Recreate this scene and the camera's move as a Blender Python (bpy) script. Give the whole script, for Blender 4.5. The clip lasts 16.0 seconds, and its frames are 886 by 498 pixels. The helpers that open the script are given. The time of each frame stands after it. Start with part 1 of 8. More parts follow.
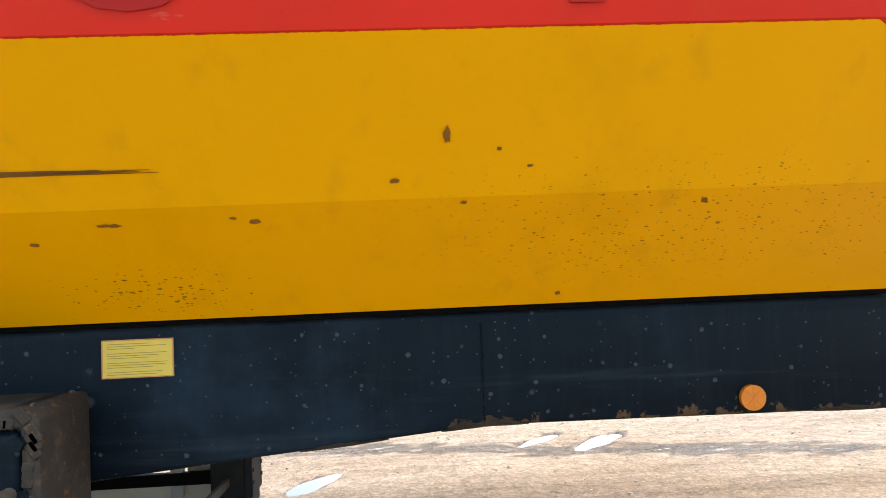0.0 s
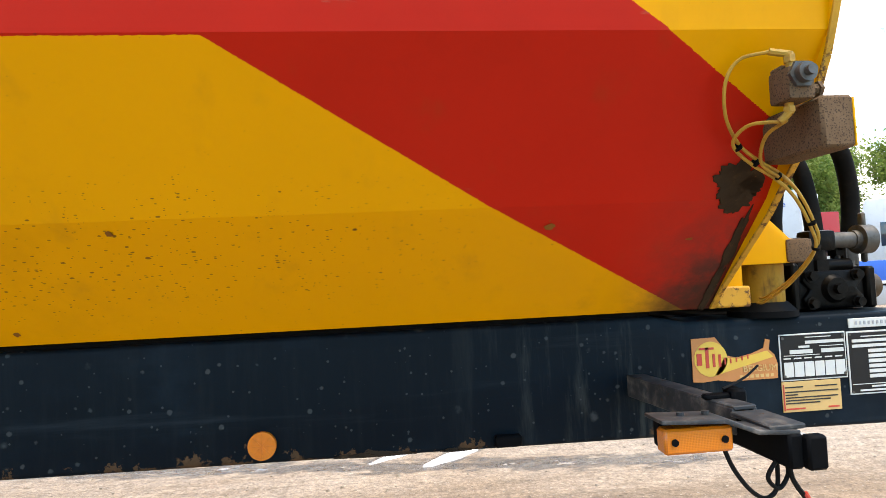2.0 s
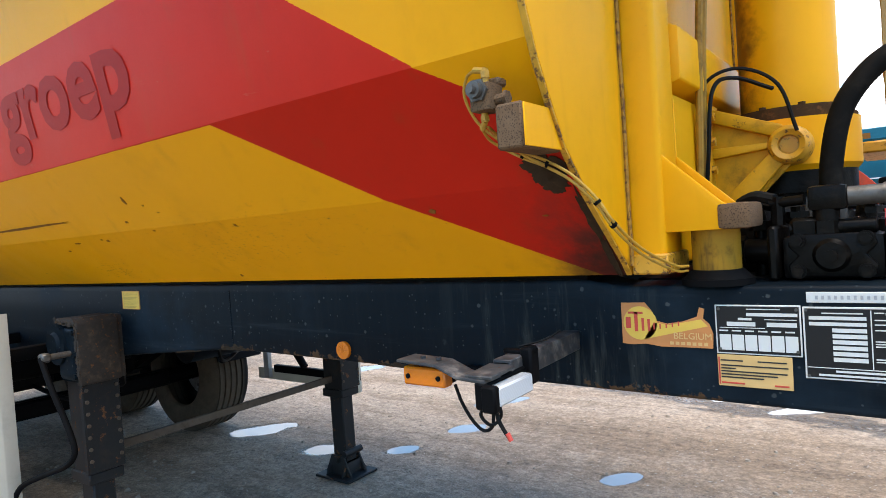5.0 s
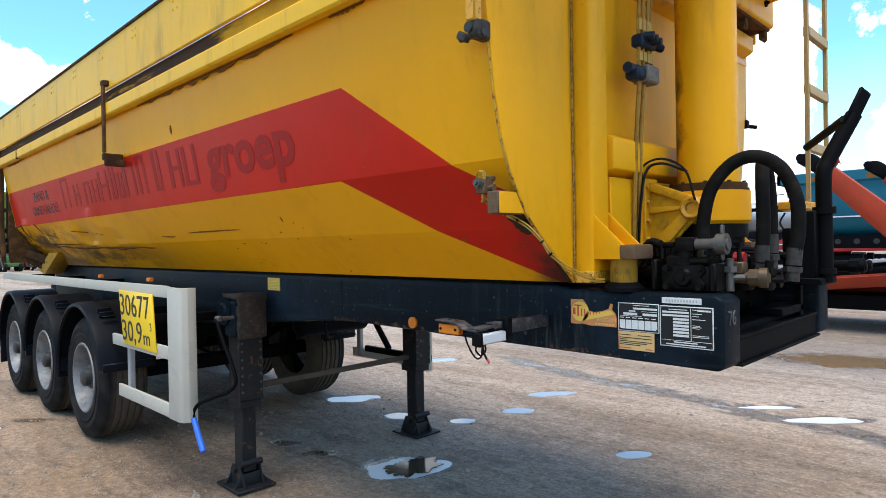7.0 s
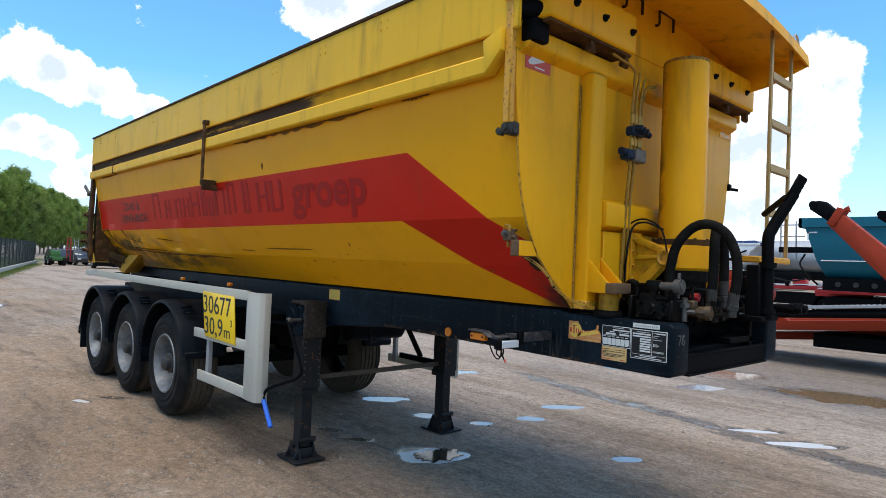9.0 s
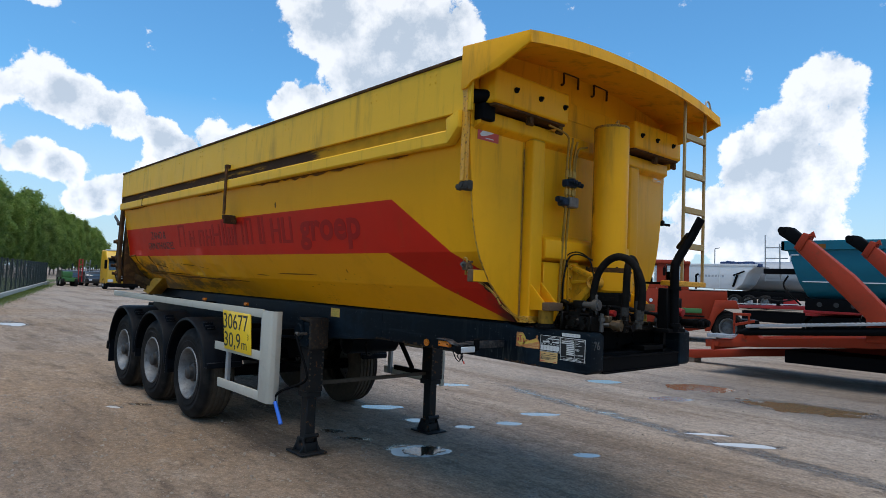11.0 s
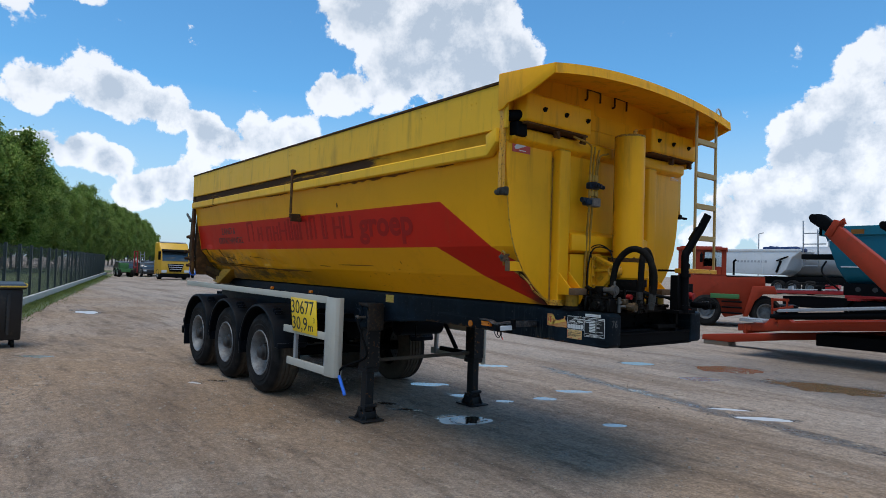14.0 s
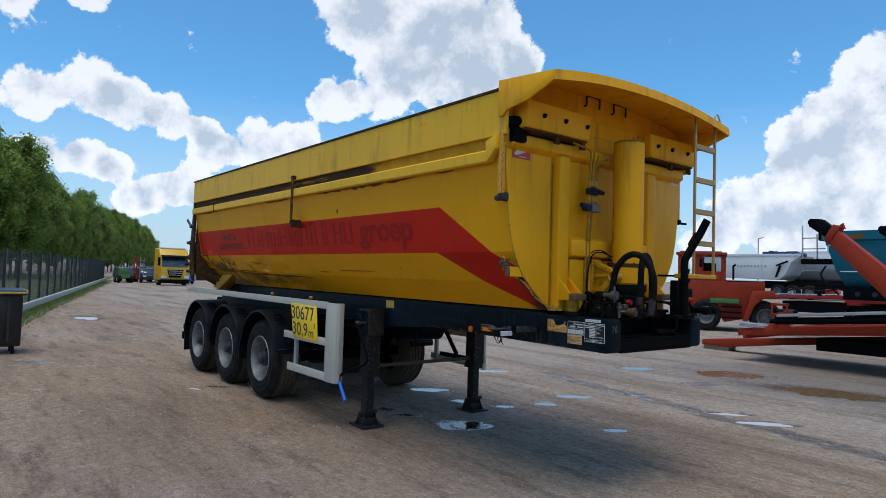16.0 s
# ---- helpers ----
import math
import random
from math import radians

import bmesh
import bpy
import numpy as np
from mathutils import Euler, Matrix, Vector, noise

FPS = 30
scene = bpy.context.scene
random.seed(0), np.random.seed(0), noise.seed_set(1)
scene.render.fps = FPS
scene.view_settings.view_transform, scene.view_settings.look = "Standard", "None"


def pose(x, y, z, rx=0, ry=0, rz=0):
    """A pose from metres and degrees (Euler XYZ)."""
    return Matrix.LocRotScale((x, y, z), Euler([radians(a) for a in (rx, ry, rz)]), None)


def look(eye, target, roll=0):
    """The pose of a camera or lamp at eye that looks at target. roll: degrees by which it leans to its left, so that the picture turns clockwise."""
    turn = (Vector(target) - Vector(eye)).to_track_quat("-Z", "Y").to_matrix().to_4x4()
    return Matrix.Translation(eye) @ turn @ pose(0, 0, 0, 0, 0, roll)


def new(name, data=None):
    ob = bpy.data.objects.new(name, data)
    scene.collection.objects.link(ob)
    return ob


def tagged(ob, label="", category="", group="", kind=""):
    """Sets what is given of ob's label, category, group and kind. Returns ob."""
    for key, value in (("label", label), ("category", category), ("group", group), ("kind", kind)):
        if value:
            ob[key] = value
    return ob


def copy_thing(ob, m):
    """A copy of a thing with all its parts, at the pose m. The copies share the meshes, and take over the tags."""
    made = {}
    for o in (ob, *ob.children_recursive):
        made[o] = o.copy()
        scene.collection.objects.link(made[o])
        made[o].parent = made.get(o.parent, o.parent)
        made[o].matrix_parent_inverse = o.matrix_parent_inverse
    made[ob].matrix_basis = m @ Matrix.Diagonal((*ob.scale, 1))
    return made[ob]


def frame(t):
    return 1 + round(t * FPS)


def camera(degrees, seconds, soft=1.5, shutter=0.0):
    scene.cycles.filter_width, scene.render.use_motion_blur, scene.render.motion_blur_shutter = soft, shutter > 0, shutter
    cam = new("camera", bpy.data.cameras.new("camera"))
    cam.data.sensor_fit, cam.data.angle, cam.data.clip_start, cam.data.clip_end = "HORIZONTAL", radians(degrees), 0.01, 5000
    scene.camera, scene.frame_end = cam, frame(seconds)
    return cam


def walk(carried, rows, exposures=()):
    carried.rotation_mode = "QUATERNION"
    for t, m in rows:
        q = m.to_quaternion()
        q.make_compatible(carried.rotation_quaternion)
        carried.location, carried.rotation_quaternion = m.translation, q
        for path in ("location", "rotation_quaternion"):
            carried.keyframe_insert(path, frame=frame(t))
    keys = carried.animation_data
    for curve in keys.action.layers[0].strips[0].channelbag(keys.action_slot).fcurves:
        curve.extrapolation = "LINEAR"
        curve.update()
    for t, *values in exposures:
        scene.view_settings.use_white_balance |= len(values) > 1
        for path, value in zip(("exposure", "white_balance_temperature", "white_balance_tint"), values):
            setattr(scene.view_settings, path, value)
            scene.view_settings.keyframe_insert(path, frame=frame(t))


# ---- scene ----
cam = camera(70.6, 16.0, soft=0.7)
PATH = [
    (0, (-2.349, -2.07, 1.541), (-2.252, -0.074, 1.626), -2.4),
    (0.5, (-2.088, -2.092, 1.524), (-1.727, -0.13, 1.667), -3.4),
    (1, (-1.818, -1.98, 1.538), (-1.372, -0.034, 1.657), -3.0),
    (1.5, (-1.578, -1.966, 1.556), (-1.16, -0.013, 1.673), -4.1),
    (2, (-1.319, -2.013, 1.563), (-1.108, -0.027, 1.658), -2.7),
    (2.5, (-1.094, -2.021, 1.541), (-0.924, -0.03, 1.634), -6.0),
    (3, (-0.814, -1.94, 1.563), (-0.931, 0.056, 1.62), -3.6),
    (3.5, (-0.584, -1.882, 1.553), (-0.979, 0.077, 1.63), -4.5),
    (4, (-0.382, -1.891, 1.588), (-1.183, -0.059, 1.549), -4.1),
    (6.3, (0.528, -2.599, 1.603), (-0.832, -1.132, 1.596), -0.7),
    (6.5, (0.648, -2.673, 1.613), (-0.738, -1.232, 1.6), 0.4),
    (7, (0.831, -2.829, 1.628), (-0.579, -1.411, 1.616), -1.0),
    (7.5, (1.068, -2.949, 1.649), (-0.374, -1.567, 1.541), 0.2),
    (8, (1.189, -3.133, 1.668), (-0.307, -1.807, 1.608), 0.8),
    (8.5, (1.272, -3.371, 1.673), (-0.171, -1.986, 1.657), 0.7),
    (9, (1.454, -3.517, 1.687), (-0.015, -2.161, 1.731), 2.4),
    (11.5, (2.544, -4.128, 1.728), (1.059, -2.793, 1.841), 2.1),
    (12, (2.738, -4.228, 1.735), (1.239, -2.909, 1.844), 1.3),
    (12.5, (2.809, -4.399, 1.731), (1.277, -3.121, 1.868), 0.3),
    (13, (2.837, -4.595, 1.739), (1.291, -3.328, 1.792), 1.1),
    (13.5, (2.893, -4.593, 1.732), (1.339, -3.336, 1.798), 1.4),
    (14, (2.919, -4.591, 1.734), (1.356, -3.344, 1.799), 1.9),
    (14.5, (2.912, -4.592, 1.732), (1.348, -3.348, 1.8), 1.8),
    (15, (2.914, -4.598, 1.741), (1.352, -3.351, 1.809), 1.5),
    (15.5, (2.918, -4.602, 1.733), (1.358, -3.353, 1.813), 1.7),
    (16, (2.929, -4.606, 1.736), (1.367, -3.359, 1.818), 1.8),
]
CLOUD_X, CLOUD_Y, CLOUD_LIGHT, SKY_STRENGTH = 0.0, 0.0, 9.6, 0.11
EXPOSURES = [(0.0, 1.53, 7550, 12), (0.5, 1.43, 7650, 12), (1.0, 1.38, 7550, 12), (2.5, 1.34, 7350, 12), (3.0, 1.06, 7200, 12), (3.5, 1.12, 6900, 12), (4.2, 1.2, 6800, 12), (6.3, 0.86, 6600, 12), (8.0, 0.62, 6600, 12), (9.0, 0.27, 6400, 11), (11.5, -0.28, 6200, 10), (16.0, -0.34, 6100, 10)]
walk(cam, [(t, look(eye, target, roll)) for t, eye, target, roll in PATH], EXPOSURES)

# ---- light ----
# the cumulus heads: bearing from +x towards +y, height above the horizon and half width, in degrees
CUMULUS = ((150.7, 22.8, 3.2), (144.9, 22.4, 5.0), (138.7, 21.6, 3.8), (134.6, 18.9, 2.0), (147.6, 16.4, 2.8), (151.9, 15.0, 2.1), (141.2, 18.2, 4.4), (136.9, 17.0, 3.2),
           (175.4, 12.6, 2.0), (171.6, 13.8, 2.2), (168.6, 13.1, 2.2), (165.4, 12.4, 1.8), (162.6, 11.6, 1.3), (162.0, 9.9, 1.8), (158.7, 10.9, 2.2), (154.6, 10.8, 2.2), (151.8, 10.2, 1.2),
           (175.4, 8.4, 1.4), (173.2, 8.7, 1.6), (171.0, 8.3, 1.5), (169.4, 7.8, 1.2), (168.0, 5.4, 1.4), (166.0, 6.0, 1.7), (164.0, 6.9, 1.8), (162.4, 6.2, 1.5), (172.0, 20.8, 1.5), (177.2, 20.6, 2.2),
           (56.0, 15.0, 11.0), (74.0, 15.0, 10.0), (91.0, 15.0, 8.0),
           (106.4, 16.0, 2.9), (110.2, 12.8, 2.4), (112.8, 11.2, 1.8), (107.2, 10.0, 3.4), (111.7, 7.6, 3.0), (116.4, 6.4, 2.8), (107.9, 4.6, 3.0), (112.4, 3.6, 2.9), (118.5, 3.2, 2.2))
SUN_ELEV, SUN_AZ = 76.0, -50.0  # degrees above the ground, and from +x towards +y
sun_dir = Vector((math.cos(radians(SUN_ELEV)) * math.cos(radians(SUN_AZ)), math.cos(radians(SUN_ELEV)) * math.sin(radians(SUN_AZ)), math.sin(radians(SUN_ELEV))))
sun = new("sun", bpy.data.lights.new("sun", "SUN"))
sun.data.energy, sun.data.angle, sun.data.color = 3.2, radians(40.0), (1.0, 0.89, 0.76)
sun.matrix_world = look(sun_dir * 60, (0, 0, 0))

world = bpy.data.worlds.new("sky")
scene.world = world
world.use_nodes = True
wt = world.node_tree
wt.nodes.clear()


def wn(kind, **values):
    n = wt.nodes.new(kind)
    for k, v in values.items():
        if k in n.inputs:
            n.inputs[k].default_value = v
    return n


def wmath(op, a, b=None, clamp=False):
    n = wt.nodes.new("ShaderNodeMath")
    n.operation, n.use_clamp = op, clamp
    for i, v in enumerate((a, b)):
        if v is None:
            continue
        if hasattr(v, "is_output"):
            wt.links.new(v, n.inputs[i])
        else:
            n.inputs[i].default_value = v
    return n.outputs[0]


sky = wt.nodes.new("ShaderNodeTexSky")
sky.sky_type, sky.sun_disc = "NISHITA", False
sky.sun_elevation, sky.sun_rotation = radians(SUN_ELEV), radians(90 - SUN_AZ)
sky.air_density, sky.dust_density, sky.ozone_density = 1.0, 0.6, 2.0
tc = wt.nodes.new("ShaderNodeTexCoord")
sep = wt.nodes.new("ShaderNodeSeparateXYZ")
wt.links.new(tc.outputs["Generated"], sep.inputs[0])
up = wmath("MAXIMUM", sep.outputs[2], 0.0)
# cumulus layer: directions flattened onto a cloud deck, so that clouds crowd together towards the horizon
flat = wmath("ADD", up, 0.22)
cx, cy = wmath("DIVIDE", sep.outputs[0], flat), wmath("DIVIDE", sep.outputs[1], flat)
deck = wt.nodes.new("ShaderNodeCombineXYZ")
wt.links.new(wmath("ADD", wmath("MULTIPLY", sep.outputs[0], 2.0), wmath("MULTIPLY", cx, 0.18)), deck.inputs[0])
wt.links.new(wmath("ADD", wmath("MULTIPLY", sep.outputs[1], 2.0), wmath("MULTIPLY", cy, 0.18)), deck.inputs[1])
wt.links.new(wmath("MULTIPLY", up, 4.2), deck.inputs[2])


def wnoise(scale, detail, rough, shift, where=None):
    m = wt.nodes.new("ShaderNodeMapping")
    m.inputs["Location"].default_value = shift
    wt.links.new(where or deck.outputs[0], m.inputs[0])
    n = wn("ShaderNodeTexNoise", Scale=scale, Detail=detail, Roughness=rough)
    wt.links.new(m.outputs[0], n.inputs["Vector"])
    return n.outputs[0]


big = wnoise(1.7, 12.0, 0.62, (CLOUD_X, CLOUD_Y, 0.0))
bank = wnoise(0.42, 2.0, 0.5, (CLOUD_X + 3.1, CLOUD_Y - 1.7, 0.4))
puff, puff_lit = (wnoise(15.0, 12.0, 0.66, (0.3, 0.1, dz), tc.outputs["Generated"]) for dz in (0.2, 0.165))
# where the cumulus heads stand
heads = None
for bearing, height, wide in CUMULUS:
    a, e = radians(bearing), radians(height)
    d = wt.nodes.new("ShaderNodeVectorMath")
    d.operation = "DOT_PRODUCT"
    wt.links.new(tc.outputs["Generated"], d.inputs[0])
    d.inputs[1].default_value = (math.cos(a) * math.cos(e), math.sin(a) * math.cos(e), math.sin(e))
    r = wn("ShaderNodeMapRange", **{"From Min": math.cos(radians(wide * 1.38)), "From Max": math.cos(radians(wide * 0.2))})
    r.interpolation_type = "SMOOTHSTEP"
    wt.links.new(d.outputs["Value"], r.inputs["Value"])
    heads = r.outputs[0] if heads is None else wmath("ADD", heads, r.outputs[0])
mass = wmath("MULTIPLY", wmath("MINIMUM", heads, 1.7), 0.85)
heads = wmath("ADD", mass, wmath("MULTIPLY", wmath("SUBTRACT", puff, 0.5), 2.6))
# a broken cloud layer over the rest of the sky
cover = wmath("ADD", big, wmath("MULTIPLY", wmath("SUBTRACT", bank, 0.5), 0.45))
cover = wmath("ADD", cover, wmath("MULTIPLY", wmath("MAXIMUM", wmath("SUBTRACT", 0.16, up), 0.0), 0.55))
gap = wt.nodes.new("ShaderNodeVectorMath")
gap.operation = "DOT_PRODUCT"
wt.links.new(tc.outputs["Generated"], gap.inputs[0])
gap.inputs[1].default_value = (-0.763, 0.598, 0.246)
clear = wn("ShaderNodeMapRange", **{"From Min": 0.74, "From Max": 0.84})
clear.interpolation_type = "SMOOTHSTEP"
wt.links.new(gap.outputs["Value"], clear.inputs["Value"])
rest = wmath("ADD", wmath("MULTIPLY", wmath("SUBTRACT", cover, 0.57), 5.0), 0.42)
rest = wmath("SUBTRACT", rest, wmath("MULTIPLY", clear.outputs[0], 2.5))
cover = wmath("MAXIMUM", heads, rest)
mask = wn("ShaderNodeMapRange", **{"From Min": 0.36, "From Max": 0.58})
mask.interpolation_type = "SMOOTHSTEP"
wt.links.new(cover, mask.inputs["Value"])
thick = wn("ShaderNodeMapRange", **{"From Min": 0.62, "From Max": 1.50})
depth = wmath("ADD", wmath("MAXIMUM", mass, wmath("MULTIPLY", rest, 0.8)), wmath("MULTIPLY", wmath("SUBTRACT", puff, 0.5), 0.5))
wt.links.new(wmath("ADD", depth, wmath("MULTIPLY", wmath("SUBTRACT", puff_lit, puff), 3.0)), thick.inputs["Value"])
ramp = wt.nodes.new("ShaderNodeValToRGB")
ramp.color_ramp.elements[0].color, ramp.color_ramp.elements[1].color = (1.0, 1.02, 1.05, 1), (0.56, 0.645, 0.75, 1)
wt.links.new(thick.outputs[0], ramp.inputs[0])
cloud = wt.nodes.new("ShaderNodeVectorMath")
cloud.operation = "SCALE"
wt.links.new(ramp.outputs[0], cloud.inputs[0])
# heads across from the sun show their lit side
away = wt.nodes.new("ShaderNodeVectorMath")
away.operation = "DOT_PRODUCT"
wt.links.new(tc.outputs["Generated"], away.inputs[0])
away.inputs[1].default_value = sun_dir
wt.links.new(wmath("MULTIPLY_ADD", away.outputs["Value"], -0.40 * CLOUD_LIGHT), cloud.inputs["Scale"])
cloud.inputs["Scale"].links[0].from_node.inputs[2].default_value = 1.12 * CLOUD_LIGHT
tint = wt.nodes.new("ShaderNodeVectorMath")
tint.operation = "MULTIPLY"
wt.links.new(sky.outputs[0], tint.inputs[0])
tint.inputs[1].default_value = (0.98, 1.70, 1.96)
mix = wt.nodes.new("ShaderNodeMix")
mix.data_type = "RGBA"
wt.links.new(mask.outputs[0], mix.inputs[0])
# pale haze low over the land
haze = wt.nodes.new("ShaderNodeMix")
haze.data_type = "RGBA"
low_fac = wn("ShaderNodeMapRange", **{"From Min": 0.26, "From Max": 0.02, "To Max": 0.8})
wt.links.new(up, low_fac.inputs["Value"])
wt.links.new(low_fac.outputs[0], haze.inputs[0])
wt.links.new(tint.outputs[0], haze.inputs[6])
haze.inputs[7].default_value = (6.6, 7.6, 8.6, 1)
wt.links.new(haze.outputs[2], mix.inputs[6])
wt.links.new(cloud.outputs[0], mix.inputs[7])
bg = wn("ShaderNodeBackground", Strength=SKY_STRENGTH)
wt.links.new(mix.outputs[2], bg.inputs[0])
wo = wt.nodes.new("ShaderNodeOutputWorld")
wt.links.new(bg.outputs[0], wo.inputs[0])

# ---- materials ----


class Nodes:
    """A small builder for node materials."""

    def __init__(self, name):
        self.mat = bpy.data.materials.new(name)
        self.mat.use_nodes = True
        self.t = self.mat.node_tree
        self.bsdf = self.t.nodes["Principled BSDF"]
        self.pos = self.t.nodes.new("ShaderNodeNewGeometry").outputs["Position"]

    def put(self, value, socket):
        if hasattr(value, "is_output"):
            self.t.links.new(value, socket)
        else:
            socket.default_value = value

    def node(self, kind, **values):
        n = self.t.nodes.new(kind)
        for k, v in values.items():
            self.put(v, n.inputs[k])
        return n

    def math(self, op, a, b=0.0, c=None, clamp=False):
        n = self.t.nodes.new("ShaderNodeMath")
        n.operation, n.use_clamp = op, clamp
        self.put(a, n.inputs[0])
        self.put(b, n.inputs[1])
        if c is not None:
            self.put(c, n.inputs[2])
        return n.outputs[0]

    def noise(self, scale, detail=4.0, rough=0.55, stretch=(1, 1, 1), shift=(0, 0, 0)):
        m = self.t.nodes.new("ShaderNodeMapping")
        m.inputs["Scale"].default_value, m.inputs["Location"].default_value = stretch, shift
        self.put(self.pos, m.inputs[0])
        return self.node("ShaderNodeTexNoise", Vector=m.outputs[0], Scale=scale, Detail=detail, Roughness=rough).outputs[0]

    def spots(self, scale, stretch=(1, 1, 1), rnd=1.0):
        m = self.t.nodes.new("ShaderNodeMapping")
        m.inputs["Scale"].default_value = stretch
        self.put(self.pos, m.inputs[0])
        v = self.node("ShaderNodeTexVoronoi", Vector=m.outputs[0], Scale=scale, Randomness=rnd)
        return v.outputs["Distance"], v.outputs["Color"]

    def step(self, value, lo, hi):
        n = self.node("ShaderNodeMapRange", **{"Value": value, "From Min": lo, "From Max": hi})
        n.interpolation_type = "SMOOTHSTEP"
        return n.outputs[0]

    def mix(self, fac, a, b):
        n = self.t.nodes.new("ShaderNodeMix")
        n.data_type = "RGBA"
        self.put(fac, n.inputs[0])
        self.put((*a, 1) if isinstance(a, tuple) else a, n.inputs[6])
        self.put((*b, 1) if isinstance(b, tuple) else b, n.inputs[7])
        return n.outputs[2]

    def scaled(self, col, fac):
        n = self.t.nodes.new("ShaderNodeVectorMath")
        n.operation = "SCALE"
        self.put(col, n.inputs[0])
        self.put(fac, n.inputs["Scale"])
        return n.outputs[0]

    def xyz(self):
        n = self.t.nodes.new("ShaderNodeSeparateXYZ")
        self.put(self.pos, n.inputs[0])
        return n.outputs

    def bump(self, height, strength, distance=0.002):
        n = self.node("ShaderNodeBump", Height=height, Strength=strength, Distance=distance)
        self.put(n.outputs[0], self.bsdf.inputs["Normal"])

    def done(self, col, rough=0.5, metal=0.0, spec=0.5):
        if isinstance(col, tuple):
            col = (*col, 1)
        self.put(col, self.bsdf.inputs["Base Color"])
        self.put(rough, self.bsdf.inputs["Roughness"])
        self.put(metal, self.bsdf.inputs["Metallic"])
        self.put(spec, self.bsdf.inputs["Specular IOR Level"])
        return self.mat


RUST = (0.085, 0.038, 0.016)
MUD = (0.19, 0.14, 0.085)


def coat(name, col, rough=0.45, vary=0.12, dirt=0.25, dirt_col=MUD, rust=0.0, streak=0.0, metal=0.0, bump=0.12, grain=60.0, spec=0.5, size=5.0):
    """Painted or plain metal, plastic or rubber: tone drifting, dust, optional rust and vertical streaks."""
    n = Nodes(name)
    drift = n.math("MULTIPLY_ADD", n.noise(1.7, 5), 2 * vary, 1 - vary)
    fine = n.math("MULTIPLY_ADD", n.noise(grain, 3), vary, 1 - vary / 2)
    c = n.scaled((*col,), n.math("MULTIPLY", drift, fine))
    d = n.step(n.noise(size, 8, 0.65), 0.62 - 0.25 * dirt, 0.86)
    c = n.mix(n.math("MULTIPLY", d, min(1.0, 0.25 + dirt)), c, dirt_col)
    if streak:
        s = n.step(n.noise(size * 1.8, 5, 0.6, (1, 1, 0.12)), 0.52, 0.75)
        c = n.mix(n.math("MULTIPLY", s, streak), c, dirt_col)
    r = n.math("MULTIPLY_ADD", d, 0.25, rough, clamp=True)
    if rust:
        k = n.step(n.noise(max(14.0, size * 1.6), 8, 0.7, shift=(3, 1, 2)), 0.66 - 0.2 * rust, 0.72 - 0.16 * rust)
        c = n.mix(k, c, n.mix(n.noise(50.0, 3), RUST, (0.16, 0.075, 0.03)))
        r = n.math("MULTIPLY_ADD", k, 0.4, r, clamp=True)
    n.bump(n.noise(grain * 1.3, 4), bump)
    return n.done(c, r, metal, spec)


def side_paint(name, base, board=False, seams=(), darken=0.4):
    """Weathered lorry paint with grime, rust specks, dried splashes; the body also carries the painted red arrow band."""
    n = Nodes(name)
    x, y, z = n.xyz()
    drift = n.math("MULTIPLY_ADD", n.noise(0.9, 5), 0.24, 0.88)
    c = n.scaled((*base,), drift)
    red = 0.0
    if not board:
        ax = n.math("ABSOLUTE", y)
        turn = n.math("MAXIMUM", n.math("ADD", x, 1.446), 0.0)
        hi = n.math("MULTIPLY_ADD", turn, -0.66, 2.335)
        hi2 = n.math("MULTIPLY_ADD", n.math("ADD", x, 0.848), -0.544, 1.938)
        past = n.math("GREATER_THAN", x, -0.848)
        hi = n.math("ADD", n.math("MULTIPLY", hi, n.math("SUBTRACT", 1.0, past)), n.math("MULTIPLY", hi2, past))
        lo = n.math("MULTIPLY_ADD", n.math("MAXIMUM", n.math("ADD", x, 1.562), 0.0), -0.544, 1.934)
        lo = n.math("MULTIPLY_ADD", n.math("MAXIMUM", n.math("ADD", x, 1.112), 0.0), 0.075, lo)
        wob = n.math("MULTIPLY_ADD", n.noise(220.0, 2), 0.004, -0.002)
        zz = n.math("ADD", z, wob)
        red = n.math("MULTIPLY", n.math("LESS_THAN", zz, hi), n.math("GREATER_THAN", zz, lo))
        red = n.math("MULTIPLY", red, n.math("GREATER_THAN", x, -8.18))
        red = n.math("MULTIPLY", red, n.math("GREATER_THAN", ax, 0.6))
        rc = n.scaled((0.52, 0.0155, 0.005), n.math("MULTIPLY_ADD", n.noise(2.3, 5), 0.3, 0.85))
        c = n.mix(red, c, rc)
    grime = n.math("MULTIPLY", n.step(n.noise(2.2, 9, 0.68, (1, 1, 0.7)), 0.50, 0.80), 0.30)
    c = n.mix(grime, c, n.scaled(c, 0.55))
    run = n.math("MULTIPLY", n.step(n.noise(11.0, 4, 0.6, (1, 1, 0.10)), 0.55, 0.80), 0.16)
    c = n.mix(run, c, (0.16, 0.09, 0.02))
    # small splashes, thickest where the spray of the wheels hit
    px, pz = n.math("DIVIDE", n.math("ADD", x, 1.75), 0.80), n.math("DIVIDE", n.math("SUBTRACT", z, 1.63), 0.15)
    hit = n.math("POWER", 2.718, n.math("MULTIPLY", n.math("ADD", n.math("MULTIPLY", px, px), n.math("MULTIPLY", pz, pz)), -1.0))
    qx, qz = n.math("DIVIDE", n.math("ADD", x, 2.88), 0.24), n.math("DIVIDE", n.math("SUBTRACT", z, 1.53), 0.07)
    hit2 = n.math("POWER", 2.718, n.math("MULTIPLY", n.math("ADD", n.math("MULTIPLY", qx, qx), n.math("MULTIPLY", qz, qz)), -1.0))
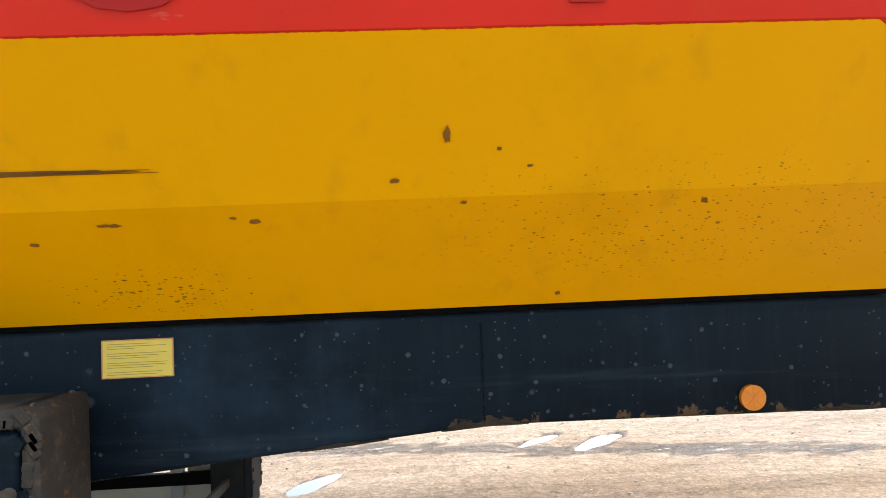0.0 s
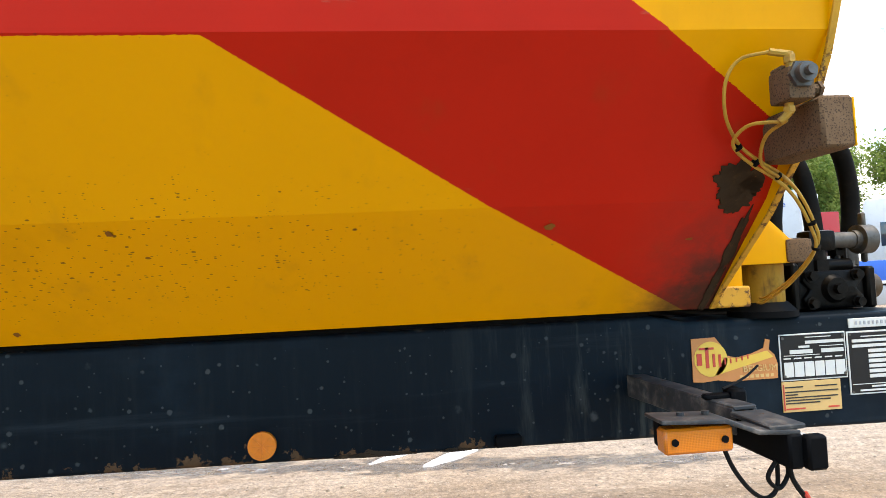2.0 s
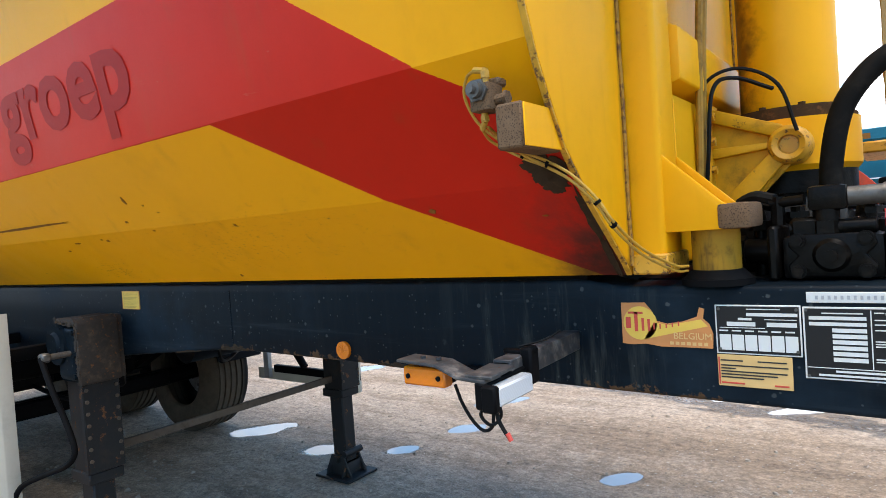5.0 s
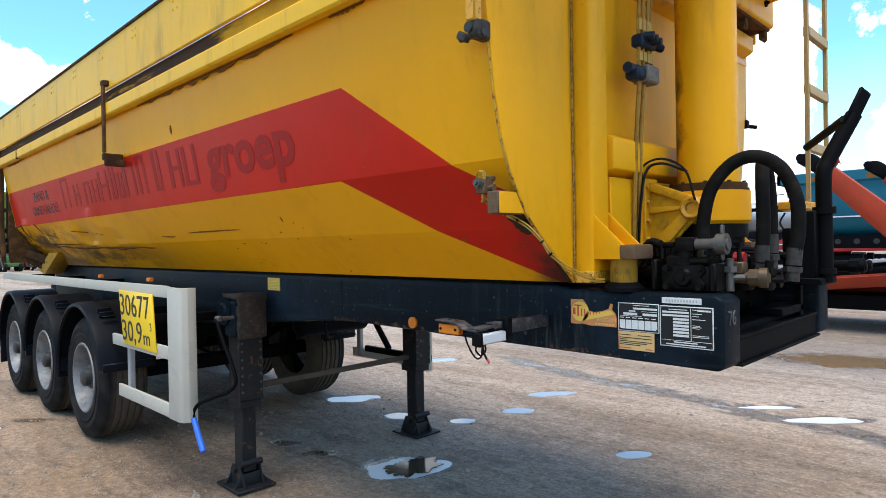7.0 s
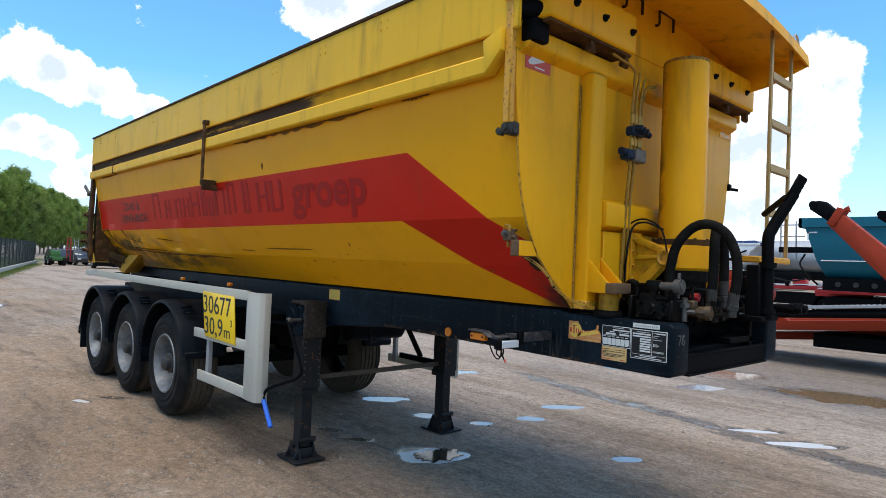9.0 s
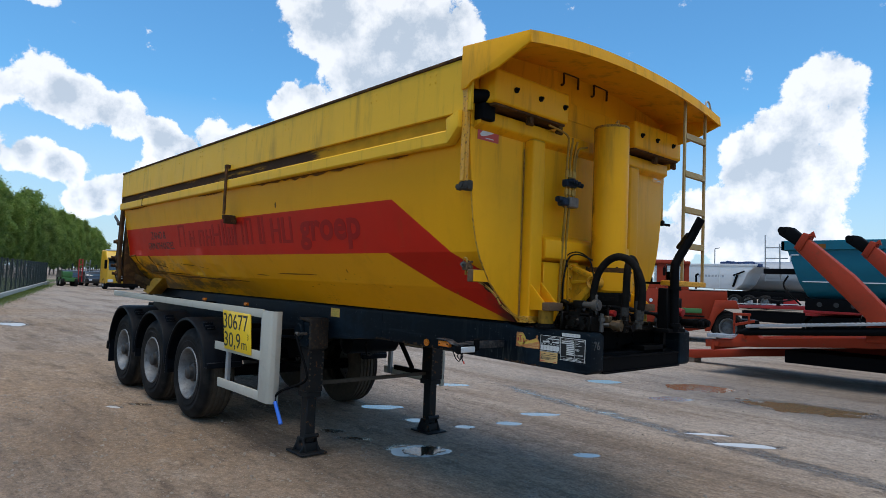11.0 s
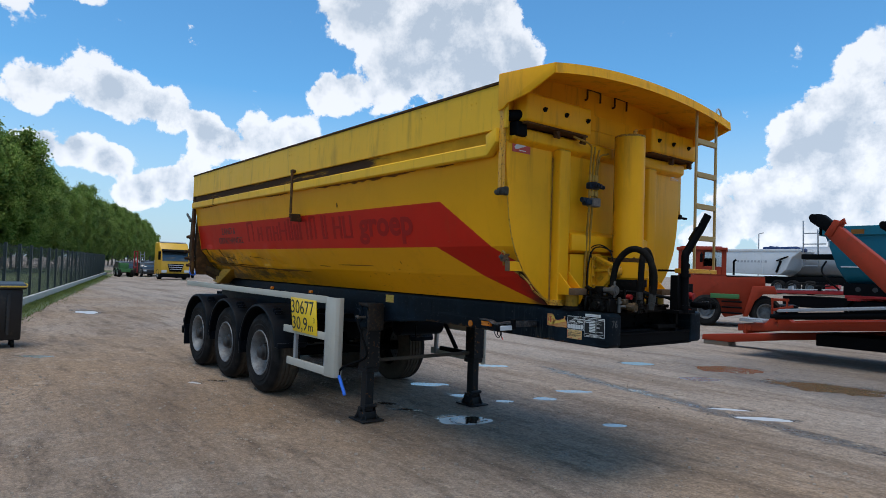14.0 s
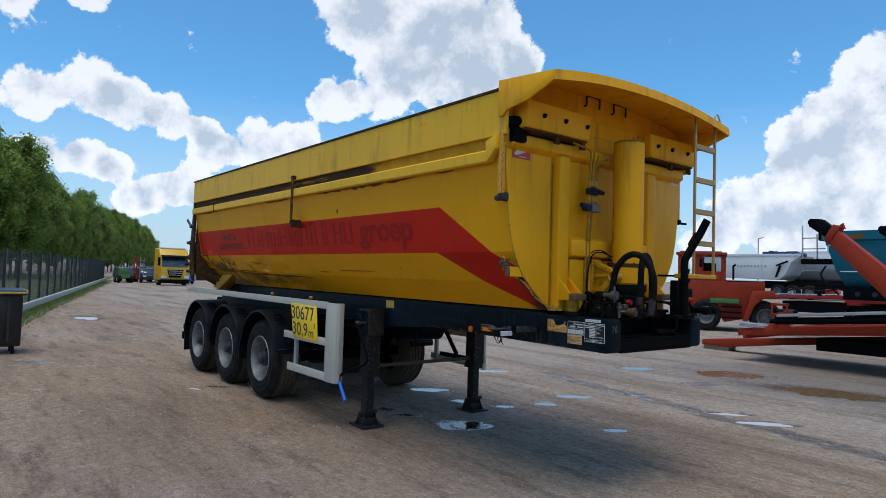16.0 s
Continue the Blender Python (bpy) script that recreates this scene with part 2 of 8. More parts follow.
    hit = n.math("MAXIMUM", hit, n.math("MULTIPLY", hit2, 1.25))
    patch = n.math("MAXIMUM", n.math("MULTIPLY", hit, 0.0 if board else 1.0), n.math("MULTIPLY", n.step(n.noise(1.3, 3, 0.5, shift=(5, 0, 2)), 0.46, 0.70), 0.42))
    for scale, size, amount, stretch, col in ((150.0, 0.32, 0.85, (0.55, 1, 1.5), (0.22, 0.092, 0.010)), (80.0, 0.26, 0.85, (0.6, 1, 1.5), (0.17, 0.068, 0.010)), (17.0, 0.11, 0.9, (0.7, 1, 1.4), (0.09, 0.032, 0.012))):
        d, v = n.spots(scale, stretch)
        keep = n.t.nodes.new("ShaderNodeSeparateColor")
        n.put(v, keep.inputs[0])
        few = n.step(keep.outputs[0], 0.42, 1.0)
        edge = n.math("ADD", d, n.math("MULTIPLY_ADD", n.noise(scale * 4, 3), 0.18, -0.09))
        size_here = n.math("MULTIPLY", few, n.math("MULTIPLY_ADD", patch, size * 0.95, size * 0.05))
        spot = n.step(n.math("SUBTRACT", size_here, edge), 0.0, 0.04)
        c = n.mix(n.math("MULTIPLY", spot, amount), c, col)
    if not board:
        rub = n.math("MULTIPLY", n.step(x, -0.86, -0.60), n.step(z, 1.80, 1.52))
        rub = n.math("MULTIPLY", rub, n.step(n.noise(7.0, 8, 0.7, (1, 1, 1), (2, 2, 2)), 0.30, 0.62))
        c = n.mix(n.math("MULTIPLY", rub, 0.85), c, (0.035, 0.026, 0.02))
        scrape = n.math("MULTIPLY", n.step(n.noise(16.0, 6, 0.6, (0.5, 1, 1.6), (1, 1, 4)), 0.68, 0.74), red)
        c = n.mix(n.math("MULTIPLY", scrape, 0.45), c, (0.45, 0.14, 0.09))
    if not board:
        # brown stain and flaking at the battered tail, soot at the front lower corner
        tail = n.math("MULTIPLY", n.step(x, -5.2, -7.4), n.step(z, 1.97, 1.80))
        c = n.mix(n.math("MULTIPLY", tail, n.step(n.noise(3.6, 9, 0.74, (0.6, 1, 1.2), (9, 0, 3)), 0.44, 0.60)), c, (0.13, 0.066, 0.020))
        flank = n.math("MULTIPLY", n.step(x, -3.6, -6.0), n.step(z, 1.72, 1.60))
        c = n.mix(n.math("MULTIPLY", flank, n.step(n.noise(2.8, 9, 0.72, (0.5, 1, 1.6), (2, 0, 3)), 0.42, 0.60)), c, (0.15, 0.075, 0.018))
        soot = n.math("SUBTRACT", n.math("MULTIPLY_ADD", x, 1.0, 0.62), n.math("MULTIPLY", n.math("SUBTRACT", z, 1.47), 0.9))
        soot = n.step(n.math("ADD", soot, n.math("MULTIPLY_ADD", n.noise(9.0, 7, 0.7), 0.26, -0.13)), -0.17, 0.02)
        c = n.mix(n.math("MULTIPLY", soot, 0.88), c, (0.022, 0.016, 0.011))
    else:
        # grime run down from the top edge
        drip = n.math("MULTIPLY", n.step(n.noise(7.0, 6, 0.66, (1.2, 1.2, 0.16), (4, 1, 0)), 0.50, 0.72), n.step(z, 1.9, 3.1))
        c = n.mix(n.math("MULTIPLY", drip, 0.42), c, (0.14, 0.075, 0.018))
    # rust and grime weeping from the welded seams, and the ram's shaded side painted dark
    for axis, at, wide in seams:
        away = n.math("ABSOLUTE", n.math("SUBTRACT", (x, y, z)[axis], at))
        away = n.math("ADD", away, n.math("MULTIPLY_ADD", n.noise(9.0, 8, 0.7, (1, 1, 0.5) if axis == 1 else (1, 0.5, 1), (at, 0, 2)), wide * 2.2, -wide * 1.1))
        c = n.mix(n.math("MULTIPLY", n.step(away, wide, wide * 0.15), darken), c, (0.10, 0.048, 0.012))
    # long scratches
    scr = n.step(n.noise(3.0, 6, 0.7, (0.35, 1, 9.0), (2, 0, 1)), 0.73, 0.76)
    c = n.mix(n.math("MULTIPLY", scr, 0.75), c, (0.12, 0.05, 0.015))
    n.bump(n.noise(35.0, 5, 0.6), 0.10, 0.003)
    return n.done(c, n.math("MULTIPLY_ADD", n.noise(6.0, 4), 0.22, 0.30), 0.0, 0.13)


def beam_paint():
    """Dark blue-black paint with stone chips, brushed scuffs and rust nibbling at it."""
    n = Nodes("dark blue black chassis paint")
    c = n.scaled((0.0032, 0.0070, 0.0108), n.math("MULTIPLY_ADD", n.noise(2.0, 6), 0.9, 0.55))
    veil = n.step(n.noise(1.6, 7, 0.62, (1, 1, 1.4), (4, 0, 1)), 0.46, 0.72)
    c = n.mix(n.math("MULTIPLY", veil, 0.8), c, (0.014, 0.027, 0.040))
    x, y, z = n.xyz()
    near = n.step(n.math("ABSOLUTE", n.math("ADD", x, 0.80)), 0.42, 0.05)
    scuff = n.math("MULTIPLY", n.step(n.noise(26.0, 5, 0.7, (1, 1, 0.10)), 0.47, 0.72), n.math("MULTIPLY_ADD", near, 0.45, 0.04))
    c = n.mix(scuff, c, (0.070, 0.078, 0.070))
    for scale, size, keepfrom in ((38.0, 0.16, 0.70), (13.0, 0.12, 0.66), (90.0, 0.18, 0.80)):
        d, v = n.spots(scale)
        keep = n.t.nodes.new("ShaderNodeSeparateColor")
        n.put(v, keep.inputs[0])
        few = n.step(keep.outputs[0], keepfrom, 1.0)
        edge = n.math("ADD", d, n.math("MULTIPLY_ADD", n.noise(scale * 4, 3), 0.2, -0.1))
        spot = n.step(n.math("SUBTRACT", n.math("MULTIPLY", few, size * 1.6), edge), -0.02, 0.10)
        c = n.mix(n.math("MULTIPLY", spot, 0.30), c, (0.13, 0.145, 0.14))
    rust = n.step(n.noise(9.0, 9, 0.72, shift=(1, 5, 2)), 0.67, 0.72)
    c = n.mix(rust, c, (0.06, 0.036, 0.02))
    # paint eaten away in patches along the lower edge, and long wiped smears
    edge = n.math("ADD", n.math("SUBTRACT", z, 1.195), n.math("MULTIPLY", n.math("ADD", x, 2.2), 0.0105))
    reach = n.math("MULTIPLY", n.math("SUBTRACT", n.math("ADD", n.math("MULTIPLY", n.noise(2.6, 2, shift=(3, 1, 0)), 0.55), n.math("MULTIPLY", n.noise(34.0, 7, 0.7), 0.45)), 0.515), 0.42)
    eaten = n.step(n.math("SUBTRACT", reach, edge), 0.0, 0.006)
    eaten = n.math("MULTIPLY", eaten, n.step(n.math("ABSOLUTE", n.math("ADD", x, 1.25)), 1.2, 0.95))
    c = n.mix(eaten, c, n.mix(n.noise(60.0, 5, 0.7), (0.035, 0.020, 0.011), (0.13, 0.075, 0.040)))
    wipe = n.step(n.noise(5.0, 7, 0.66, (0.16, 1, 2.2), (8, 2, 5)), 0.54, 0.74)
    c = n.mix(n.math("MULTIPLY", wipe, 0.6), c, (0.026, 0.036, 0.044))
    n.bump(n.noise(70.0, 4), 0.10)
    return n.done(c, n.math("MULTIPLY_ADD", veil, 0.2, 0.45), 0.0, 0.07)


def rust_band():
    """Paint rubbed away to brown steel by the sheet, with more yellow left towards the front."""
    n = Nodes("band rubbed to brown steel")
    x, y, z = n.xyz()
    steel = n.mix(n.noise(22.0, 7, 0.7), (0.022, 0.012, 0.008), (0.085, 0.045, 0.022))
    left = n.math("MULTIPLY_ADD", n.step(x, -3.4, -0.9), 0.34, n.noise(2.6, 9, 0.68, (0.35, 1, 3.0), (4, 0, 1)))
    c = n.mix(n.step(left, 0.52, 0.64), steel, n.scaled((0.62, 0.31, 0.015), n.math("MULTIPLY_ADD", n.noise(6.0, 6), 0.8, 0.4)))
    n.bump(n.noise(60.0, 5, 0.6), 0.3)
    return n.done(c, 0.8, 0.0, 0.12)


def wheel_rubber():
    n = Nodes("tyre rubber")
    # dust caught in the tread, little on the walls
    x, y, z = n.xyz()
    tread = n.step(n.math("ABSOLUTE", n.math("SUBTRACT", y, 0.03)), 1.17, 1.10)
    c = n.mix(n.step(n.noise(4.0, 7, 0.65), 0.42, 0.75), (0.007, 0.007, 0.007), (0.028, 0.025, 0.022))
    c = n.mix(n.math("MULTIPLY", tread, n.math("MULTIPLY_ADD", n.noise(14.0, 6, 0.7), 0.9, 0.2)), c, (0.115, 0.092, 0.068))
    n.bump(n.noise(120.0, 3), 0.25)
    return n.done(c, 0.82, 0.0, 0.15)


def speckled_steel():
    """Bare steel gone brown, pitted with dark specks."""
    n = Nodes("speckled rusty steel")
    c = n.mix(n.noise(30.0, 6, 0.65), (0.085, 0.046, 0.022), (0.19, 0.118, 0.066))
    for scale, size in ((260.0, 0.40), (140.0, 0.30)):
        d, v = n.spots(scale)
        edge = n.math("ADD", d, n.math("MULTIPLY_ADD", n.noise(scale * 3, 3), 0.3, -0.15))
        c = n.mix(n.math("MULTIPLY", n.step(edge, size, size - 0.14), 0.62), c, (0.028, 0.018, 0.013))
    n.bump(n.noise(140.0, 4, 0.6), 0.4, 0.002)
    return n.done(c, 0.82, 0.0, 0.2)


def glass_mat():
    n = Nodes("cab glass")
    n.bsdf.inputs["Transmission Weight"].default_value = 0.0
    c = n.mix(n.noise(2.0, 3), (0.02, 0.028, 0.034), (0.05, 0.065, 0.075))
    return n.done(c, 0.06, 0.0, 0.9)


def clear_glass():
    n = Nodes("clear cab glass")
    n.bsdf.inputs["Transmission Weight"].default_value = 1.0
    n.bsdf.inputs["IOR"].default_value = 1.12
    return n.done((0.82, 0.87, 0.88), n.math("MULTIPLY_ADD", n.noise(5.0, 4), 0.05, 0.01), 0.0, 0.5)


def lens_mat(name, col):
    n = Nodes(name)
    d, v = n.spots(420.0, rnd=0.0)
    c = n.scaled((*col,), n.math("MULTIPLY_ADD", d, 0.5, 0.75))
    n.bump(d, 0.35, 0.001)
    return n.done(c, 0.18, 0.0, 0.7)


def ground_mat():
    n = Nodes("yard dirt")
    wet = n.node("ShaderNodeAttribute").outputs["Fac"]
    n.t.nodes[-1].attribute_name = "wet"
    broad = n.noise(0.16, 7, 0.6)
    track = n.noise(0.9, 7, 0.64, (0.16, 1.0, 1), (1, 4, 0))
    rut = n.noise(3.4, 7, 0.66, (0.22, 1.0, 1), (6, 2, 0))
    fine = n.noise(30.0, 6, 0.68)
    grit = n.noise(95.0, 4, 0.7)
    far_tone = n.math("MULTIPLY_ADD", n.step(n.xyz()[1], 0.0, 4.5), 0.20, broad)  # paler beyond the trailer
    c = n.mix(n.step(far_tone, 0.36, 0.72), (0.285, 0.196, 0.122), (0.33, 0.268, 0.212))
    c = n.mix(n.math("MULTIPLY", n.step(track, 0.44, 0.66), 0.62), c, (0.145, 0.098, 0.062))
    c = n.mix(n.math("MULTIPLY", n.step(rut, 0.50, 0.66), n.math("MULTIPLY_ADD", n.step(n.xyz()[1], 0.0, 4.0), -0.42, 0.6)), c, (0.105, 0.072, 0.048))
    c = n.mix(n.math("MULTIPLY", n.step(n.noise(1.9, 8, 0.7, shift=(7, 7, 0)), 0.52, 0.74), 0.50), c, (0.43, 0.36, 0.285))
    c = n.scaled(c, n.math("MULTIPLY", n.math("MULTIPLY_ADD", fine, 1.9, 0.05), n.math("MULTIPLY_ADD", grit, 1.3, 0.35)))
    clod = n.noise(11.0, 7, 0.68, (0.75, 1, 1), (2, 8, 0))
    c = n.scaled(c, n.math("MULTIPLY_ADD", clod, 1.5, 0.22))
    stones = None
    for scale, size, share in ((44.0, 0.28, 0.70), (19.0, 0.22, 0.82)):
        d, v = n.spots(scale)
        keep = n.t.nodes.new("ShaderNodeSeparateColor")
        n.put(v, keep.inputs[0])
        stone = n.math("MULTIPLY", n.step(n.math("SUBTRACT", size, d), 0.0, 0.06), n.step(keep.outputs[1], share, share + 0.04))
        c = n.mix(n.math("MULTIPLY", stone, 0.75), c, n.mix(keep.outputs[0], (0.07, 0.058, 0.046), (0.48, 0.42, 0.35)))
        stones = stone if stones is None else n.math("MAXIMUM", stones, stone)
    # rain film: patches of it everywhere, thick round the puddles
    ragged = n.math("ADD", wet, n.math("MULTIPLY_ADD", n.noise(7.0, 8, 0.74, (0.4, 1, 1)), 1.3, -0.65))
    film = n.step(ragged, 0.30, 0.62)
    damp = n.math("MULTIPLY", n.step(n.noise(0.55, 8, 0.66, (0.5, 1, 1), (3, 9, 0)), 0.52, 0.70), 0.7)
    # moist earth in front of the trailer, where the lorries turn
    gx, gy, gz = n.xyz()
    u, v = n.math("DIVIDE", n.math("ADD", gx, 2.6), 4.2), n.math("DIVIDE", n.math("ADD", gy, 2.2), 2.3)
    moist = n.math("ADD", n.math("ADD", n.math("MULTIPLY", u, u), n.math("MULTIPLY", v, v)), n.math("MULTIPLY_ADD", n.noise(0.9, 7, 0.66, (0.6, 1, 1), (5, 5, 0)), 1.6, -0.8))
    damp = n.math("MAXIMUM", damp, n.math("MULTIPLY", n.step(moist, 1.25, 0.35), 0.45))
    u, v = n.math("DIVIDE", n.math("ADD", gx, 0.6), 4.0), n.math("DIVIDE", n.math("SUBTRACT", gy, 8.2), 3.0)
    moist = n.math("ADD", n.math("ADD", n.math("MULTIPLY", u, u), n.math("MULTIPLY", v, v)), n.math("MULTIPLY_ADD", n.noise(1.1, 7, 0.66, (0.5, 1, 1), (1, 7, 0)), 1.6, -0.8))
    damp = n.math("MAXIMUM", damp, n.math("MULTIPLY", n.step(moist, 1.25, 0.35), 0.75))
    soak = n.math("MAXIMUM", n.math("MULTIPLY", film, 0.8), damp)
    c = n.mix(soak, c, n.scaled(c, 0.55))
    rough = n.math("MULTIPLY_ADD", damp, -0.40, 0.92)
    rough = n.math("ADD", n.math("MULTIPLY", rough, n.math("SUBTRACT", 1.0, film)), n.math("MULTIPLY", film, 0.07))
    h = n.math("ADD", n.math("MULTIPLY", fine, 0.6), n.math("ADD", n.math("MULTIPLY", stones, 0.4), n.math("MULTIPLY_ADD", clod, 1.6, n.math("MULTIPLY", rut, 1.2))))
    h = n.math("MULTIPLY", h, n.math("MULTIPLY_ADD", film, -0.93, 1.0))
    n.bump(h, 1.0, 0.022)
    return n.done(c, rough, 0.0, n.math("MULTIPLY_ADD", film, 0.7, 0.3))


def water_mat(name, col, rough, ior=1.85):
    n = Nodes(name)
    n.bump(n.noise(14.0, 4), 0.12, 0.006)
    c = n.mix(n.noise(3.0, 4), col, tuple(v * 1.35 for v in col))
    n.bsdf.inputs["IOR"].default_value = ior
    return n.done(c, rough, 0.0, 0.8)


def leaf_mat(name, a, b):
    n = Nodes(name)
    geo = n.t.nodes.new("ShaderNodeNewGeometry")
    c = n.mix(geo.outputs["Random Per Island"], a, b)
    c = n.mix(n.step(n.noise(0.5, 3), 0.3, 0.7), c, n.scaled(c, 0.65))
    m = n.done(c, 0.6, 0.0, 0.25)
    glow = n.node("ShaderNodeBsdfTranslucent", Color=n.scaled(c, 1.25))
    both = n.node("ShaderNodeMixShader", Fac=0.5)
    n.t.links.new(n.bsdf.outputs[0], both.inputs[1])
    n.t.links.new(glow.outputs[0], both.inputs[2])
    n.t.links.new(both.outputs[0], n.t.nodes["Material Output"].inputs[0])
    return m


YELLOW = side_paint("yellow lorry paint", (0.81, 0.350, 0.003))
BOARD = side_paint("faded yellow board", (0.76, 0.42, 0.02), True)
FRONT = side_paint("yellow front paint", (0.82, 0.375, 0.006), True)
HEADP = side_paint("yellow headboard paint", (0.82, 0.375, 0.006), True, ((1, -0.685, 0.016), (1, 0.745, 0.016), (2, 2.755, 0.014), (2, 1.49, 0.030)))
# the ram's headboard side is painted darker, shade and oil together
RAM_P = side_paint("ram paint with shade and oil streaks", (0.82, 0.375, 0.006), True, ((0, -0.452, 0.085),), 0.85)
ARM = coat("grimy yellow casting", (0.66, 0.31, 0.008), 0.5, 0.15, 0.6, (0.022, 0.015, 0.010), rust=0.25, spec=0.2, size=12)
PIPE = coat("grimy yellow pipe paint", (0.34, 0.175, 0.015), 0.5, 0.2, 0.7, (0.05, 0.03, 0.012), spec=0.3, size=20)
YELLOW_WORN = coat("chipped yellow paint", (0.62, 0.29, 0.012), 0.45, 0.14, 0.35, (0.03, 0.025, 0.02), rust=0.55, size=30)
RUSTED = coat("brown rusted band", (0.050, 0.026, 0.013), 0.85, 0.4, 0.6, (0.20, 0.105, 0.022), rust=0.5, spec=0.12, size=7)
BAND = rust_band()
TAIL = coat("rust eaten yellow paint", (0.060, 0.030, 0.013), 0.8, 0.4, 0.6, (0.26, 0.13, 0.016), rust=0.9, spec=0.1, size=6)
WELD = coat("rusty weld seam", (0.44, 0.22, 0.015), 0.7, 0.3, 1.1, (0.06, 0.03, 0.012), rust=0.8, size=40)
SPECKLED = speckled_steel()
CHASSIS = beam_paint()
BLACK = coat("black steel", (0.0035, 0.0037, 0.0042), 0.6, 0.25, 0.20, (0.018, 0.016, 0.013), spec=0.05, size=12)
OILY = coat("oily black casting", (0.0040, 0.0033, 0.0028), 0.36, 0.4, 0.5, (0.030, 0.020, 0.012), bump=0.6, spec=0.09, size=38)
RUBBER = coat("black rubber hose", (0.009, 0.0088, 0.0085), 0.65, 0.2, 0.4, (0.030, 0.026, 0.022), spec=0.1, size=25)
TYRE = wheel_rubber()
CASTING = coat("grimy cast metal", (0.19, 0.165, 0.14), 0.6, 0.3, 0.9, (0.05, 0.038, 0.028), metal=0.15, spec=0.2, size=60)
PLASTIC = coat("dark mudguard plastic", (0.006, 0.008, 0.011), 0.42, 0.2, 0.2, (0.016, 0.015, 0.013), spec=0.06)
STEEL = coat("dull steel", (0.11, 0.104, 0.095), 0.5, 0.3, 0.9, (0.05, 0.04, 0.03), metal=0.6, size=35)
FERRULE = coat("grimy ferrule steel", (0.05, 0.047, 0.042), 0.5, 0.35, 0.9, (0.02, 0.016, 0.012), metal=0.4, spec=0.2, size=45)
RIM = coat("silver wheel steel", (0.19, 0.195, 0.195), 0.5, 0.4, 0.95, (0.035, 0.03, 0.026), rust=0.2, metal=0.2, size=10)
NUMBER = coat("worn grey print", (0.07, 0.07, 0.068), 0.6, 0.4, 1.0, (0.008, 0.008, 0.008), size=40)
FLANGE = coat("yellow edge with rust", (0.58, 0.29, 0.015), 0.55, 0.25, 0.6, (0.07, 0.035, 0.012), rust=0.7, size=25)
BRASS = coat("dirty brass", (0.085, 0.052, 0.022), 0.5, 0.3, 0.9, (0.03, 0.022, 0.014), metal=0.3, size=40)
GUARD = coat("pale grey guard rail", (0.44, 0.415, 0.345), 0.5, 0.1, 0.35, (0.28, 0.26, 0.21))
MUD_INK = coat("brown print", (0.30, 0.20, 0.03), 0.6, 0.1, 0.1)
CHIP = coat("fresh brown rust chip", (0.24, 0.095, 0.018), 0.85, 0.35, 0.0, (0.08, 0.035, 0.012), spec=0.12, size=40)
CHIPPED = coat("brown rust chip", (0.19, 0.080, 0.018), 0.85, 0.3, 0.4, (0.04, 0.02, 0.01), spec=0.15, size=40)
CRUST = coat("flaking rust", (0.040, 0.026, 0.016), 0.9, 0.5, 0.6, (0.085, 0.052, 0.026), rust=0.2, bump=0.9, grain=45, spec=0.08, size=40)
BRASS_Y = coat("tan yellow ladder paint", (0.36, 0.24, 0.085), 0.5, 0.12, 0.35, size=20)
STOP = coat("yellow smeared rubber", (0.30, 0.155, 0.010), 0.6, 0.3, 0.6, (0.014, 0.010, 0.008), streak=0.6, spec=0.2, size=30)
VALVE_B = coat("blue black valve paint", (0.010, 0.022, 0.042), 0.4, 0.3, 0.5, (0.012, 0.010, 0.008), spec=0.2, size=40)
BRACKET = coat("scuffed bracket steel", (0.028, 0.030, 0.032), 0.55, 0.35, 0.75, (0.22, 0.19, 0.16), rust=0.2, grain=30, spec=0.3, size=30)
SHAFT = coat("dusty grey brown steel", (0.085, 0.068, 0.052), 0.75, 0.35, 0.6, (0.03, 0.022, 0.016), rust=0.2, spec=0.15, size=30)
LEG = coat("dark leg paint", (0.007, 0.0085, 0.010), 0.6, 0.4, 0.35, (0.05, 0.036, 0.024), rust=0.42, spec=0.3, size=10)
HUBM = coat("dull dark hub steel", (0.035, 0.034, 0.033), 0.55, 0.2, 0.4, (0.15, 0.12, 0.09), metal=0.4)
AIRLINE = coat("yellow air line", (0.46, 0.25, 0.025), 0.55, 0.2, 0.6, (0.12, 0.07, 0.025), size=40)
PLATE_Y = coat("yellow sign plate", (0.85, 0.55, 0.01), 0.35, 0.05, 0.12)
INK = coat("black lettering", (0.012, 0.011, 0.010), 0.5, 0.1, 0.05)
GHOST = coat("faded dark red lettering", (0.32, 0.009, 0.006), 0.5, 0.15, 0.1, spec=0.16)
PANEL_K = coat("black data plate", (0.008, 0.008, 0.009), 0.4, 0.1, 0.1, spec=0.3)
PANEL_W = coat("worn white print", (0.58, 0.58, 0.55), 0.5, 0.08, 0.2)
STICK_O = coat("faded orange sticker", (0.52, 0.20, 0.055), 0.5, 0.25, 0.45, (0.35, 0.22, 0.10))
STICK_Y = coat("faded yellow sticker", (0.66, 0.43, 0.06), 0.5, 0.15, 0.3, (0.40, 0.28, 0.12))
STICK_B = coat("faded tan notice", (0.60, 0.38, 0.14), 0.55, 0.12, 0.3, (0.36, 0.22, 0.09))
STICK_F = coat("bleached pink sticker", (0.80, 0.40, 0.10), 0.5, 0.12, 0.3, (0.78, 0.36, 0.02))
STICK_R = coat("red sticker", (0.50, 0.05, 0.03), 0.5, 0.15, 0.2)
AMBER = lens_mat("amber lens", (0.66, 0.17, 0.008))
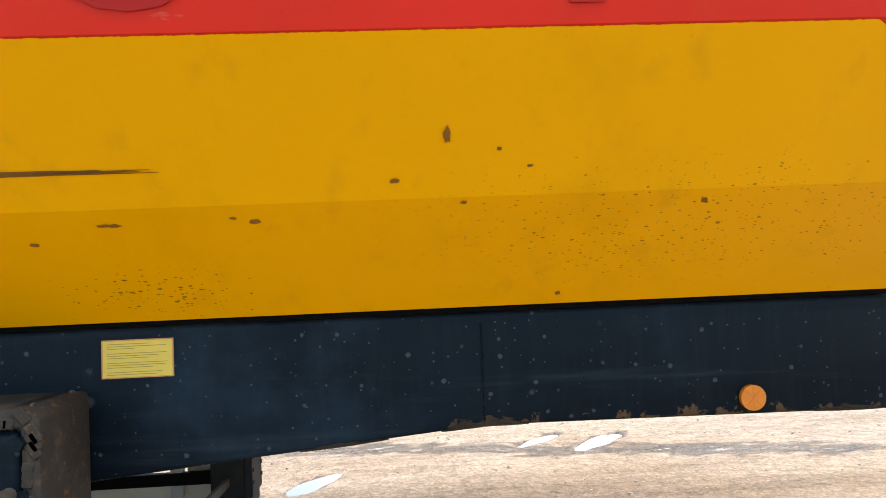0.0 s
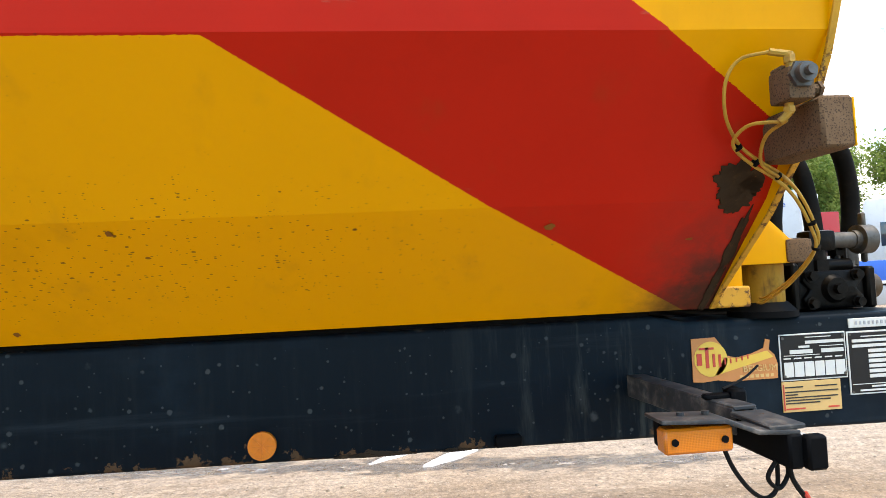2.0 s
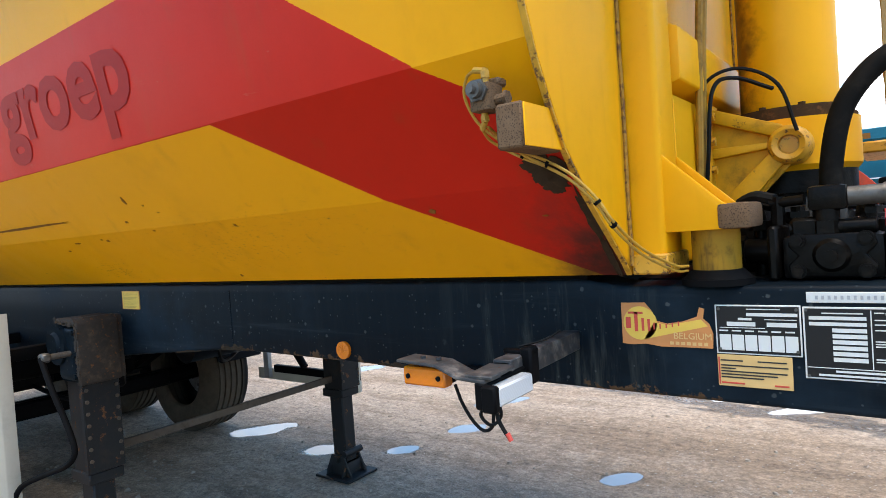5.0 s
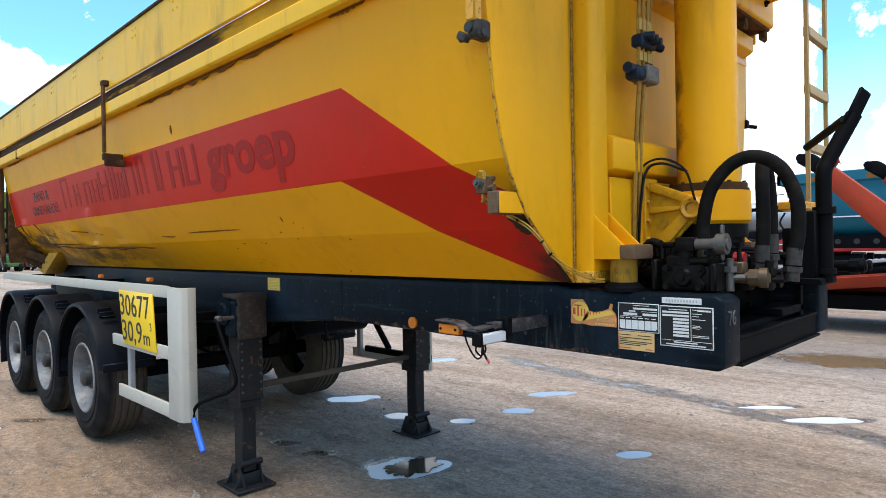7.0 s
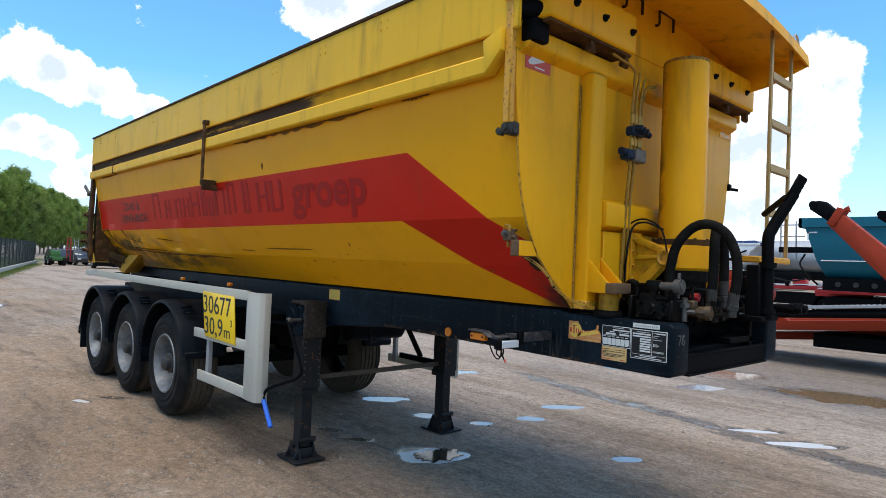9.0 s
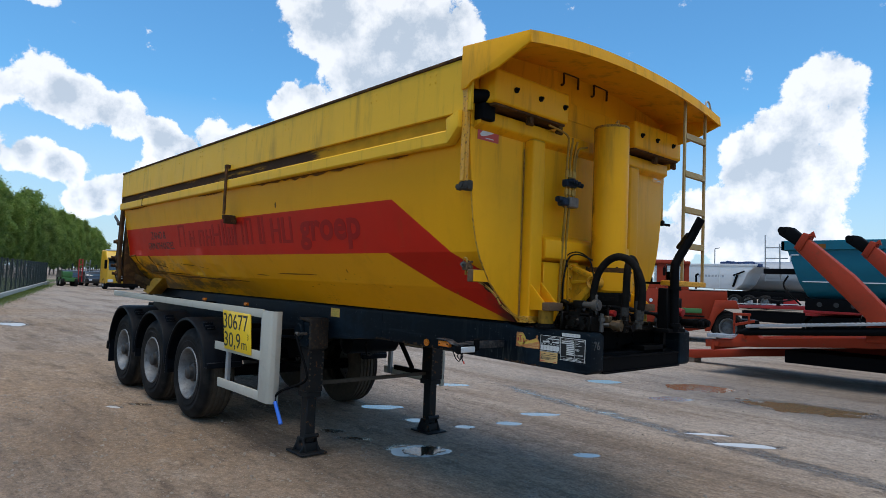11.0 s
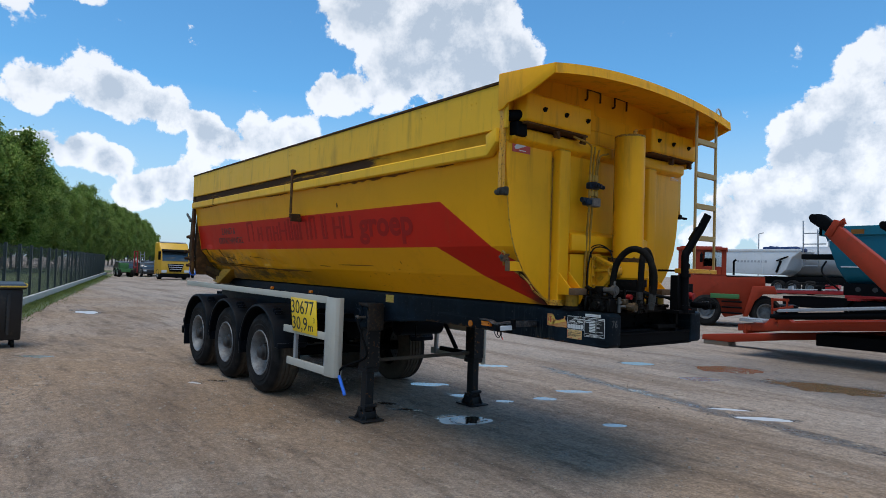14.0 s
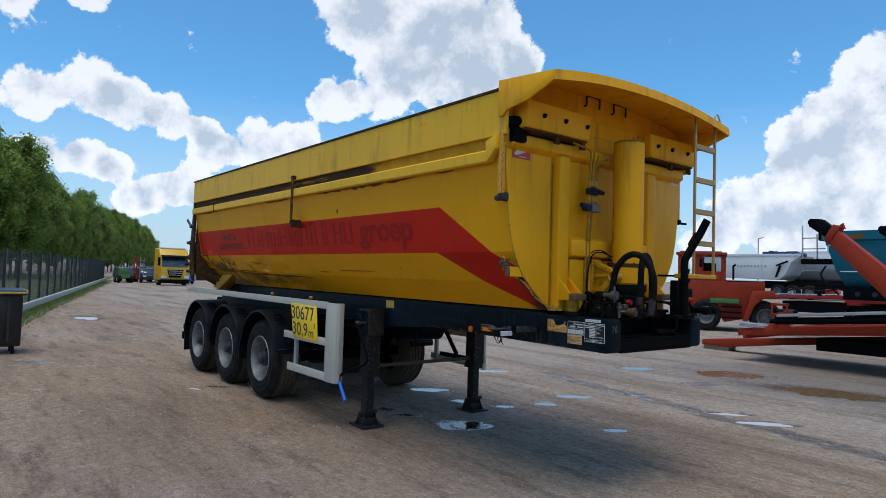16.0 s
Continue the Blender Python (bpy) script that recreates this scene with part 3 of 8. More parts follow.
HOSE = coat("dusty hydraulic hose", (0.006, 0.0056, 0.005), 0.75, 0.25, 0.6, (0.032, 0.026, 0.020), spec=0.08, size=14)
LEG_RUST = coat("rust eaten bracket steel", (0.036, 0.030, 0.025), 0.8, 0.4, 0.6, (0.13, 0.088, 0.052), rust=0.45, spec=0.15, size=22)
CLEAR = lens_mat("clear lens", (0.55, 0.57, 0.58))
BLUE_GRIP = coat("blue plastic grip", (0.012, 0.12, 0.60), 0.4, 0.08, 0.1)
GLASS = glass_mat()
CAB_GLASS = clear_glass()
SHEET_B = coat("dark blue tarpaulin", (0.008, 0.030, 0.11), 0.6, 0.2, 0.3, (0.03, 0.05, 0.10), size=3)
DIRT = ground_mat()
WATER_SKY = water_mat("clear puddle water", (0.20, 0.185, 0.165), 0.15)
GRAVEL = coat("mixed gravel", (0.26, 0.22, 0.175), 0.85, 0.5, 0.4, (0.10, 0.075, 0.05), size=9)
# pale base colour carries part of the bright sky reflection
WATER_FILM = water_mat("wind-ruffled water with painted sky sheen", (0.42, 0.41, 0.39), 0.36)
# reflection of dark things above, put into the water's base colour
WATER_DARK_REFLECT = water_mat("puddle water with painted dark reflection", (0.045, 0.030, 0.018), 0.10, 1.33)
WATER_MUD = water_mat("muddy puddle water", (0.15, 0.100, 0.056), 0.10, 1.5)
LEAF = leaf_mat("poplar leaves", (0.11, 0.20, 0.035), (0.33, 0.42, 0.11))
LEAF2 = leaf_mat("bright green leaves", (0.13, 0.22, 0.045), (0.28, 0.36, 0.10))
GRASS = leaf_mat("verge grass", (0.085, 0.13, 0.025), (0.20, 0.22, 0.06))
TURF = coat("rough turf", (0.085, 0.105, 0.03), 0.9, 0.35, 0.5, (0.13, 0.11, 0.05), bump=0.8, grain=20)
TIMBER = coat("weathered timber", (0.16, 0.12, 0.085), 0.85, 0.3, 0.5, bump=0.5)
BARK = coat("grey bark", (0.12, 0.10, 0.08), 0.85, 0.3, 0.3, bump=0.6)
ORANGE = coat("orange machine paint", (0.27, 0.030, 0.009), 0.55, 0.25, 0.5, (0.10, 0.035, 0.018), rust=0.25, spec=0.2)
ORANGE2 = coat("orange red cab paint", (0.25, 0.028, 0.009), 0.55, 0.25, 0.45, (0.09, 0.03, 0.016), spec=0.2)
LORRY_Y = coat("yellow lorry cab paint", (0.58, 0.33, 0.015), 0.4, 0.1, 0.3)
TEAL = coat("blue tipper paint", (0.005, 0.105, 0.155), 0.5, 0.14, 0.4, (0.02, 0.07, 0.09), spec=0.25)
WHITE = coat("white vehicle paint", (0.60, 0.61, 0.61), 0.4, 0.08, 0.45, (0.42, 0.40, 0.36))
RED_P = coat("red vehicle paint", (0.34, 0.014, 0.015), 0.4, 0.12, 0.25)
BLUE_P = coat("bright blue panel paint", (0.012, 0.10, 0.46), 0.4, 0.1, 0.15)
GREEN_P = coat("green machine paint", (0.04, 0.14, 0.035), 0.5, 0.12, 0.3)
GREY_P = coat("grey galvanised steel", (0.36, 0.37, 0.38), 0.5, 0.12, 0.3, metal=0.4)
CONCRETE = coat("pale kerb concrete", (0.42, 0.41, 0.37), 0.85, 0.15, 0.35, (0.22, 0.21, 0.15), bump=0.4)
FENCE_M = coat("dark green fence wire", (0.012, 0.02, 0.018), 0.5, 0.15, 0.2)
BIN_M = coat("black bin plastic", (0.012, 0.012, 0.013), 0.4, 0.15, 0.2)

# ---- mesh helpers ----
YC = 0.03  # the trailer's middle line


def box(bm, x0, x1, y0, y1, z0, z1, bev=0.004, seg=1):
    vs = [bm.verts.new(p) for p in ((x0, y0, z0), (x1, y0, z0), (x1, y1, z0), (x0, y1, z0), (x0, y0, z1), (x1, y0, z1), (x1, y1, z1), (x0, y1, z1))]
    fs = [bm.faces.new([vs[i] for i in q]) for q in ((3, 2, 1, 0), (4, 5, 6, 7), (0, 1, 5, 4), (1, 2, 6, 5), (2, 3, 7, 6), (3, 0, 4, 7))]
    if bev:
        bmesh.ops.bevel(bm, geom=list({e for f in fs for e in f.edges}), offset=bev, segments=seg, affect="EDGES", profile=0.6)
    return bm


def obox(bm, m, sx, sy, sz, bev=0.004, seg=1):
    """A box of that size, its middle at the pose m."""
    tmp = bmesh.new()
    box(tmp, -sx / 2, sx / 2, -sy / 2, sy / 2, -sz / 2, sz / 2, bev, seg)
    bmesh.ops.transform(tmp, matrix=m, verts=tmp.verts)
    me = bpy.data.meshes.new("tmp")
    tmp.to_mesh(me)
    tmp.free()
    bm.from_mesh(me)
    bpy.data.meshes.remove(me)
    return bm


def bar(bm, p0, p1, w, h, bev=0.003):
    """A flat bar from p0 to p1: w across, h high."""
    a, b = Vector(p0), Vector(p1)
    d = b - a
    up = Vector((0, 0, 1)) if abs(d.normalized().z) < 0.95 else Vector((1, 0, 0))
    side = up.cross(d).normalized()
    up = d.normalized().cross(side)
    m = Matrix((d.normalized(), side, up)).transposed().to_4x4()
    m.translation = (a + b) / 2
    return obox(bm, m, d.length, w, h, bev)


def prism(bm, pts, axis, a, b, bev=0.0, seg=2):
    def at(p, v):
        return {"x": (v, p[0], p[1]), "y": (p[0], v, p[1]), "z": (p[0], p[1], v)}[axis]
    v0, v1 = [bm.verts.new(at(p, a)) for p in pts], [bm.verts.new(at(p, b)) for p in pts]
    fs = [bm.faces.new(v0), bm.faces.new(v1[::-1])]
    k = len(pts)
    for i in range(k):
        fs.append(bm.faces.new((v0[i], v1[i], v1[(i + 1) % k], v0[(i + 1) % k])))
    bmesh.ops.recalc_face_normals(bm, faces=fs)
    if bev:
        bmesh.ops.bevel(bm, geom=list({e for f in fs for e in f.edges}), offset=bev, segments=seg, affect="EDGES", profile=0.5)
    return bm


def rod(bm, p0, p1, r, seg=14, r2=None):
    a, b = Vector(p0), Vector(p1)
    q = (b - a).to_track_quat("Z", "Y").to_matrix()
    rings = []
    for p, rr in ((a, r), (b, r if r2 is None else r2)):
        rings.append([bm.verts.new(p + q @ Vector((rr * math.cos(2 * math.pi * i / seg), rr * math.sin(2 * math.pi * i / seg), 0))) for i in range(seg)])
    bm.faces.new(rings[0][::-1]), bm.faces.new(rings[1])
    for i in range(seg):
        j = (i + 1) % seg
        bm.faces.new((rings[0][i], rings[0][j], rings[1][j], rings[1][i]))
    return bm


def spline(pts, n=8):
    """A smooth line through the points."""
    p = [Vector(v) for v in pts]
    p = [2 * p[0] - p[1]] + p + [2 * p[-1] - p[-2]]
    out = []
    for i in range(1, len(p) - 2):
        a, b, c, d = p[i - 1:i + 3]
        for k in range(n):
            t = k / n
            out.append(0.5 * (2 * b + (c - a) * t + (2 * a - 5 * b + 4 * c - d) * t * t + (3 * b - a - 3 * c + d) * t ** 3))
    return out + [p[-2]]


def tube(bm, pts, r, seg=8, n=8):
    line = spline(pts, n) if n else [Vector(p) for p in pts]
    side = None
    rings = []
    for i, p in enumerate(line):
        d = (line[min(i + 1, len(line) - 1)] - line[max(i - 1, 0)]).normalized()
        if side is None:
            side = d.orthogonal().normalized()
        side = (side - d * side.dot(d)).normalized()
        o = d.cross(side)
        rings.append([bm.verts.new(p + r * (side * math.cos(2 * math.pi * k / seg) + o * math.sin(2 * math.pi * k / seg))) for k in range(seg)])
    for a, b in zip(rings, rings[1:]):
        for k in range(seg):
            j = (k + 1) % seg
            bm.faces.new((a[k], a[j], b[j], b[k]))
    bm.faces.new(rings[0][::-1]), bm.faces.new(rings[-1])
    return bm


def lathe(bm, prof, seg=40, shut=True):
    """Turned about the y axis: prof holds (radius, y)."""
    rings = [[bm.verts.new((r * math.cos(2 * math.pi * i / seg), y, r * math.sin(2 * math.pi * i / seg))) for i in range(seg)] for r, y in prof]
    for a, b in zip(rings, rings[1:]):
        for i in range(seg):
            j = (i + 1) % seg
            bm.faces.new((a[i], b[i], b[j], a[j]))
    if shut and prof[0][0] > 1e-4:
        bm.faces.new(rings[0])
    if shut and prof[-1][0] > 1e-4:
        bm.faces.new(rings[-1][::-1])
    bmesh.ops.recalc_face_normals(bm, faces=bm.faces)
    return bm


def disc(bm, p, d, r, depth, seg=16):
    a = Vector(p)
    return rod(bm, a, a + Vector(d).normalized() * depth, r, seg)


def mesh_of(bm, name, material, angle=38):
    me = bpy.data.meshes.new(name)
    bm.to_mesh(me)
    bm.free()
    me.materials.append(material)
    me.shade_smooth()
    me.set_sharp_from_angle(angle=radians(angle))
    return me


def part(name, bm, material, parent, label="", m=None, data=None, kind="", angle=38):
    """ONE mesh under a thing or a part; the coordinates are the world's unless m gives a pose."""
    ob = new(name, data or mesh_of(bm, name, material, angle))
    ob.parent = parent
    if m is None:
        ob.matrix_parent_inverse = Matrix.Translation(parent.location).inverted() if parent.type == "EMPTY" else Matrix.Identity(4)
    else:
        ob.matrix_parent_inverse = Matrix.Translation(parent.location).inverted() if parent.type == "EMPTY" else Matrix.Identity(4)
        ob.matrix_basis = m
    return tagged(ob, label, kind=kind)


def thing(name, loc, label, category, group="", kind=""):
    ob = new(name)
    ob.empty_display_size = 0.2
    ob.location = loc
    return tagged(ob, label, category, group, kind)


def solid(name, bm, material, label, category="", group="", kind=""):
    return tagged(new(name, mesh_of(bm, name, material)), label, category, group, kind)


def letters(text, size, m, material, parent, name="lettering", label="", thick=0.0015, width=None, bold=0.0):
    cu = bpy.data.curves.new("words", "FONT")
    cu.body, cu.size, cu.extrude, cu.resolution_u = text, size, thick, 3
    cu.offset = bold
    ob = new("words", cu)
    bpy.context.view_layer.update()
    me = bpy.data.meshes.new_from_object(ob.evaluated_get(bpy.context.evaluated_depsgraph_get()))
    bpy.data.objects.remove(ob)
    bpy.data.curves.remove(cu)
    xs = [v.co.x for v in me.vertices]
    k = width / (max(xs) - min(xs)) if width else 1.0
    me.transform(m @ Matrix.Diagonal((k, 1, 1, 1)))
    me.materials.clear()
    me.materials.append(material)
    me.name = name
    return part(name, None, None, parent, label, data=me)


def facing(x, y, z, u, v):
    """A pose whose x runs along u and y along v: for print on a face."""
    u, v = Vector(u).normalized(), Vector(v).normalized()
    m = Matrix((u, v, u.cross(v))).transposed().to_4x4()
    m.translation = (x, y, z)
    return m


# ---- ground ----
# middle and half widths of the puddles; all lie along the wheel marks
PUDDLES = ((-2.68, 0.25, 0.31, 0.24), (-1.55, 1.61, 0.125, 0.085), (-3.17, 2.86, 0.23, 0.10), (-3.03, 2.05, 0.14, 0.08), (-4.65, 1.30, 0.26, 0.14),
           (-3.19, 1.41, 0.13, 0.08), (-6.37, -1.67, 0.13, 0.05), (-19.2, 0.00, 1.5, 0.35), (-16.5, 0.9, 0.6, 0.22), (-26, 4.0, 2.5, 0.6), (-2.77, 5.70, 0.30, 0.17),
           (-4.45, 6.30, 0.32, 0.22), (-3.05, 7.45, 0.52, 0.36), (-1.20, 6.95, 0.95, 0.45), (-0.75, 3.60, 0.36, 0.10), (-1.25, 3.75, 0.30, 0.06), (-10.1, -3.25, 0.35, 0.10),
           (-5.6, 3.45, 0.30, 0.12), (-3.76, 1.16, 0.19, 0.12), (-13.5, 6.5, 1.2, 0.4))
# 12 and 13 are muddy; 11 has a dark reflection in its colour
MUDDY = (11, 12, 13)
# middle, half widths and heading of damp stains
DAMP = ((-3.80, -0.05, 0.15, 0.08, 47), (-3.41, -0.05, 0.19, 0.07, 47), (-6.31, -1.36, 0.20, 0.07, 47))
LIE = [radians({6: 24, 12: 40, 13: 20, 14: 40, 15: 40}.get(k, 52)) for k in range(len(PUDDLES))]


def rise(x, y):
    """The yard's lie: flat round the trailer, climbing a little far beyond it."""
    k = min(max((y - 22.0) / 24.0, 0.0), 1.0)
    return 0.85 * k * k * (3 - 2 * k) * min(max((x + 45) / 20, 0), 1)


def basin(x, y):
    """How far the dirt sinks under the puddles."""
    d = 0.0
    for (cx, cy, rx, ry), turn in zip(PUDDLES, LIE):
        if abs(x - cx) > 2.2 * rx + 0.3 or abs(y - cy) > 2.2 * rx + 0.3:
            continue
        c, s = math.cos(turn), math.sin(turn)
        u, v = ((x - cx) * c + (y - cy) * s) / rx, (-(x - cx) * s + (y - cy) * c) / ry
        d = max(d, math.exp(-0.75 * (u * u + v * v)))
    return d


def make_ground():
    near = [-14 + 0.25 * i for i in range(24)] + [-8 + 0.07 * i for i in range(158)] + [3.1 + 0.25 * i for i in range(40)]
    xs = [-3000, -1200, -500, -250, -150, -100, -75, -60, -50, -42, -35, -29, -24, -20, -17] + near + [15, 18, 21, 26, 32, 40, 50, 65, 90, 140, 250, 600, 1500, 3000]
    ys = [-3000, -1200, -500, -200, -90, -50, -30, -20, -14, -10] + [-8 + 0.25 * i for i in range(20)] + [-3 + 0.07 * i for i in range(160)] + [8.25 + 0.25 * i for i in range(42)] + [20, 22, 24, 26, 28, 30, 32, 35, 38, 41, 44, 47, 52, 60, 80, 120, 200, 400, 900, 3000]
    bm = bmesh.new()
    grid, wets = [], []
    for y in ys:
        row = []
        for x in xs:
            sink = basin(x, y)
            close = 1.0 if (-14 <= x <= 12 and -8 <= y <= 18) else 0.0
            h = 0.012 * noise.noise((x * 0.8, y * 0.8, 0.3)) + 0.008 * noise.noise((x * 2.6, y * 2.6, 5.1)) + 0.005 * noise.noise((x * 6.5, y * 6.5, 1.1))
            row.append(bm.verts.new((x, y, h * close - 0.006 - 0.034 * sink * (1 + 0.5 * noise.noise((x * 5.0, y * 5.0, 8))) + rise(x, y))))
            # a wheel mark that still holds water
            across = (y - 3.62 + 0.19 * (x + 2.3) - 0.10 * noise.noise((x * 0.7, 4.0, 0))) / 0.28
            mark = 0.5 * math.exp(-across * across) * min(max((x + 6.5) / 2.0, 0.0), 1.0) * min(max((2.5 - x) / 1.5, 0.0), 1.0)
            stain = 0.0
            for cx, cy, rx, ry, turn in DAMP:
                c, s = math.cos(radians(turn)), math.sin(radians(turn))
                u, v = ((x - cx) * c + (y - cy) * s) / rx, (-(x - cx) * s + (y - cy) * c) / ry
                if abs(u) < 3 and abs(v) < 3:
                    stain = max(stain, 0.9 * math.exp(-0.7 * (u * u + v * v)))
            wets.append(max(sink, mark, stain))
        grid.append(row)
    for a, b in zip(grid, grid[1:]):
        for i in range(len(xs) - 1):
            bm.faces.new((a[i], a[i + 1], b[i + 1], b[i]))
    ob = solid("ground", bm, DIRT, "damp brown dirt and gravel yard with wheel marks", "ground", kind="structure")
    ob.data.attributes.new("wet", "FLOAT", "POINT").data.foreach_set("value", wets)
    return ob


make_ground()


def puddle(cx, cy, rx, ry, turn, material, seed, label, level=-0.020, ragged=1.0):
    """A sheet of water with a frayed shore, as deep as its basin."""
    bm = bmesh.new()
    k = 150
    ring = []
    for i in range(k):
        a = 2 * math.pi * i / k
        p = Vector((math.cos(a), math.sin(a), seed * 1.7))
        r = 1 + 0.34 * noise.noise(p * 1.1) + ragged * (0.24 * noise.noise(p * 3.1) + 0.16 * noise.noise(p * 7.3) + 0.10 * noise.noise(p * 17.0))
        ring.append((1.55 * rx * r * math.cos(a), 1.55 * ry * r * math.sin(a)))
    c, s = math.cos(radians(turn)), math.sin(radians(turn))
    level -= 0.0007 * (seed % 5)
    top = [bm.verts.new((cx + c * u - s * v, cy + s * u + c * v, level)) for u, v in ring]
    low = [bm.verts.new((v.co.x, v.co.y, -0.08)) for v in top]
    mid = bm.verts.new((cx, cy, level))
    for i in range(k):
        j = (i + 1) % k
        bm.faces.new((top[i], top[j], mid))
        bm.faces.new((top[i], low[i], low[j], top[j]))
    bmesh.ops.recalc_face_normals(bm, faces=bm.faces)
    return solid("puddle", bm, material, label, "puddle", "puddles in the yard")


for i, (cx, cy, rx, ry) in enumerate(PUDDLES):
    turn = math.degrees(LIE[i])
    if i in MUDDY:
        puddle(cx, cy, rx, ry, turn, WATER_DARK_REFLECT if i == 11 else WATER_MUD, 40 + i, "shallow brown puddle in the dirt yard", ragged=0.6)
    elif i == 0:
        puddle(cx, cy, rx, ry, turn, WATER_FILM, 40, "ragged film of rain water round a painted dark reflection", -0.0205)
        # second sheet painted dark for the reflection in the middle
        puddle(cx + 0.07, cy + 0.03, rx * 0.42, ry * 0.42, turn + 14, WATER_DARK_REFLECT, 77, "dark reflection in the puddle, painted as a brown sheet", -0.0135, 1.5)
    else:
        puddle(cx, cy, rx, ry, turn, WATER_FILM if cx < -13 or i in (6, 14, 15) else WATER_SKY, 40 + i, "shallow clear rain puddle reflecting the sky", -0.012 if i == 10 else -0.020, 1.9 if i in (14, 15) else 1.0)

# loose stones lying about the near part of the yard
rnd = random.Random(17)
vs, fs = [], []
for k in range(6000):
    x, y = (rnd.uniform(-8, 2.5), rnd.uniform(-4.2, 0.5)) if k % 3 else (rnd.uniform(-6, 4), rnd.uniform(0.5, 8))
    if basin(x, y) > 0.3:
        continue
    r = min(0.024, 0.0045 + rnd.expovariate(260))
    i = len(vs)
    a0 = rnd.uniform(0, 6.28)
    z0 = -0.008 + 0.012 * noise.noise((x * 0.8, y * 0.8, 0.3)) + 0.008 * noise.noise((x * 2.6, y * 2.6, 5.1))
    for j in range(5):
        a = a0 + 1.2566 * j
        q = r * rnd.uniform(0.75, 1.25)
        vs.append((x + q * math.cos(a), y + q * math.sin(a), z0))
    for j in range(5):
        a = a0 + 0.5 + 1.2566 * j
        q = r * rnd.uniform(0.45, 0.8)
        vs.append((x + q * math.cos(a), y + q * math.sin(a), z0 + r * rnd.uniform(0.6, 1.0)))
    for j in range(5):
        fs.append((i + j, i + (j + 1) % 5, i + 5 + (j + 1) % 5, i + 5 + j))
    fs.append(tuple(range(i + 5, i + 10)))
me = bpy.data.meshes.new("gravel")
me.from_pydata(vs, [], fs)
me.materials.append(GRAVEL)
tagged(new("gravel", me), "loose grey and brown stones on the dirt", "gravel", kind="stuff")

# ---- the tipper trailer ----
trailer = thing("tipper_trailer", (-4.2, YC, 0.0), "yellow steel three-axle tipper trailer with red band on landing legs", "trailer")


def mirror(y):
    return 2 * YC - y


# main chassis beams
BEAM = ((0.0, 1.19), (-0.02, 1.172), (-2.2, 1.195), (-2.74, 1.148), (-3.03, 1.121), (-3.6, 1.06), (-4.4, 1.03), (-8.35, 1.03), (-8.4, 1.06), (-8.4, 1.42), (-8.3, 1.455), (-0.70, 1.455), (-0.62, 1.438), (-0.03, 1.437), (0.0, 1.42))
beams = []
for y0, y1 in ((-0.635, -0.475), (mirror(-0.475), mirror(-0.635))):
    bm = bmesh.new()
    prism(bm, BEAM, "y", y0, y1, 0.012, 3)
    beams.append(part("chassis_beam", bm, CHASSIS, trailer, "dark blue-black chassis beam with chips and scuffs"))
near_beam = beams[0]
bm = bmesh.new()
box(bm, -8.2, -0.70, -0.622, mirror(-0.622), 1.450, 1.466, 0.003)
part("bearing_strip", bm, BLACK, trailer, "black rubber bearing strip under the body")
for x0, x1, z0, z1 in ((-0.20, -0.06, 1.18, 1.30), (-1.6, -1.45, 1.2, 1.42), (-3.05, -2.85, 1.12, 1.42), (-4.6, -4.45, 1.06, 1.4), (-6.1, -5.95, 1.06, 1.4), (-7.4, -7.25, 1.06, 1.4)):
    bm = bmesh.new()
    box(bm, x0, x1, -0.476, mirror(-0.476), z0, z1, 0.008)
    part("cross_member", bm, BLACK, trailer)
# open front: lower channel with lips, recessed plate, deck
bm = bmesh.new()
box(bm, -0.055, -0.012, -0.474, mirror(-0.474), 1.178, 1.272, 0.004)
box(bm, -0.10, -0.004, -0.473, mirror(-0.473), 1.266, 1.280, 0.003)
box(bm, -0.12, 0.004, -0.473, mirror(-0.473), 1.170, 1.180, 0.002)
part("front_channel", bm, BLACK, trailer, "black front cross channel with worn lips")
bm = bmesh.new()
box(bm, -0.24, -0.215, -0.474, mirror(-0.474), 1.28, 1.43, 0.003)
for y in (-0.36, -0.22, 0.02, 0.22):
    for z in (1.33, 1.39):
        disc(bm, (-0.216, y, z), (1, 0, 0), 0.014, 0.012, 6)
part("recessed_plate", bm, BLACK, trailer)
bm = bmesh.new()
box(bm, -0.62, -0.10, -0.49, mirror(-0.49), 1.425, 1.443, 0.004)
part("deck_plate", bm, BLACK, trailer, "oily black deck plate")
bm = bmesh.new()
box(bm, -0.16, -0.02, 0.06, 0.36, 1.30, 1.335, 0.004)
box(bm, -0.05, -0.02, 0.32, 0.36, 1.27, 1.43, 0.003)
part("step_bracket", bm, BLACK, trailer)

# numbers painted on the beam's rounded nose
letters("76", 0.075, facing(0.0015, -0.60, 1.33, (0, 1, 0), (0, 0, 1)), NUMBER, near_beam, "painted_number", "worn grey painted number")
FACE = -0.6375


def slab(name, x0, x1, z0, z1, material, parent, label="", y=FACE, t=0.003, bev=0.001):
    bm = bmesh.new()
    box(bm, x0, x1, y, y + t, z0, z1, bev)
    return part(name, bm, material, parent, label)


def bars(name, rects, material, parent, y, label=""):
    """Print that cannot be read: flat bars in one mesh."""
    bm = bmesh.new()
    for x0, x1, z0, z1 in rects:
        box(bm, x0, x1, y, y + 0.001, z0, z1, 0)
    return part(name, bm, material, parent, label, kind="stuff")


# type plate with six fields
p1 = slab("type_plate", -0.399, -0.232, 1.288, 1.396, PANEL_W, near_beam, "riveted black and white type plate")
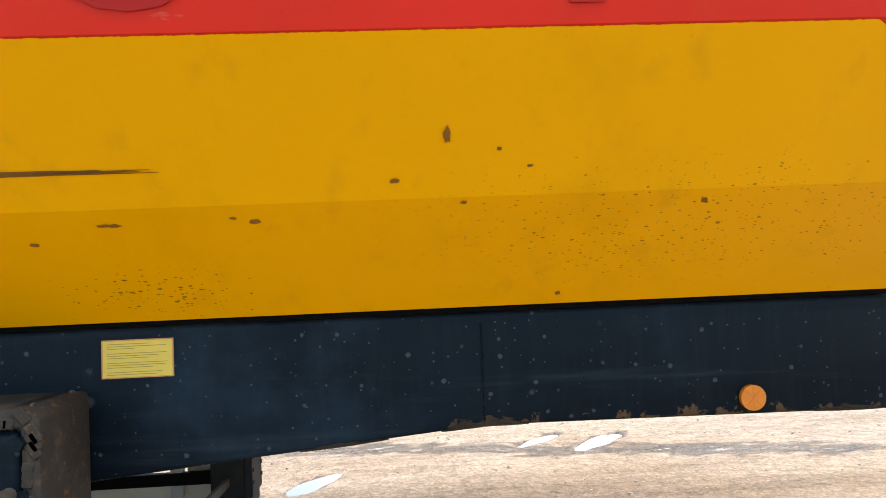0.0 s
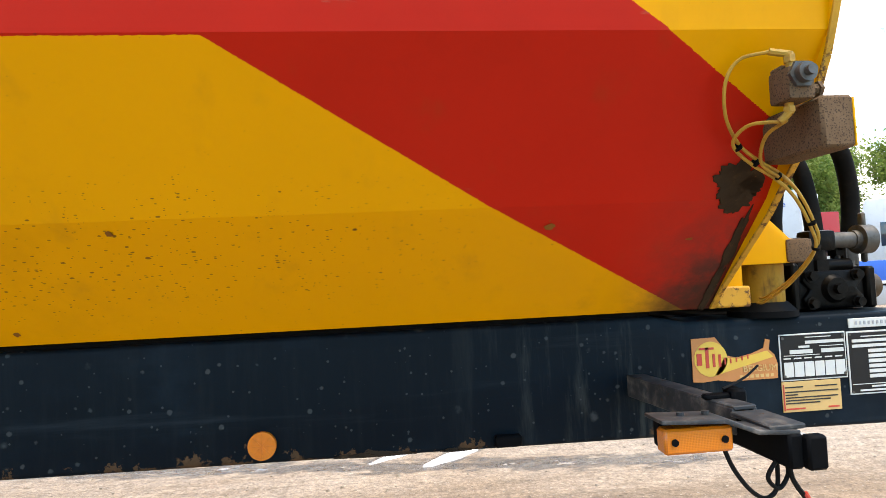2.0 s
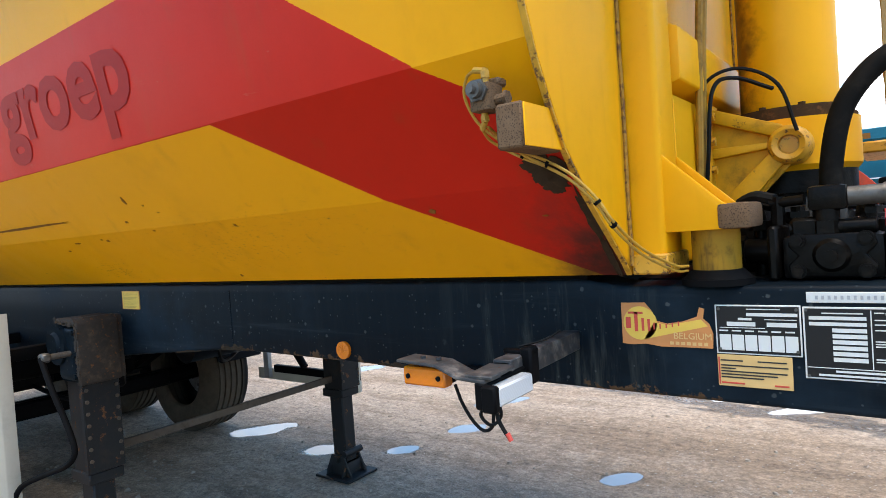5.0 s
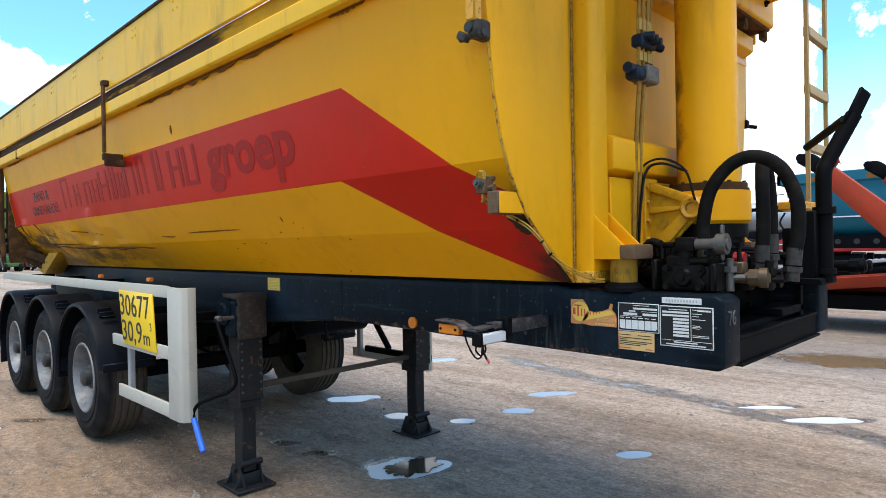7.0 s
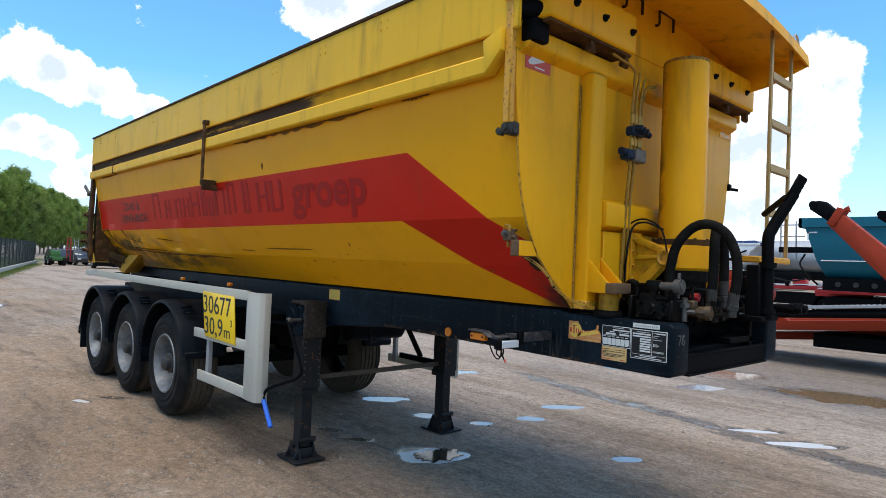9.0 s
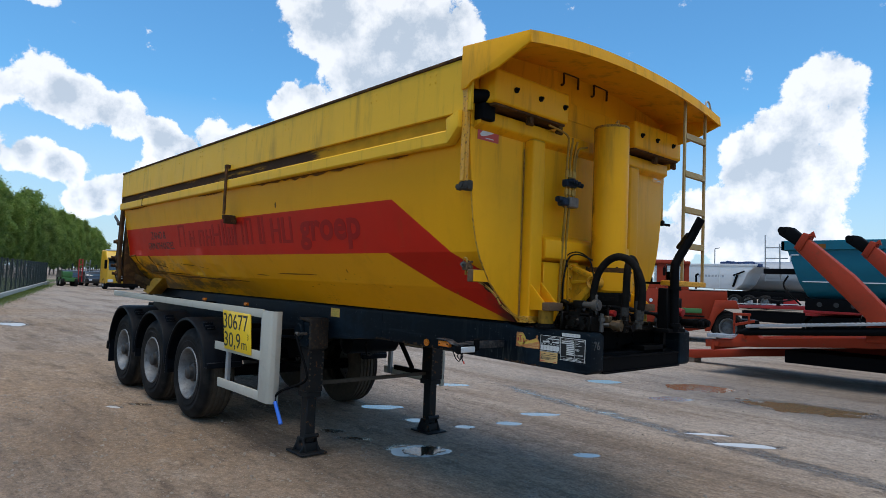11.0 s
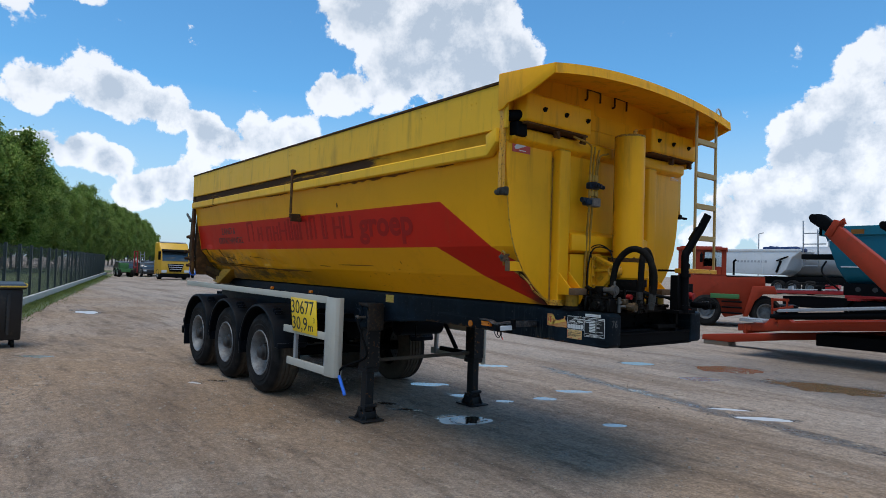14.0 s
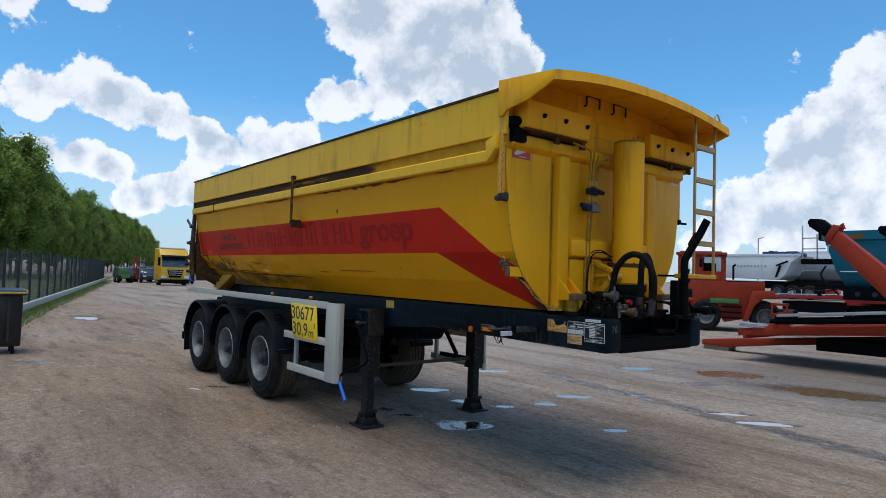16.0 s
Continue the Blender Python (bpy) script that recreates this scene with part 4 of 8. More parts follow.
slab("plate_field", -0.396, -0.235, 1.291, 1.393, PANEL_K, p1, y=FACE - 0.001)
white = [(-0.335, -0.238, 1.372, 1.379), (-0.375, -0.318, 1.350, 1.359), (-0.296, -0.240, 1.350, 1.359), (-0.352, -0.325, 1.363, 1.368)]
white += [(-0.391 + 0.0258 * k, -0.391 + 0.0258 * k + 0.0232, 1.297, 1.331) for k in range(6)]
white += [(-0.391 + 0.0258 * k, -0.391 + 0.0258 * k + 0.018, 1.338, 1.341) for k in range(6)] + [(-0.335, -0.27, 1.386, 1.388), (-0.39, -0.30, 1.3455, 1.347), (-0.30, -0.24, 1.3645, 1.366)]
bars("plate_print", white, PANEL_W, p1, FACE - 0.002)
bm = bmesh.new()
for x in (-0.391, -0.240):
    for z in (1.299, 1.387):
        disc(bm, (x, FACE - 0.001, z), (0, -1, 0), 0.0035, 0.002, 10)
part("rivets", bm, STEEL, p1, kind="stuff")
# maker's plate
p3 = slab("data_plate", -0.229, -0.034, 1.246, 1.394, PANEL_W, near_beam, "black maker's data plate with white fields", y=FACE - 0.0005)
slab("plate_field", -0.2255, -0.0375, 1.2495, 1.3905, PANEL_K, p3, y=FACE - 0.0015)
white = [(-0.218, -0.120, 1.368, 1.375), (-0.218, -0.120, 1.356, 1.363), (-0.089, -0.042, 1.378, 1.384)]
white += [(-0.178, -0.120, 1.343 - 0.0118 * k, 1.351 - 0.0118 * k) for k in range(6)]
white += [(-0.1135, -0.1115, 1.272, 1.388), (-0.223, -0.040, 1.2695, 1.2710), (-0.195, -0.125, 1.380, 1.3825), (-0.175, -0.09, 1.2620, 1.2660), (-0.205, -0.06, 1.2535, 1.2575)]
white += [(-0.107, -0.107 + w, z, z + 0.0022) for w, z in ((0.034, 1.368), (0.022, 1.359), (0.046, 1.348), (0.026, 1.326), (0.033, 1.321), (0.024, 1.316), (0.058, 1.291), (0.058, 1.286), (0.016, 1.382))]
bars("plate_print", white, PANEL_W, p3, FACE - 0.0025)
bm = bmesh.new()
for x in (-0.2225, -0.0405):
    for z in (1.2525, 1.3875):
        disc(bm, (x, FACE - 0.0015, z), (0, -1, 0), 0.003, 0.002, 10)
part("rivets", bm, STEEL, p3, kind="stuff")
slab("number_strip", -0.221, -0.075, 1.402, 1.424, PANEL_W, near_beam, "worn white number strip")
bars("strip_print", [(-0.205 + 0.011 * k, -0.205 + 0.011 * k + 0.005, 1.409, 1.417) for k in range(11)], GREY_P, near_beam, FACE - 0.001)
# tan warning notice
p2 = slab("warning_notice", -0.399, -0.252, 1.216, 1.286, STICK_B, near_beam, "faded tan warning notice")
bars("notice_print", [(-0.392, -0.392 + w, z, z + 0.0028) for w, z in ((0.045, 1.272), (0.132, 1.261), (0.03, 1.2545), (0.13, 1.248), (0.112, 1.2415), (0.085, 1.235))] + [(-0.318, -0.262, 1.272, 1.2748)], INK, p2, FACE - 0.001)
bars("notice_print", [(-0.392, -0.345, 1.222, 1.2255), (-0.287, -0.260, 1.222, 1.2255), (-0.397, -0.394, 1.22, 1.28)], STICK_R, p2, FACE - 0.001)
# torn orange maker's sticker: disc mark, slanted wedge, torn upper edge
bm = bmesh.new()
prism(bm, [(-0.612, 1.398), (-0.613, 1.300), (-0.59, 1.298), (-0.555, 1.301), (-0.52, 1.296), (-0.47, 1.297), (-0.407, 1.297), (-0.405, 1.33), (-0.412, 1.352), (-0.425, 1.364), (-0.421, 1.386), (-0.432, 1.389), (-0.438, 1.368), (-0.47, 1.356), (-0.505, 1.350), (-0.53, 1.356), (-0.54, 1.38), (-0.555, 1.399)], "y", FACE, FACE + 0.0025)
emb = part("maker_sticker", bm, STICK_O, near_beam, "torn orange and yellow maker's sticker")
bm = bmesh.new()
rod(bm, (-0.568, FACE - 0.0008, 1.350), (-0.568, FACE + 0.001, 1.350), 0.040, 28)
prism(bm, [(-0.56, 1.312), (-0.415, 1.347), (-0.43, 1.362), (-0.50, 1.347), (-0.535, 1.352)], "y", FACE - 0.0008, FACE + 0.001)
part("yellow_mark", bm, STICK_Y, emb)
bars("dark_mark", [(-0.602, -0.590, 1.337, 1.364), (-0.581, -0.573, 1.330, 1.377), (-0.596, -0.560, 1.372, 1.377), (-0.564, -0.558, 1.332, 1.362), (-0.550, -0.544, 1.332, 1.360), (-0.536, -0.533, 1.336, 1.352), (-0.522, -0.519, 1.338, 1.349), (-0.508, -0.505, 1.340, 1.350), (-0.494, -0.491, 1.343, 1.353), (-0.480, -0.477, 1.346, 1.356)], STICK_R, emb, FACE - 0.002)
letters("BELGIUM", 0.021, facing(-0.492, FACE - 0.0012, 1.316, (1, 0, 0), (0, 0, 1)), STICK_B, emb, "sticker_lettering", thick=0.0006, width=0.082)
bars("sticker_print", [(-0.50 + 0.0125 * k, -0.50 + 0.0125 * k + 0.008, 1.302, 1.309) for k in range(7)], STICK_B, emb, FACE - 0.001)
# yellow notice further back
st = slab("instruction_sticker", -3.048, -2.891, 1.343, 1.428, STICK_Y, near_beam, "yellow instruction sticker with small print")
bars("sticker_border", [(-3.048, -2.891, 1.343, 1.3455), (-3.048, -2.891, 1.4255, 1.428), (-3.048, -3.0455, 1.3455, 1.4255), (-2.8935, -2.891, 1.3455, 1.4255)], STICK_O, st, FACE - 0.001, "orange border")
bars("sticker_print", [(-3.036, -3.036 + w, 1.418 - 0.0052 * k, 1.4192 - 0.0052 * k) for k, w in enumerate((0.09, 0.128, 0.06, 0.0, 0.13, 0.112, 0.09, 0.0, 0.132, 0.127, 0.10, 0.0, 0.12, 0.11))], MUD_INK, st, FACE - 0.001)
# round side reflector with its cross
bm = bmesh.new()
rod(bm, (-1.576, -0.634, 1.229), (-1.576, -0.646, 1.229), 0.0295, 30)
rf = part("side_reflector", bm, AMBER, trailer, "round amber side reflector")
bm = bmesh.new()
for a in (0, 45, 90, 135):
    c, s = math.cos(radians(a)), math.sin(radians(a))
    bar(bm, (-1.576 - 0.026 * c, -0.6465, 1.229 - 0.026 * s), (-1.576 + 0.026 * c, -0.6465, 1.229 + 0.026 * s), 0.002, 0.002, 0)
part("reflector_cross", bm, AMBER, rf)
# weld seam and rusty build-ups along the beam's lower edge
bm = bmesh.new()
for k in range(26):
    z = 1.205 + 0.0088 * k
    obox(bm, pose(-2.2 + 0.001 * math.sin(3 * k), -0.6355, z), 0.006, 0.004, 0.009, 0.0015)
part("weld_seam", bm, CHASSIS, near_beam)


def crust(x0, x1, z0, h, seed):
    rnd = random.Random(seed)
    bm = bmesh.new()
    nx, nz = 40, 8
    grid = []
    for j in range(nz):
        row = []
        for i in range(nx):
            u, v = i / (nx - 1), j / (nz - 1)
            top = h * math.sin(math.pi * u) ** 0.6 * (0.6 + 0.5 * noise.noise((u * 6, seed, 0)))
            d = 0.007 * math.sin(math.pi * u) * (1 - v) + 0.004 * noise.noise((u * 30, v * 9, seed))
            row.append(bm.verts.new((x0 + u * (x1 - x0), -0.634 - max(d, -0.002), z0(x0 + u * (x1 - x0)) + v * max(top, 0.004))))
        grid.append(row)
    for a, b in zip(grid, grid[1:]):
        for i in range(nx - 1):
            bm.faces.new((a[i], a[i + 1], b[i + 1], b[i]))
    return part("rust_crust", bm, CRUST, near_beam, "flaking brown rust along the beam edge")


for x0, x1, h in ((-2.30, -2.10, 0.036), (-1.43, -1.25, 0.022), (-1.20, -1.13, 0.012), (-2.62, -2.42, 0.012)):
    crust(x0, x1, lambda x: (1.176 + (-x) * 0.0088) if x > -2.2 else 1.195 + (x + 2.2) * 0.087, h, int(-100 * x0))

# ---- tipping body ----
SIDE = [(-0.60, 1.466), (-0.662, 1.468), (-0.90, 1.687), (-1.09, 1.937), (-1.168, 2.35), (-1.215, 2.63), (-1.225, 2.85)]


def side_y(z):
    for (y0, z0), (y1, z1) in zip(SIDE[1:], SIDE[2:]):
        if z <= z1:
            return y0 + (y1 - y0) * (z - z0) / (z1 - z0)
    return SIDE[-1][0]


def dent_at(x, z):
    """How far the battered tail half of the near side is pushed in or out."""
    if not 1.5 < z < 2.0:
        return 0.0
    w = max(0.0, min(1.0, (-4.2 - x) / 1.2)) * math.sin(math.pi * (z - 1.5) / 0.5)
    return 0.075 * w * noise.noise((x * 1.9, z * 4.5, 2.2)) + 0.035 * w * noise.noise((x * 6.0, z * 9.0, 7.7))


def body_side(flip):
    bm = bmesh.new()
    rows = []
    for (y0, z0), (y1, z1) in zip(SIDE, SIDE[1:]):
        k = 1 if z1 - z0 < 0.01 else 5
        rows += [(y0 + (y1 - y0) * i / k, z0 + (z1 - z0) * i / k) for i in range(k)]
    rows.append(SIDE[-1])
    nx = 260
    grid = []
    for y, z in rows:
        row = []
        for i in range(nx + 1):
            x = -8.2 + (8.2 - 0.577) * i / nx
            dent = 0.0 if flip else dent_at(x, z)
            dent += 0.002 * noise.noise((x * 0.8, z * 1.0, 4.4))
            yy = y - dent
            row.append(bm.verts.new((x, mirror(yy) if flip else yy, z + 0.3 * dent)))
        grid.append(row)
    inner = [[bm.verts.new((v.co.x, v.co.y + (-0.03 if flip else 0.03), v.co.z + 0.012)) for v in row] for row in grid]
    for a, b, c, d in zip(grid, grid[1:], inner, inner[1:]):
        for i in range(nx):
            f = (a[i], a[i + 1], b[i + 1], b[i])
            g = (c[i], d[i], d[i + 1], c[i + 1])
            bm.faces.new(f[::-1] if flip else f)
            bm.faces.new(g[::-1] if flip else g)
    for a, c in ((grid[0], inner[0]), (grid[-1], inner[-1])):
        for i in range(nx):
            bm.faces.new((a[i], c[i], c[i + 1], a[i + 1]))
    for a, b, c, d in zip(grid, grid[1:], inner, inner[1:]):
        bm.faces.new((a[0], b[0], d[0], c[0])), bm.faces.new((a[nx], c[nx], d[nx], b[nx]))
    return bm


body = part("tipping_body", body_side(False), YELLOW, trailer, "yellow half-pipe steel tipping body with a red arrow band, specks and dents", angle=7)
part("side_wall", body_side(True), YELLOW, body, angle=7)
bm = bmesh.new()
box(bm, -8.2, -0.6, -0.61, mirror(-0.61), 1.464, 1.478, 0.003)
part("body_floor", bm, YELLOW, body)
for flip in (False, True):
    s = (lambda v: mirror(v)) if flip else (lambda v: v)

    def yb(bm, x0, x1, y0, y1, z0, z1, bev=0.005):
        a, b = sorted((s(y0), s(y1)))
        return box(bm, x0, x1, a, b, z0, z1, bev)
    bm = bmesh.new()
    yb(bm, -8.2, -0.70, -1.222, -1.285, 2.635, 2.735, 0.012)
    part("side_rail", bm, BOARD, body, "yellow box rail along the side")
    bm = bmesh.new()
    yb(bm, -8.2, -0.62, -1.215, -1.232, 2.735, 2.845, 0.003)
    part("rust_band", bm, BAND, body, "brown rusted band under the board")
    bm = bmesh.new()
    yb(bm, -8.22, -0.52, -1.238, -1.262, 2.838, 3.195, 0.006)
    board = part("top_board", bm, BOARD, body, "pale yellow side board with bolt heads")
    bm = bmesh.new()
    yb(bm, -8.23, -0.52, -1.225, -1.272, 3.19, 3.215, 0.006)
    part("board_lip", bm, RUSTED, board, "dark worn top edge")
    if not flip:
        bm = bmesh.new()
        for k in range(11):
            x = -0.91 - 0.69 * k
            for dx in (-0.03, 0.03):
                for z in (3.09, 3.14):
                    disc(bm, (x + dx, -1.262, z), (0, -1, 0), 0.007, 0.005, 8)
        for z in (2.90, 3.0, 3.09):
            disc(bm, (-0.56, -1.262, z), (0, -1, 0), 0.008, 0.005, 8)
        part("bolt_heads", bm, BOARD, board, kind="stuff")
        # welded rail ends and the break in the rail near the tail
        bm = bmesh.new()
        prism(bm, [(-0.70, 2.635), (-0.60, 2.735), (-0.60, 2.845), (-0.72, 2.80)], "y", -1.30, -1.222, 0.004)
        part("rail_end", bm, BOARD, body)
        bm = bmesh.new()
        yb(bm, -7.12, -7.10, -1.222, -1.290, 2.63, 2.75, 0.002)
        part("rail_joint", bm, RUSTED, body)
# rust weeping from under the side rail
for x0, x1, drop in ((-3.75, -1.75, 0.030), (-7.9, -7.2, 0.020), (-5.2, -4.5, 0.018), (-1.45, -1.2, 0.012)):
    bm = bmesh.new()
    k = 60
    edge = [(x0 + (x1 - x0) * i / k, drop * max(0.08, math.sin(math.pi * i / k) ** 0.5 * (0.55 + 0.9 * noise.noise((i * 0.35, x0, 0.0))))) for i in range(k + 1)]
    prism(bm, [(x, 2.637) for x, d in edge[::k]] + [(x, 2.634 - d) for x, d in edge[::-1]], "y", -1.2245, -1.2170)
    part("rust_streak", bm, CHIPPED, body, "dark rust streak under the rail")
# sheet lever half way along
bm = bmesh.new()
box(bm, -4.245, -4.205, -1.305, -1.285, 2.36, 2.87, 0.004)
lv = part("sheet_lever", bm, TAIL, body, "rusty yellow sheet lever")
bm = bmesh.new()
box(bm, -4.255, -4.195, -1.308, -1.24, 2.855, 2.895, 0.006)
part("lever_pin", bm, RUSTED, lv)
bm = bmesh.new()
box(bm, -4.245, -4.205, -1.308, -1.17, 2.305, 2.355, 0.006)
box(bm, -4.22, -4.195, -1.30, -1.16, 2.26, 2.31, 0.005)
rod(bm, (-4.19, -1.28, 2.315), (-4.26, -1.28, 2.315), 0.014, 10)
part("lever_bracket", bm, RUSTED, lv, "black lever bracket")
# sheet bar at the front corner, with its hook
bm = bmesh.new()
box(bm, -0.60, -0.555, -1.268, -1.228, 2.38, 3.20, 0.006)
cb = part("corner_bar", bm, YELLOW_WORN, body, "worn yellow corner bar")
bm = bmesh.new()
box(bm, -0.60, -0.556, -1.262, -1.176, 2.325, 2.395, 0.010)
rod(bm, (-0.66, -1.225, 2.345), (-0.55, -1.225, 2.345), 0.012, 10)
rod(bm, (-0.585, -1.27, 2.36), (-0.585, -1.19, 2.36), 0.018, 10)
obox(bm, pose(-0.645, -1.225, 2.35, 0, 30, 0), 0.05, 0.03, 0.03, 0.006)
part("corner_hook", bm, FERRULE, cb, "grimy steel corner hook")

bm = bmesh.new()
box(bm, -0.60, -0.572, 1.262, 1.292, 2.36, 3.12, 0.005)
fb = part("corner_bar", bm, YELLOW_WORN, body, "worn yellow corner bar")
bm = bmesh.new()
box(bm, -0.60, -0.56, 1.262, 1.31, 2.325, 2.375, 0.008)
rod(bm, (-0.58, 1.30, 2.34), (-0.54, 1.36, 2.335), 0.012, 8)
part("corner_hook", bm, BLACK, fb, "black corner hook")
# faded lettering on the band


def band(x, z):
    return facing(x, side_y(z) - 0.0026, z, (1, 0, 0), (0, side_y(2.34) - side_y(1.94), 0.40))


letters("groep", 0.36, band(-2.86, 2.06), GHOST, body, "faded_lettering", "faded dark red lettering", 0.0003, 0.98, 0.010)
bm = bmesh.new()
rnd = random.Random(11)
x = -6.0
while x < -3.15:
    w = rnd.choice((0.13, 0.17, 0.20, 0.23))
    h = rnd.choice((0.20, 0.25, 0.28))
    for a, b, z0, z1 in ((0, 0.055, 0, h), (w - 0.045, w, 0, h), (0.05, w - 0.04, rnd.choice((0.0, h - 0.03, h * 0.45)), 0.03)):
        zb = z0 if z1 == h else z0
        top = h if z1 == h else z0 + 0.03
        m = band(x + (a + b) / 2, 2.04 + (zb + top) / 2)
        obox(bm, m, b - a, top - zb, 0.0006, 0)
    x += w + rnd.choice((0.03, 0.05, 0.05, 0.14))
part("faded_lettering", bm, GHOST, body, "faded unreadable dark red lettering", kind="stuff")
for made in (letters("ZAND &", 0.15, band(-7.08, 2.165), INK, body, "black_lettering", "black painted lettering", 0.001, 0.60),
             letters("GRINDHANDEL", 0.14, band(-7.24, 2.025), INK, body, "black_lettering", "black painted lettering", 0.001, 1.04)):
    made["kind"] = "stuff"

# tail end: sloping tailgate, rusty ribs and hinge arms
TAILGATE = [(-8.2, 1.50), (-8.27, 1.60), (-8.38, 1.92), (-8.31, 2.48), (-8.23, 3.14), (-8.2, 3.14)]
bm = bmesh.new()
prism(bm, TAILGATE, "y", -1.165, mirror(-1.165), 0.01)
tg = part("tailgate", bm, TAIL, trailer, "rusty yellow tailgate")
for f in (lambda v: v, mirror):
    bm = bmesh.new()
    prism(bm, [(-8.19, 3.18), (-8.235, 3.18), (-8.315, 2.48), (-8.395, 1.95), (-8.28, 1.56), (-8.18, 1.50), (-8.17, 1.60), (-8.24, 1.93), (-8.20, 2.45)], "y", *sorted((f(-1.245), f(-1.200))), 0.006)
    part("tailgate_arm", bm, RUSTED, tg, "rusty tailgate arm")
    bm = bmesh.new()
    bar(bm, (-8.32, f(-1.25), 2.44), (-8.50, f(-1.27), 2.56), 0.02, 0.05, 0.004)
    rod(bm, (-8.30, f(-1.19), 2.44), (-8.30, f(-1.28), 2.44), 0.035, 12)
    part("tailgate_catch", bm, STEEL, tg, "bent steel tailgate catch")
    for z, out in ((1.66, 0.035), (1.78, 0.05), (1.90, 0.04), (2.15, 0.02)):
        bm = bmesh.new()
        x = -8.24 - 0.36 * min(z - 1.56, 0.34)
        obox(bm, pose(x, f(-1.22), z, 0, 30, 0), 0.10, 0.09, 0.05, 0.012)
        rod(bm, (x - 0.02, f(-1.16), z), (x - 0.02, f(-1.27 - out), z), 0.026, 10)
        part("hinge_lug", bm, RUSTED, tg, "dark rusty hinge lug")
bm = bmesh.new()
bar(bm, (-8.40, -1.16, 1.70), (-8.05, -0.80, 1.46), 0.05, 0.13, 0.01)
bar(bm, (-8.20, -1.0, 1.62), (-7.8, -0.78, 1.50), 0.03, 0.10, 0.01)
part("tail_sill", bm, RUSTED, tg)
# wear plate welded low on the battered tail half: its torn edge and shadow as one dark strip
bm = bmesh.new()
EDGE = ((-8.15, 1.930), (-7.88, 1.945), (-7.88, 1.864), (-7.80, 1.774), (-7.62, 1.700), (-7.14, 1.682), (-6.39, 1.668), (-5.51, 1.650), (-4.43, 1.646))


def on_side(x, z, off):
    return (x, side_y(z) - dent_at(x, z) - off, z + 0.3 * dent_at(x, z))


rows = []
for (xa, za), (xb, zb) in zip(EDGE, EDGE[1:]):
    k = max(2, int(abs(xb - xa) / 0.05))
    rows += [(xa + (xb - xa) * i / k, za + (zb - za) * i / k) for i in range(k)]
rows.append(EDGE[-1])
strip_ = []
for i, (x, z) in enumerate(rows):
    w = (0.010 + 0.012 * noise.noise((i * 0.21, 3.0, 0)) + 0.006 * noise.noise((i * 0.9, 1.0, 0))) * min(1.0, (len(rows) - i) / 12)
    w = max(w, 0.003)
    wx = 0.012 if za - z > 0 and -7.95 < x < -7.6 else 0.0
    strip_.append([bm.verts.new(on_side(x - wx, z + w, 0.004)), bm.verts.new(on_side(x, z, 0.016)), bm.verts.new(on_side(x + wx, z - w, 0.003))])
for a, b in zip(strip_, strip_[1:]):
    bm.faces.new((a[0], b[0], b[1], a[1])), bm.faces.new((a[1], b[1], b[2], a[2]))
bmesh.ops.recalc_face_normals(bm, faces=bm.faces)
part("plate_edge", bm, CHIPPED, body, "torn edge of the wear plate with its shadow painted in")
bm = bmesh.new()
prism(bm, [(-7.95, 1.36), (-7.35, 1.62), (-7.75, 1.62), (-8.25, 1.40)], "y", -0.86, -0.66, 0.01)
part("body_pivot", bm, YELLOW_WORN, trailer, "yellow tipping pivot bracket")

# ---- headboard ----
OUT = [(-0.60, 1.47), (-0.668, 1.47), (-0.705, 1.505), (-0.775, 1.560), (-0.895, 1.655), (-0.985, 1.744), (-1.040, 1.832), (-1.078, 1.900), (-1.118, 2.003), (-1.152, 2.149), (-1.182, 2.36), (-1.212, 2.60), (-1.228, 3.14)]
outline = OUT + [(mirror(y), z) for y, z in OUT[::-1]]
bm = bmesh.new()
prism(bm, outline, "x", -0.579, -0.566, 0.004)
head = part("headboard", bm, HEADP, body, "yellow steel headboard")
for (y0, z0), (y1, z1) in zip(OUT[1:10], OUT[2:11]):
    bm = bmesh.new()
    out = Vector((0, -(z1 - z0), (y1 - y0))).normalized()
    p, q = Vector((-0.574, y0, z0)) + out * 0.002, Vector((-0.574, y1, z1)) + out * 0.002
    bar(bm, p, q, 0.013, 0.005, 0.001)
    part("flange_edge", bm, FLANGE, head, "yellow flange edge with rust")
for f in (lambda v: v, mirror):
    bm = bmesh.new()
    prism(bm, [(-0.57, f(-0.674)), (-0.488, f(-0.664)), (-0.488, f(-0.535)), (-0.57, f(-0.505))], "z", 1.472, 2.76, 0.014, 3)
    part("headboard_post", bm, HEADP, head, "yellow folded headboard post")
bm = bmesh.new()
prism(bm, [(-0.57, 2.735), (-0.515, 2.765), (-0.505, 2.775), (-0.505, 2.855), (-0.57, 2.88)], "y", -1.19, mirror(-1.17), 0.006)
part("headboard_rail", bm, FRONT, head, "yellow top rail")
bm = bmesh.new()
prism(bm, [(-0.57, 1.90), (-0.475, 1.93), (-0.475, 2.06), (-0.57, 2.10)], "y", -0.515, mirror(-0.515), 0.006)
part("headboard_rail", bm, FRONT, head)
bm = bmesh.new()
box(bm, -0.57, -0.50, -0.50, mirror(-0.50), 1.48, 1.90, 0.004)
part("lower_panel", bm, FRONT, head)
# rusty welds down the posts and along the rail
for y in (-0.680, -0.497, mirror(-0.497), mirror(-0.680)):
    bm = bmesh.new()
    tube(bm, [(-0.563, y + 0.004 * noise.noise((z0 * 9, y, 0)), 1.49 + z0) for z0 in [0.06 * k for k in range(21)]], 0.0055, 6, 2)
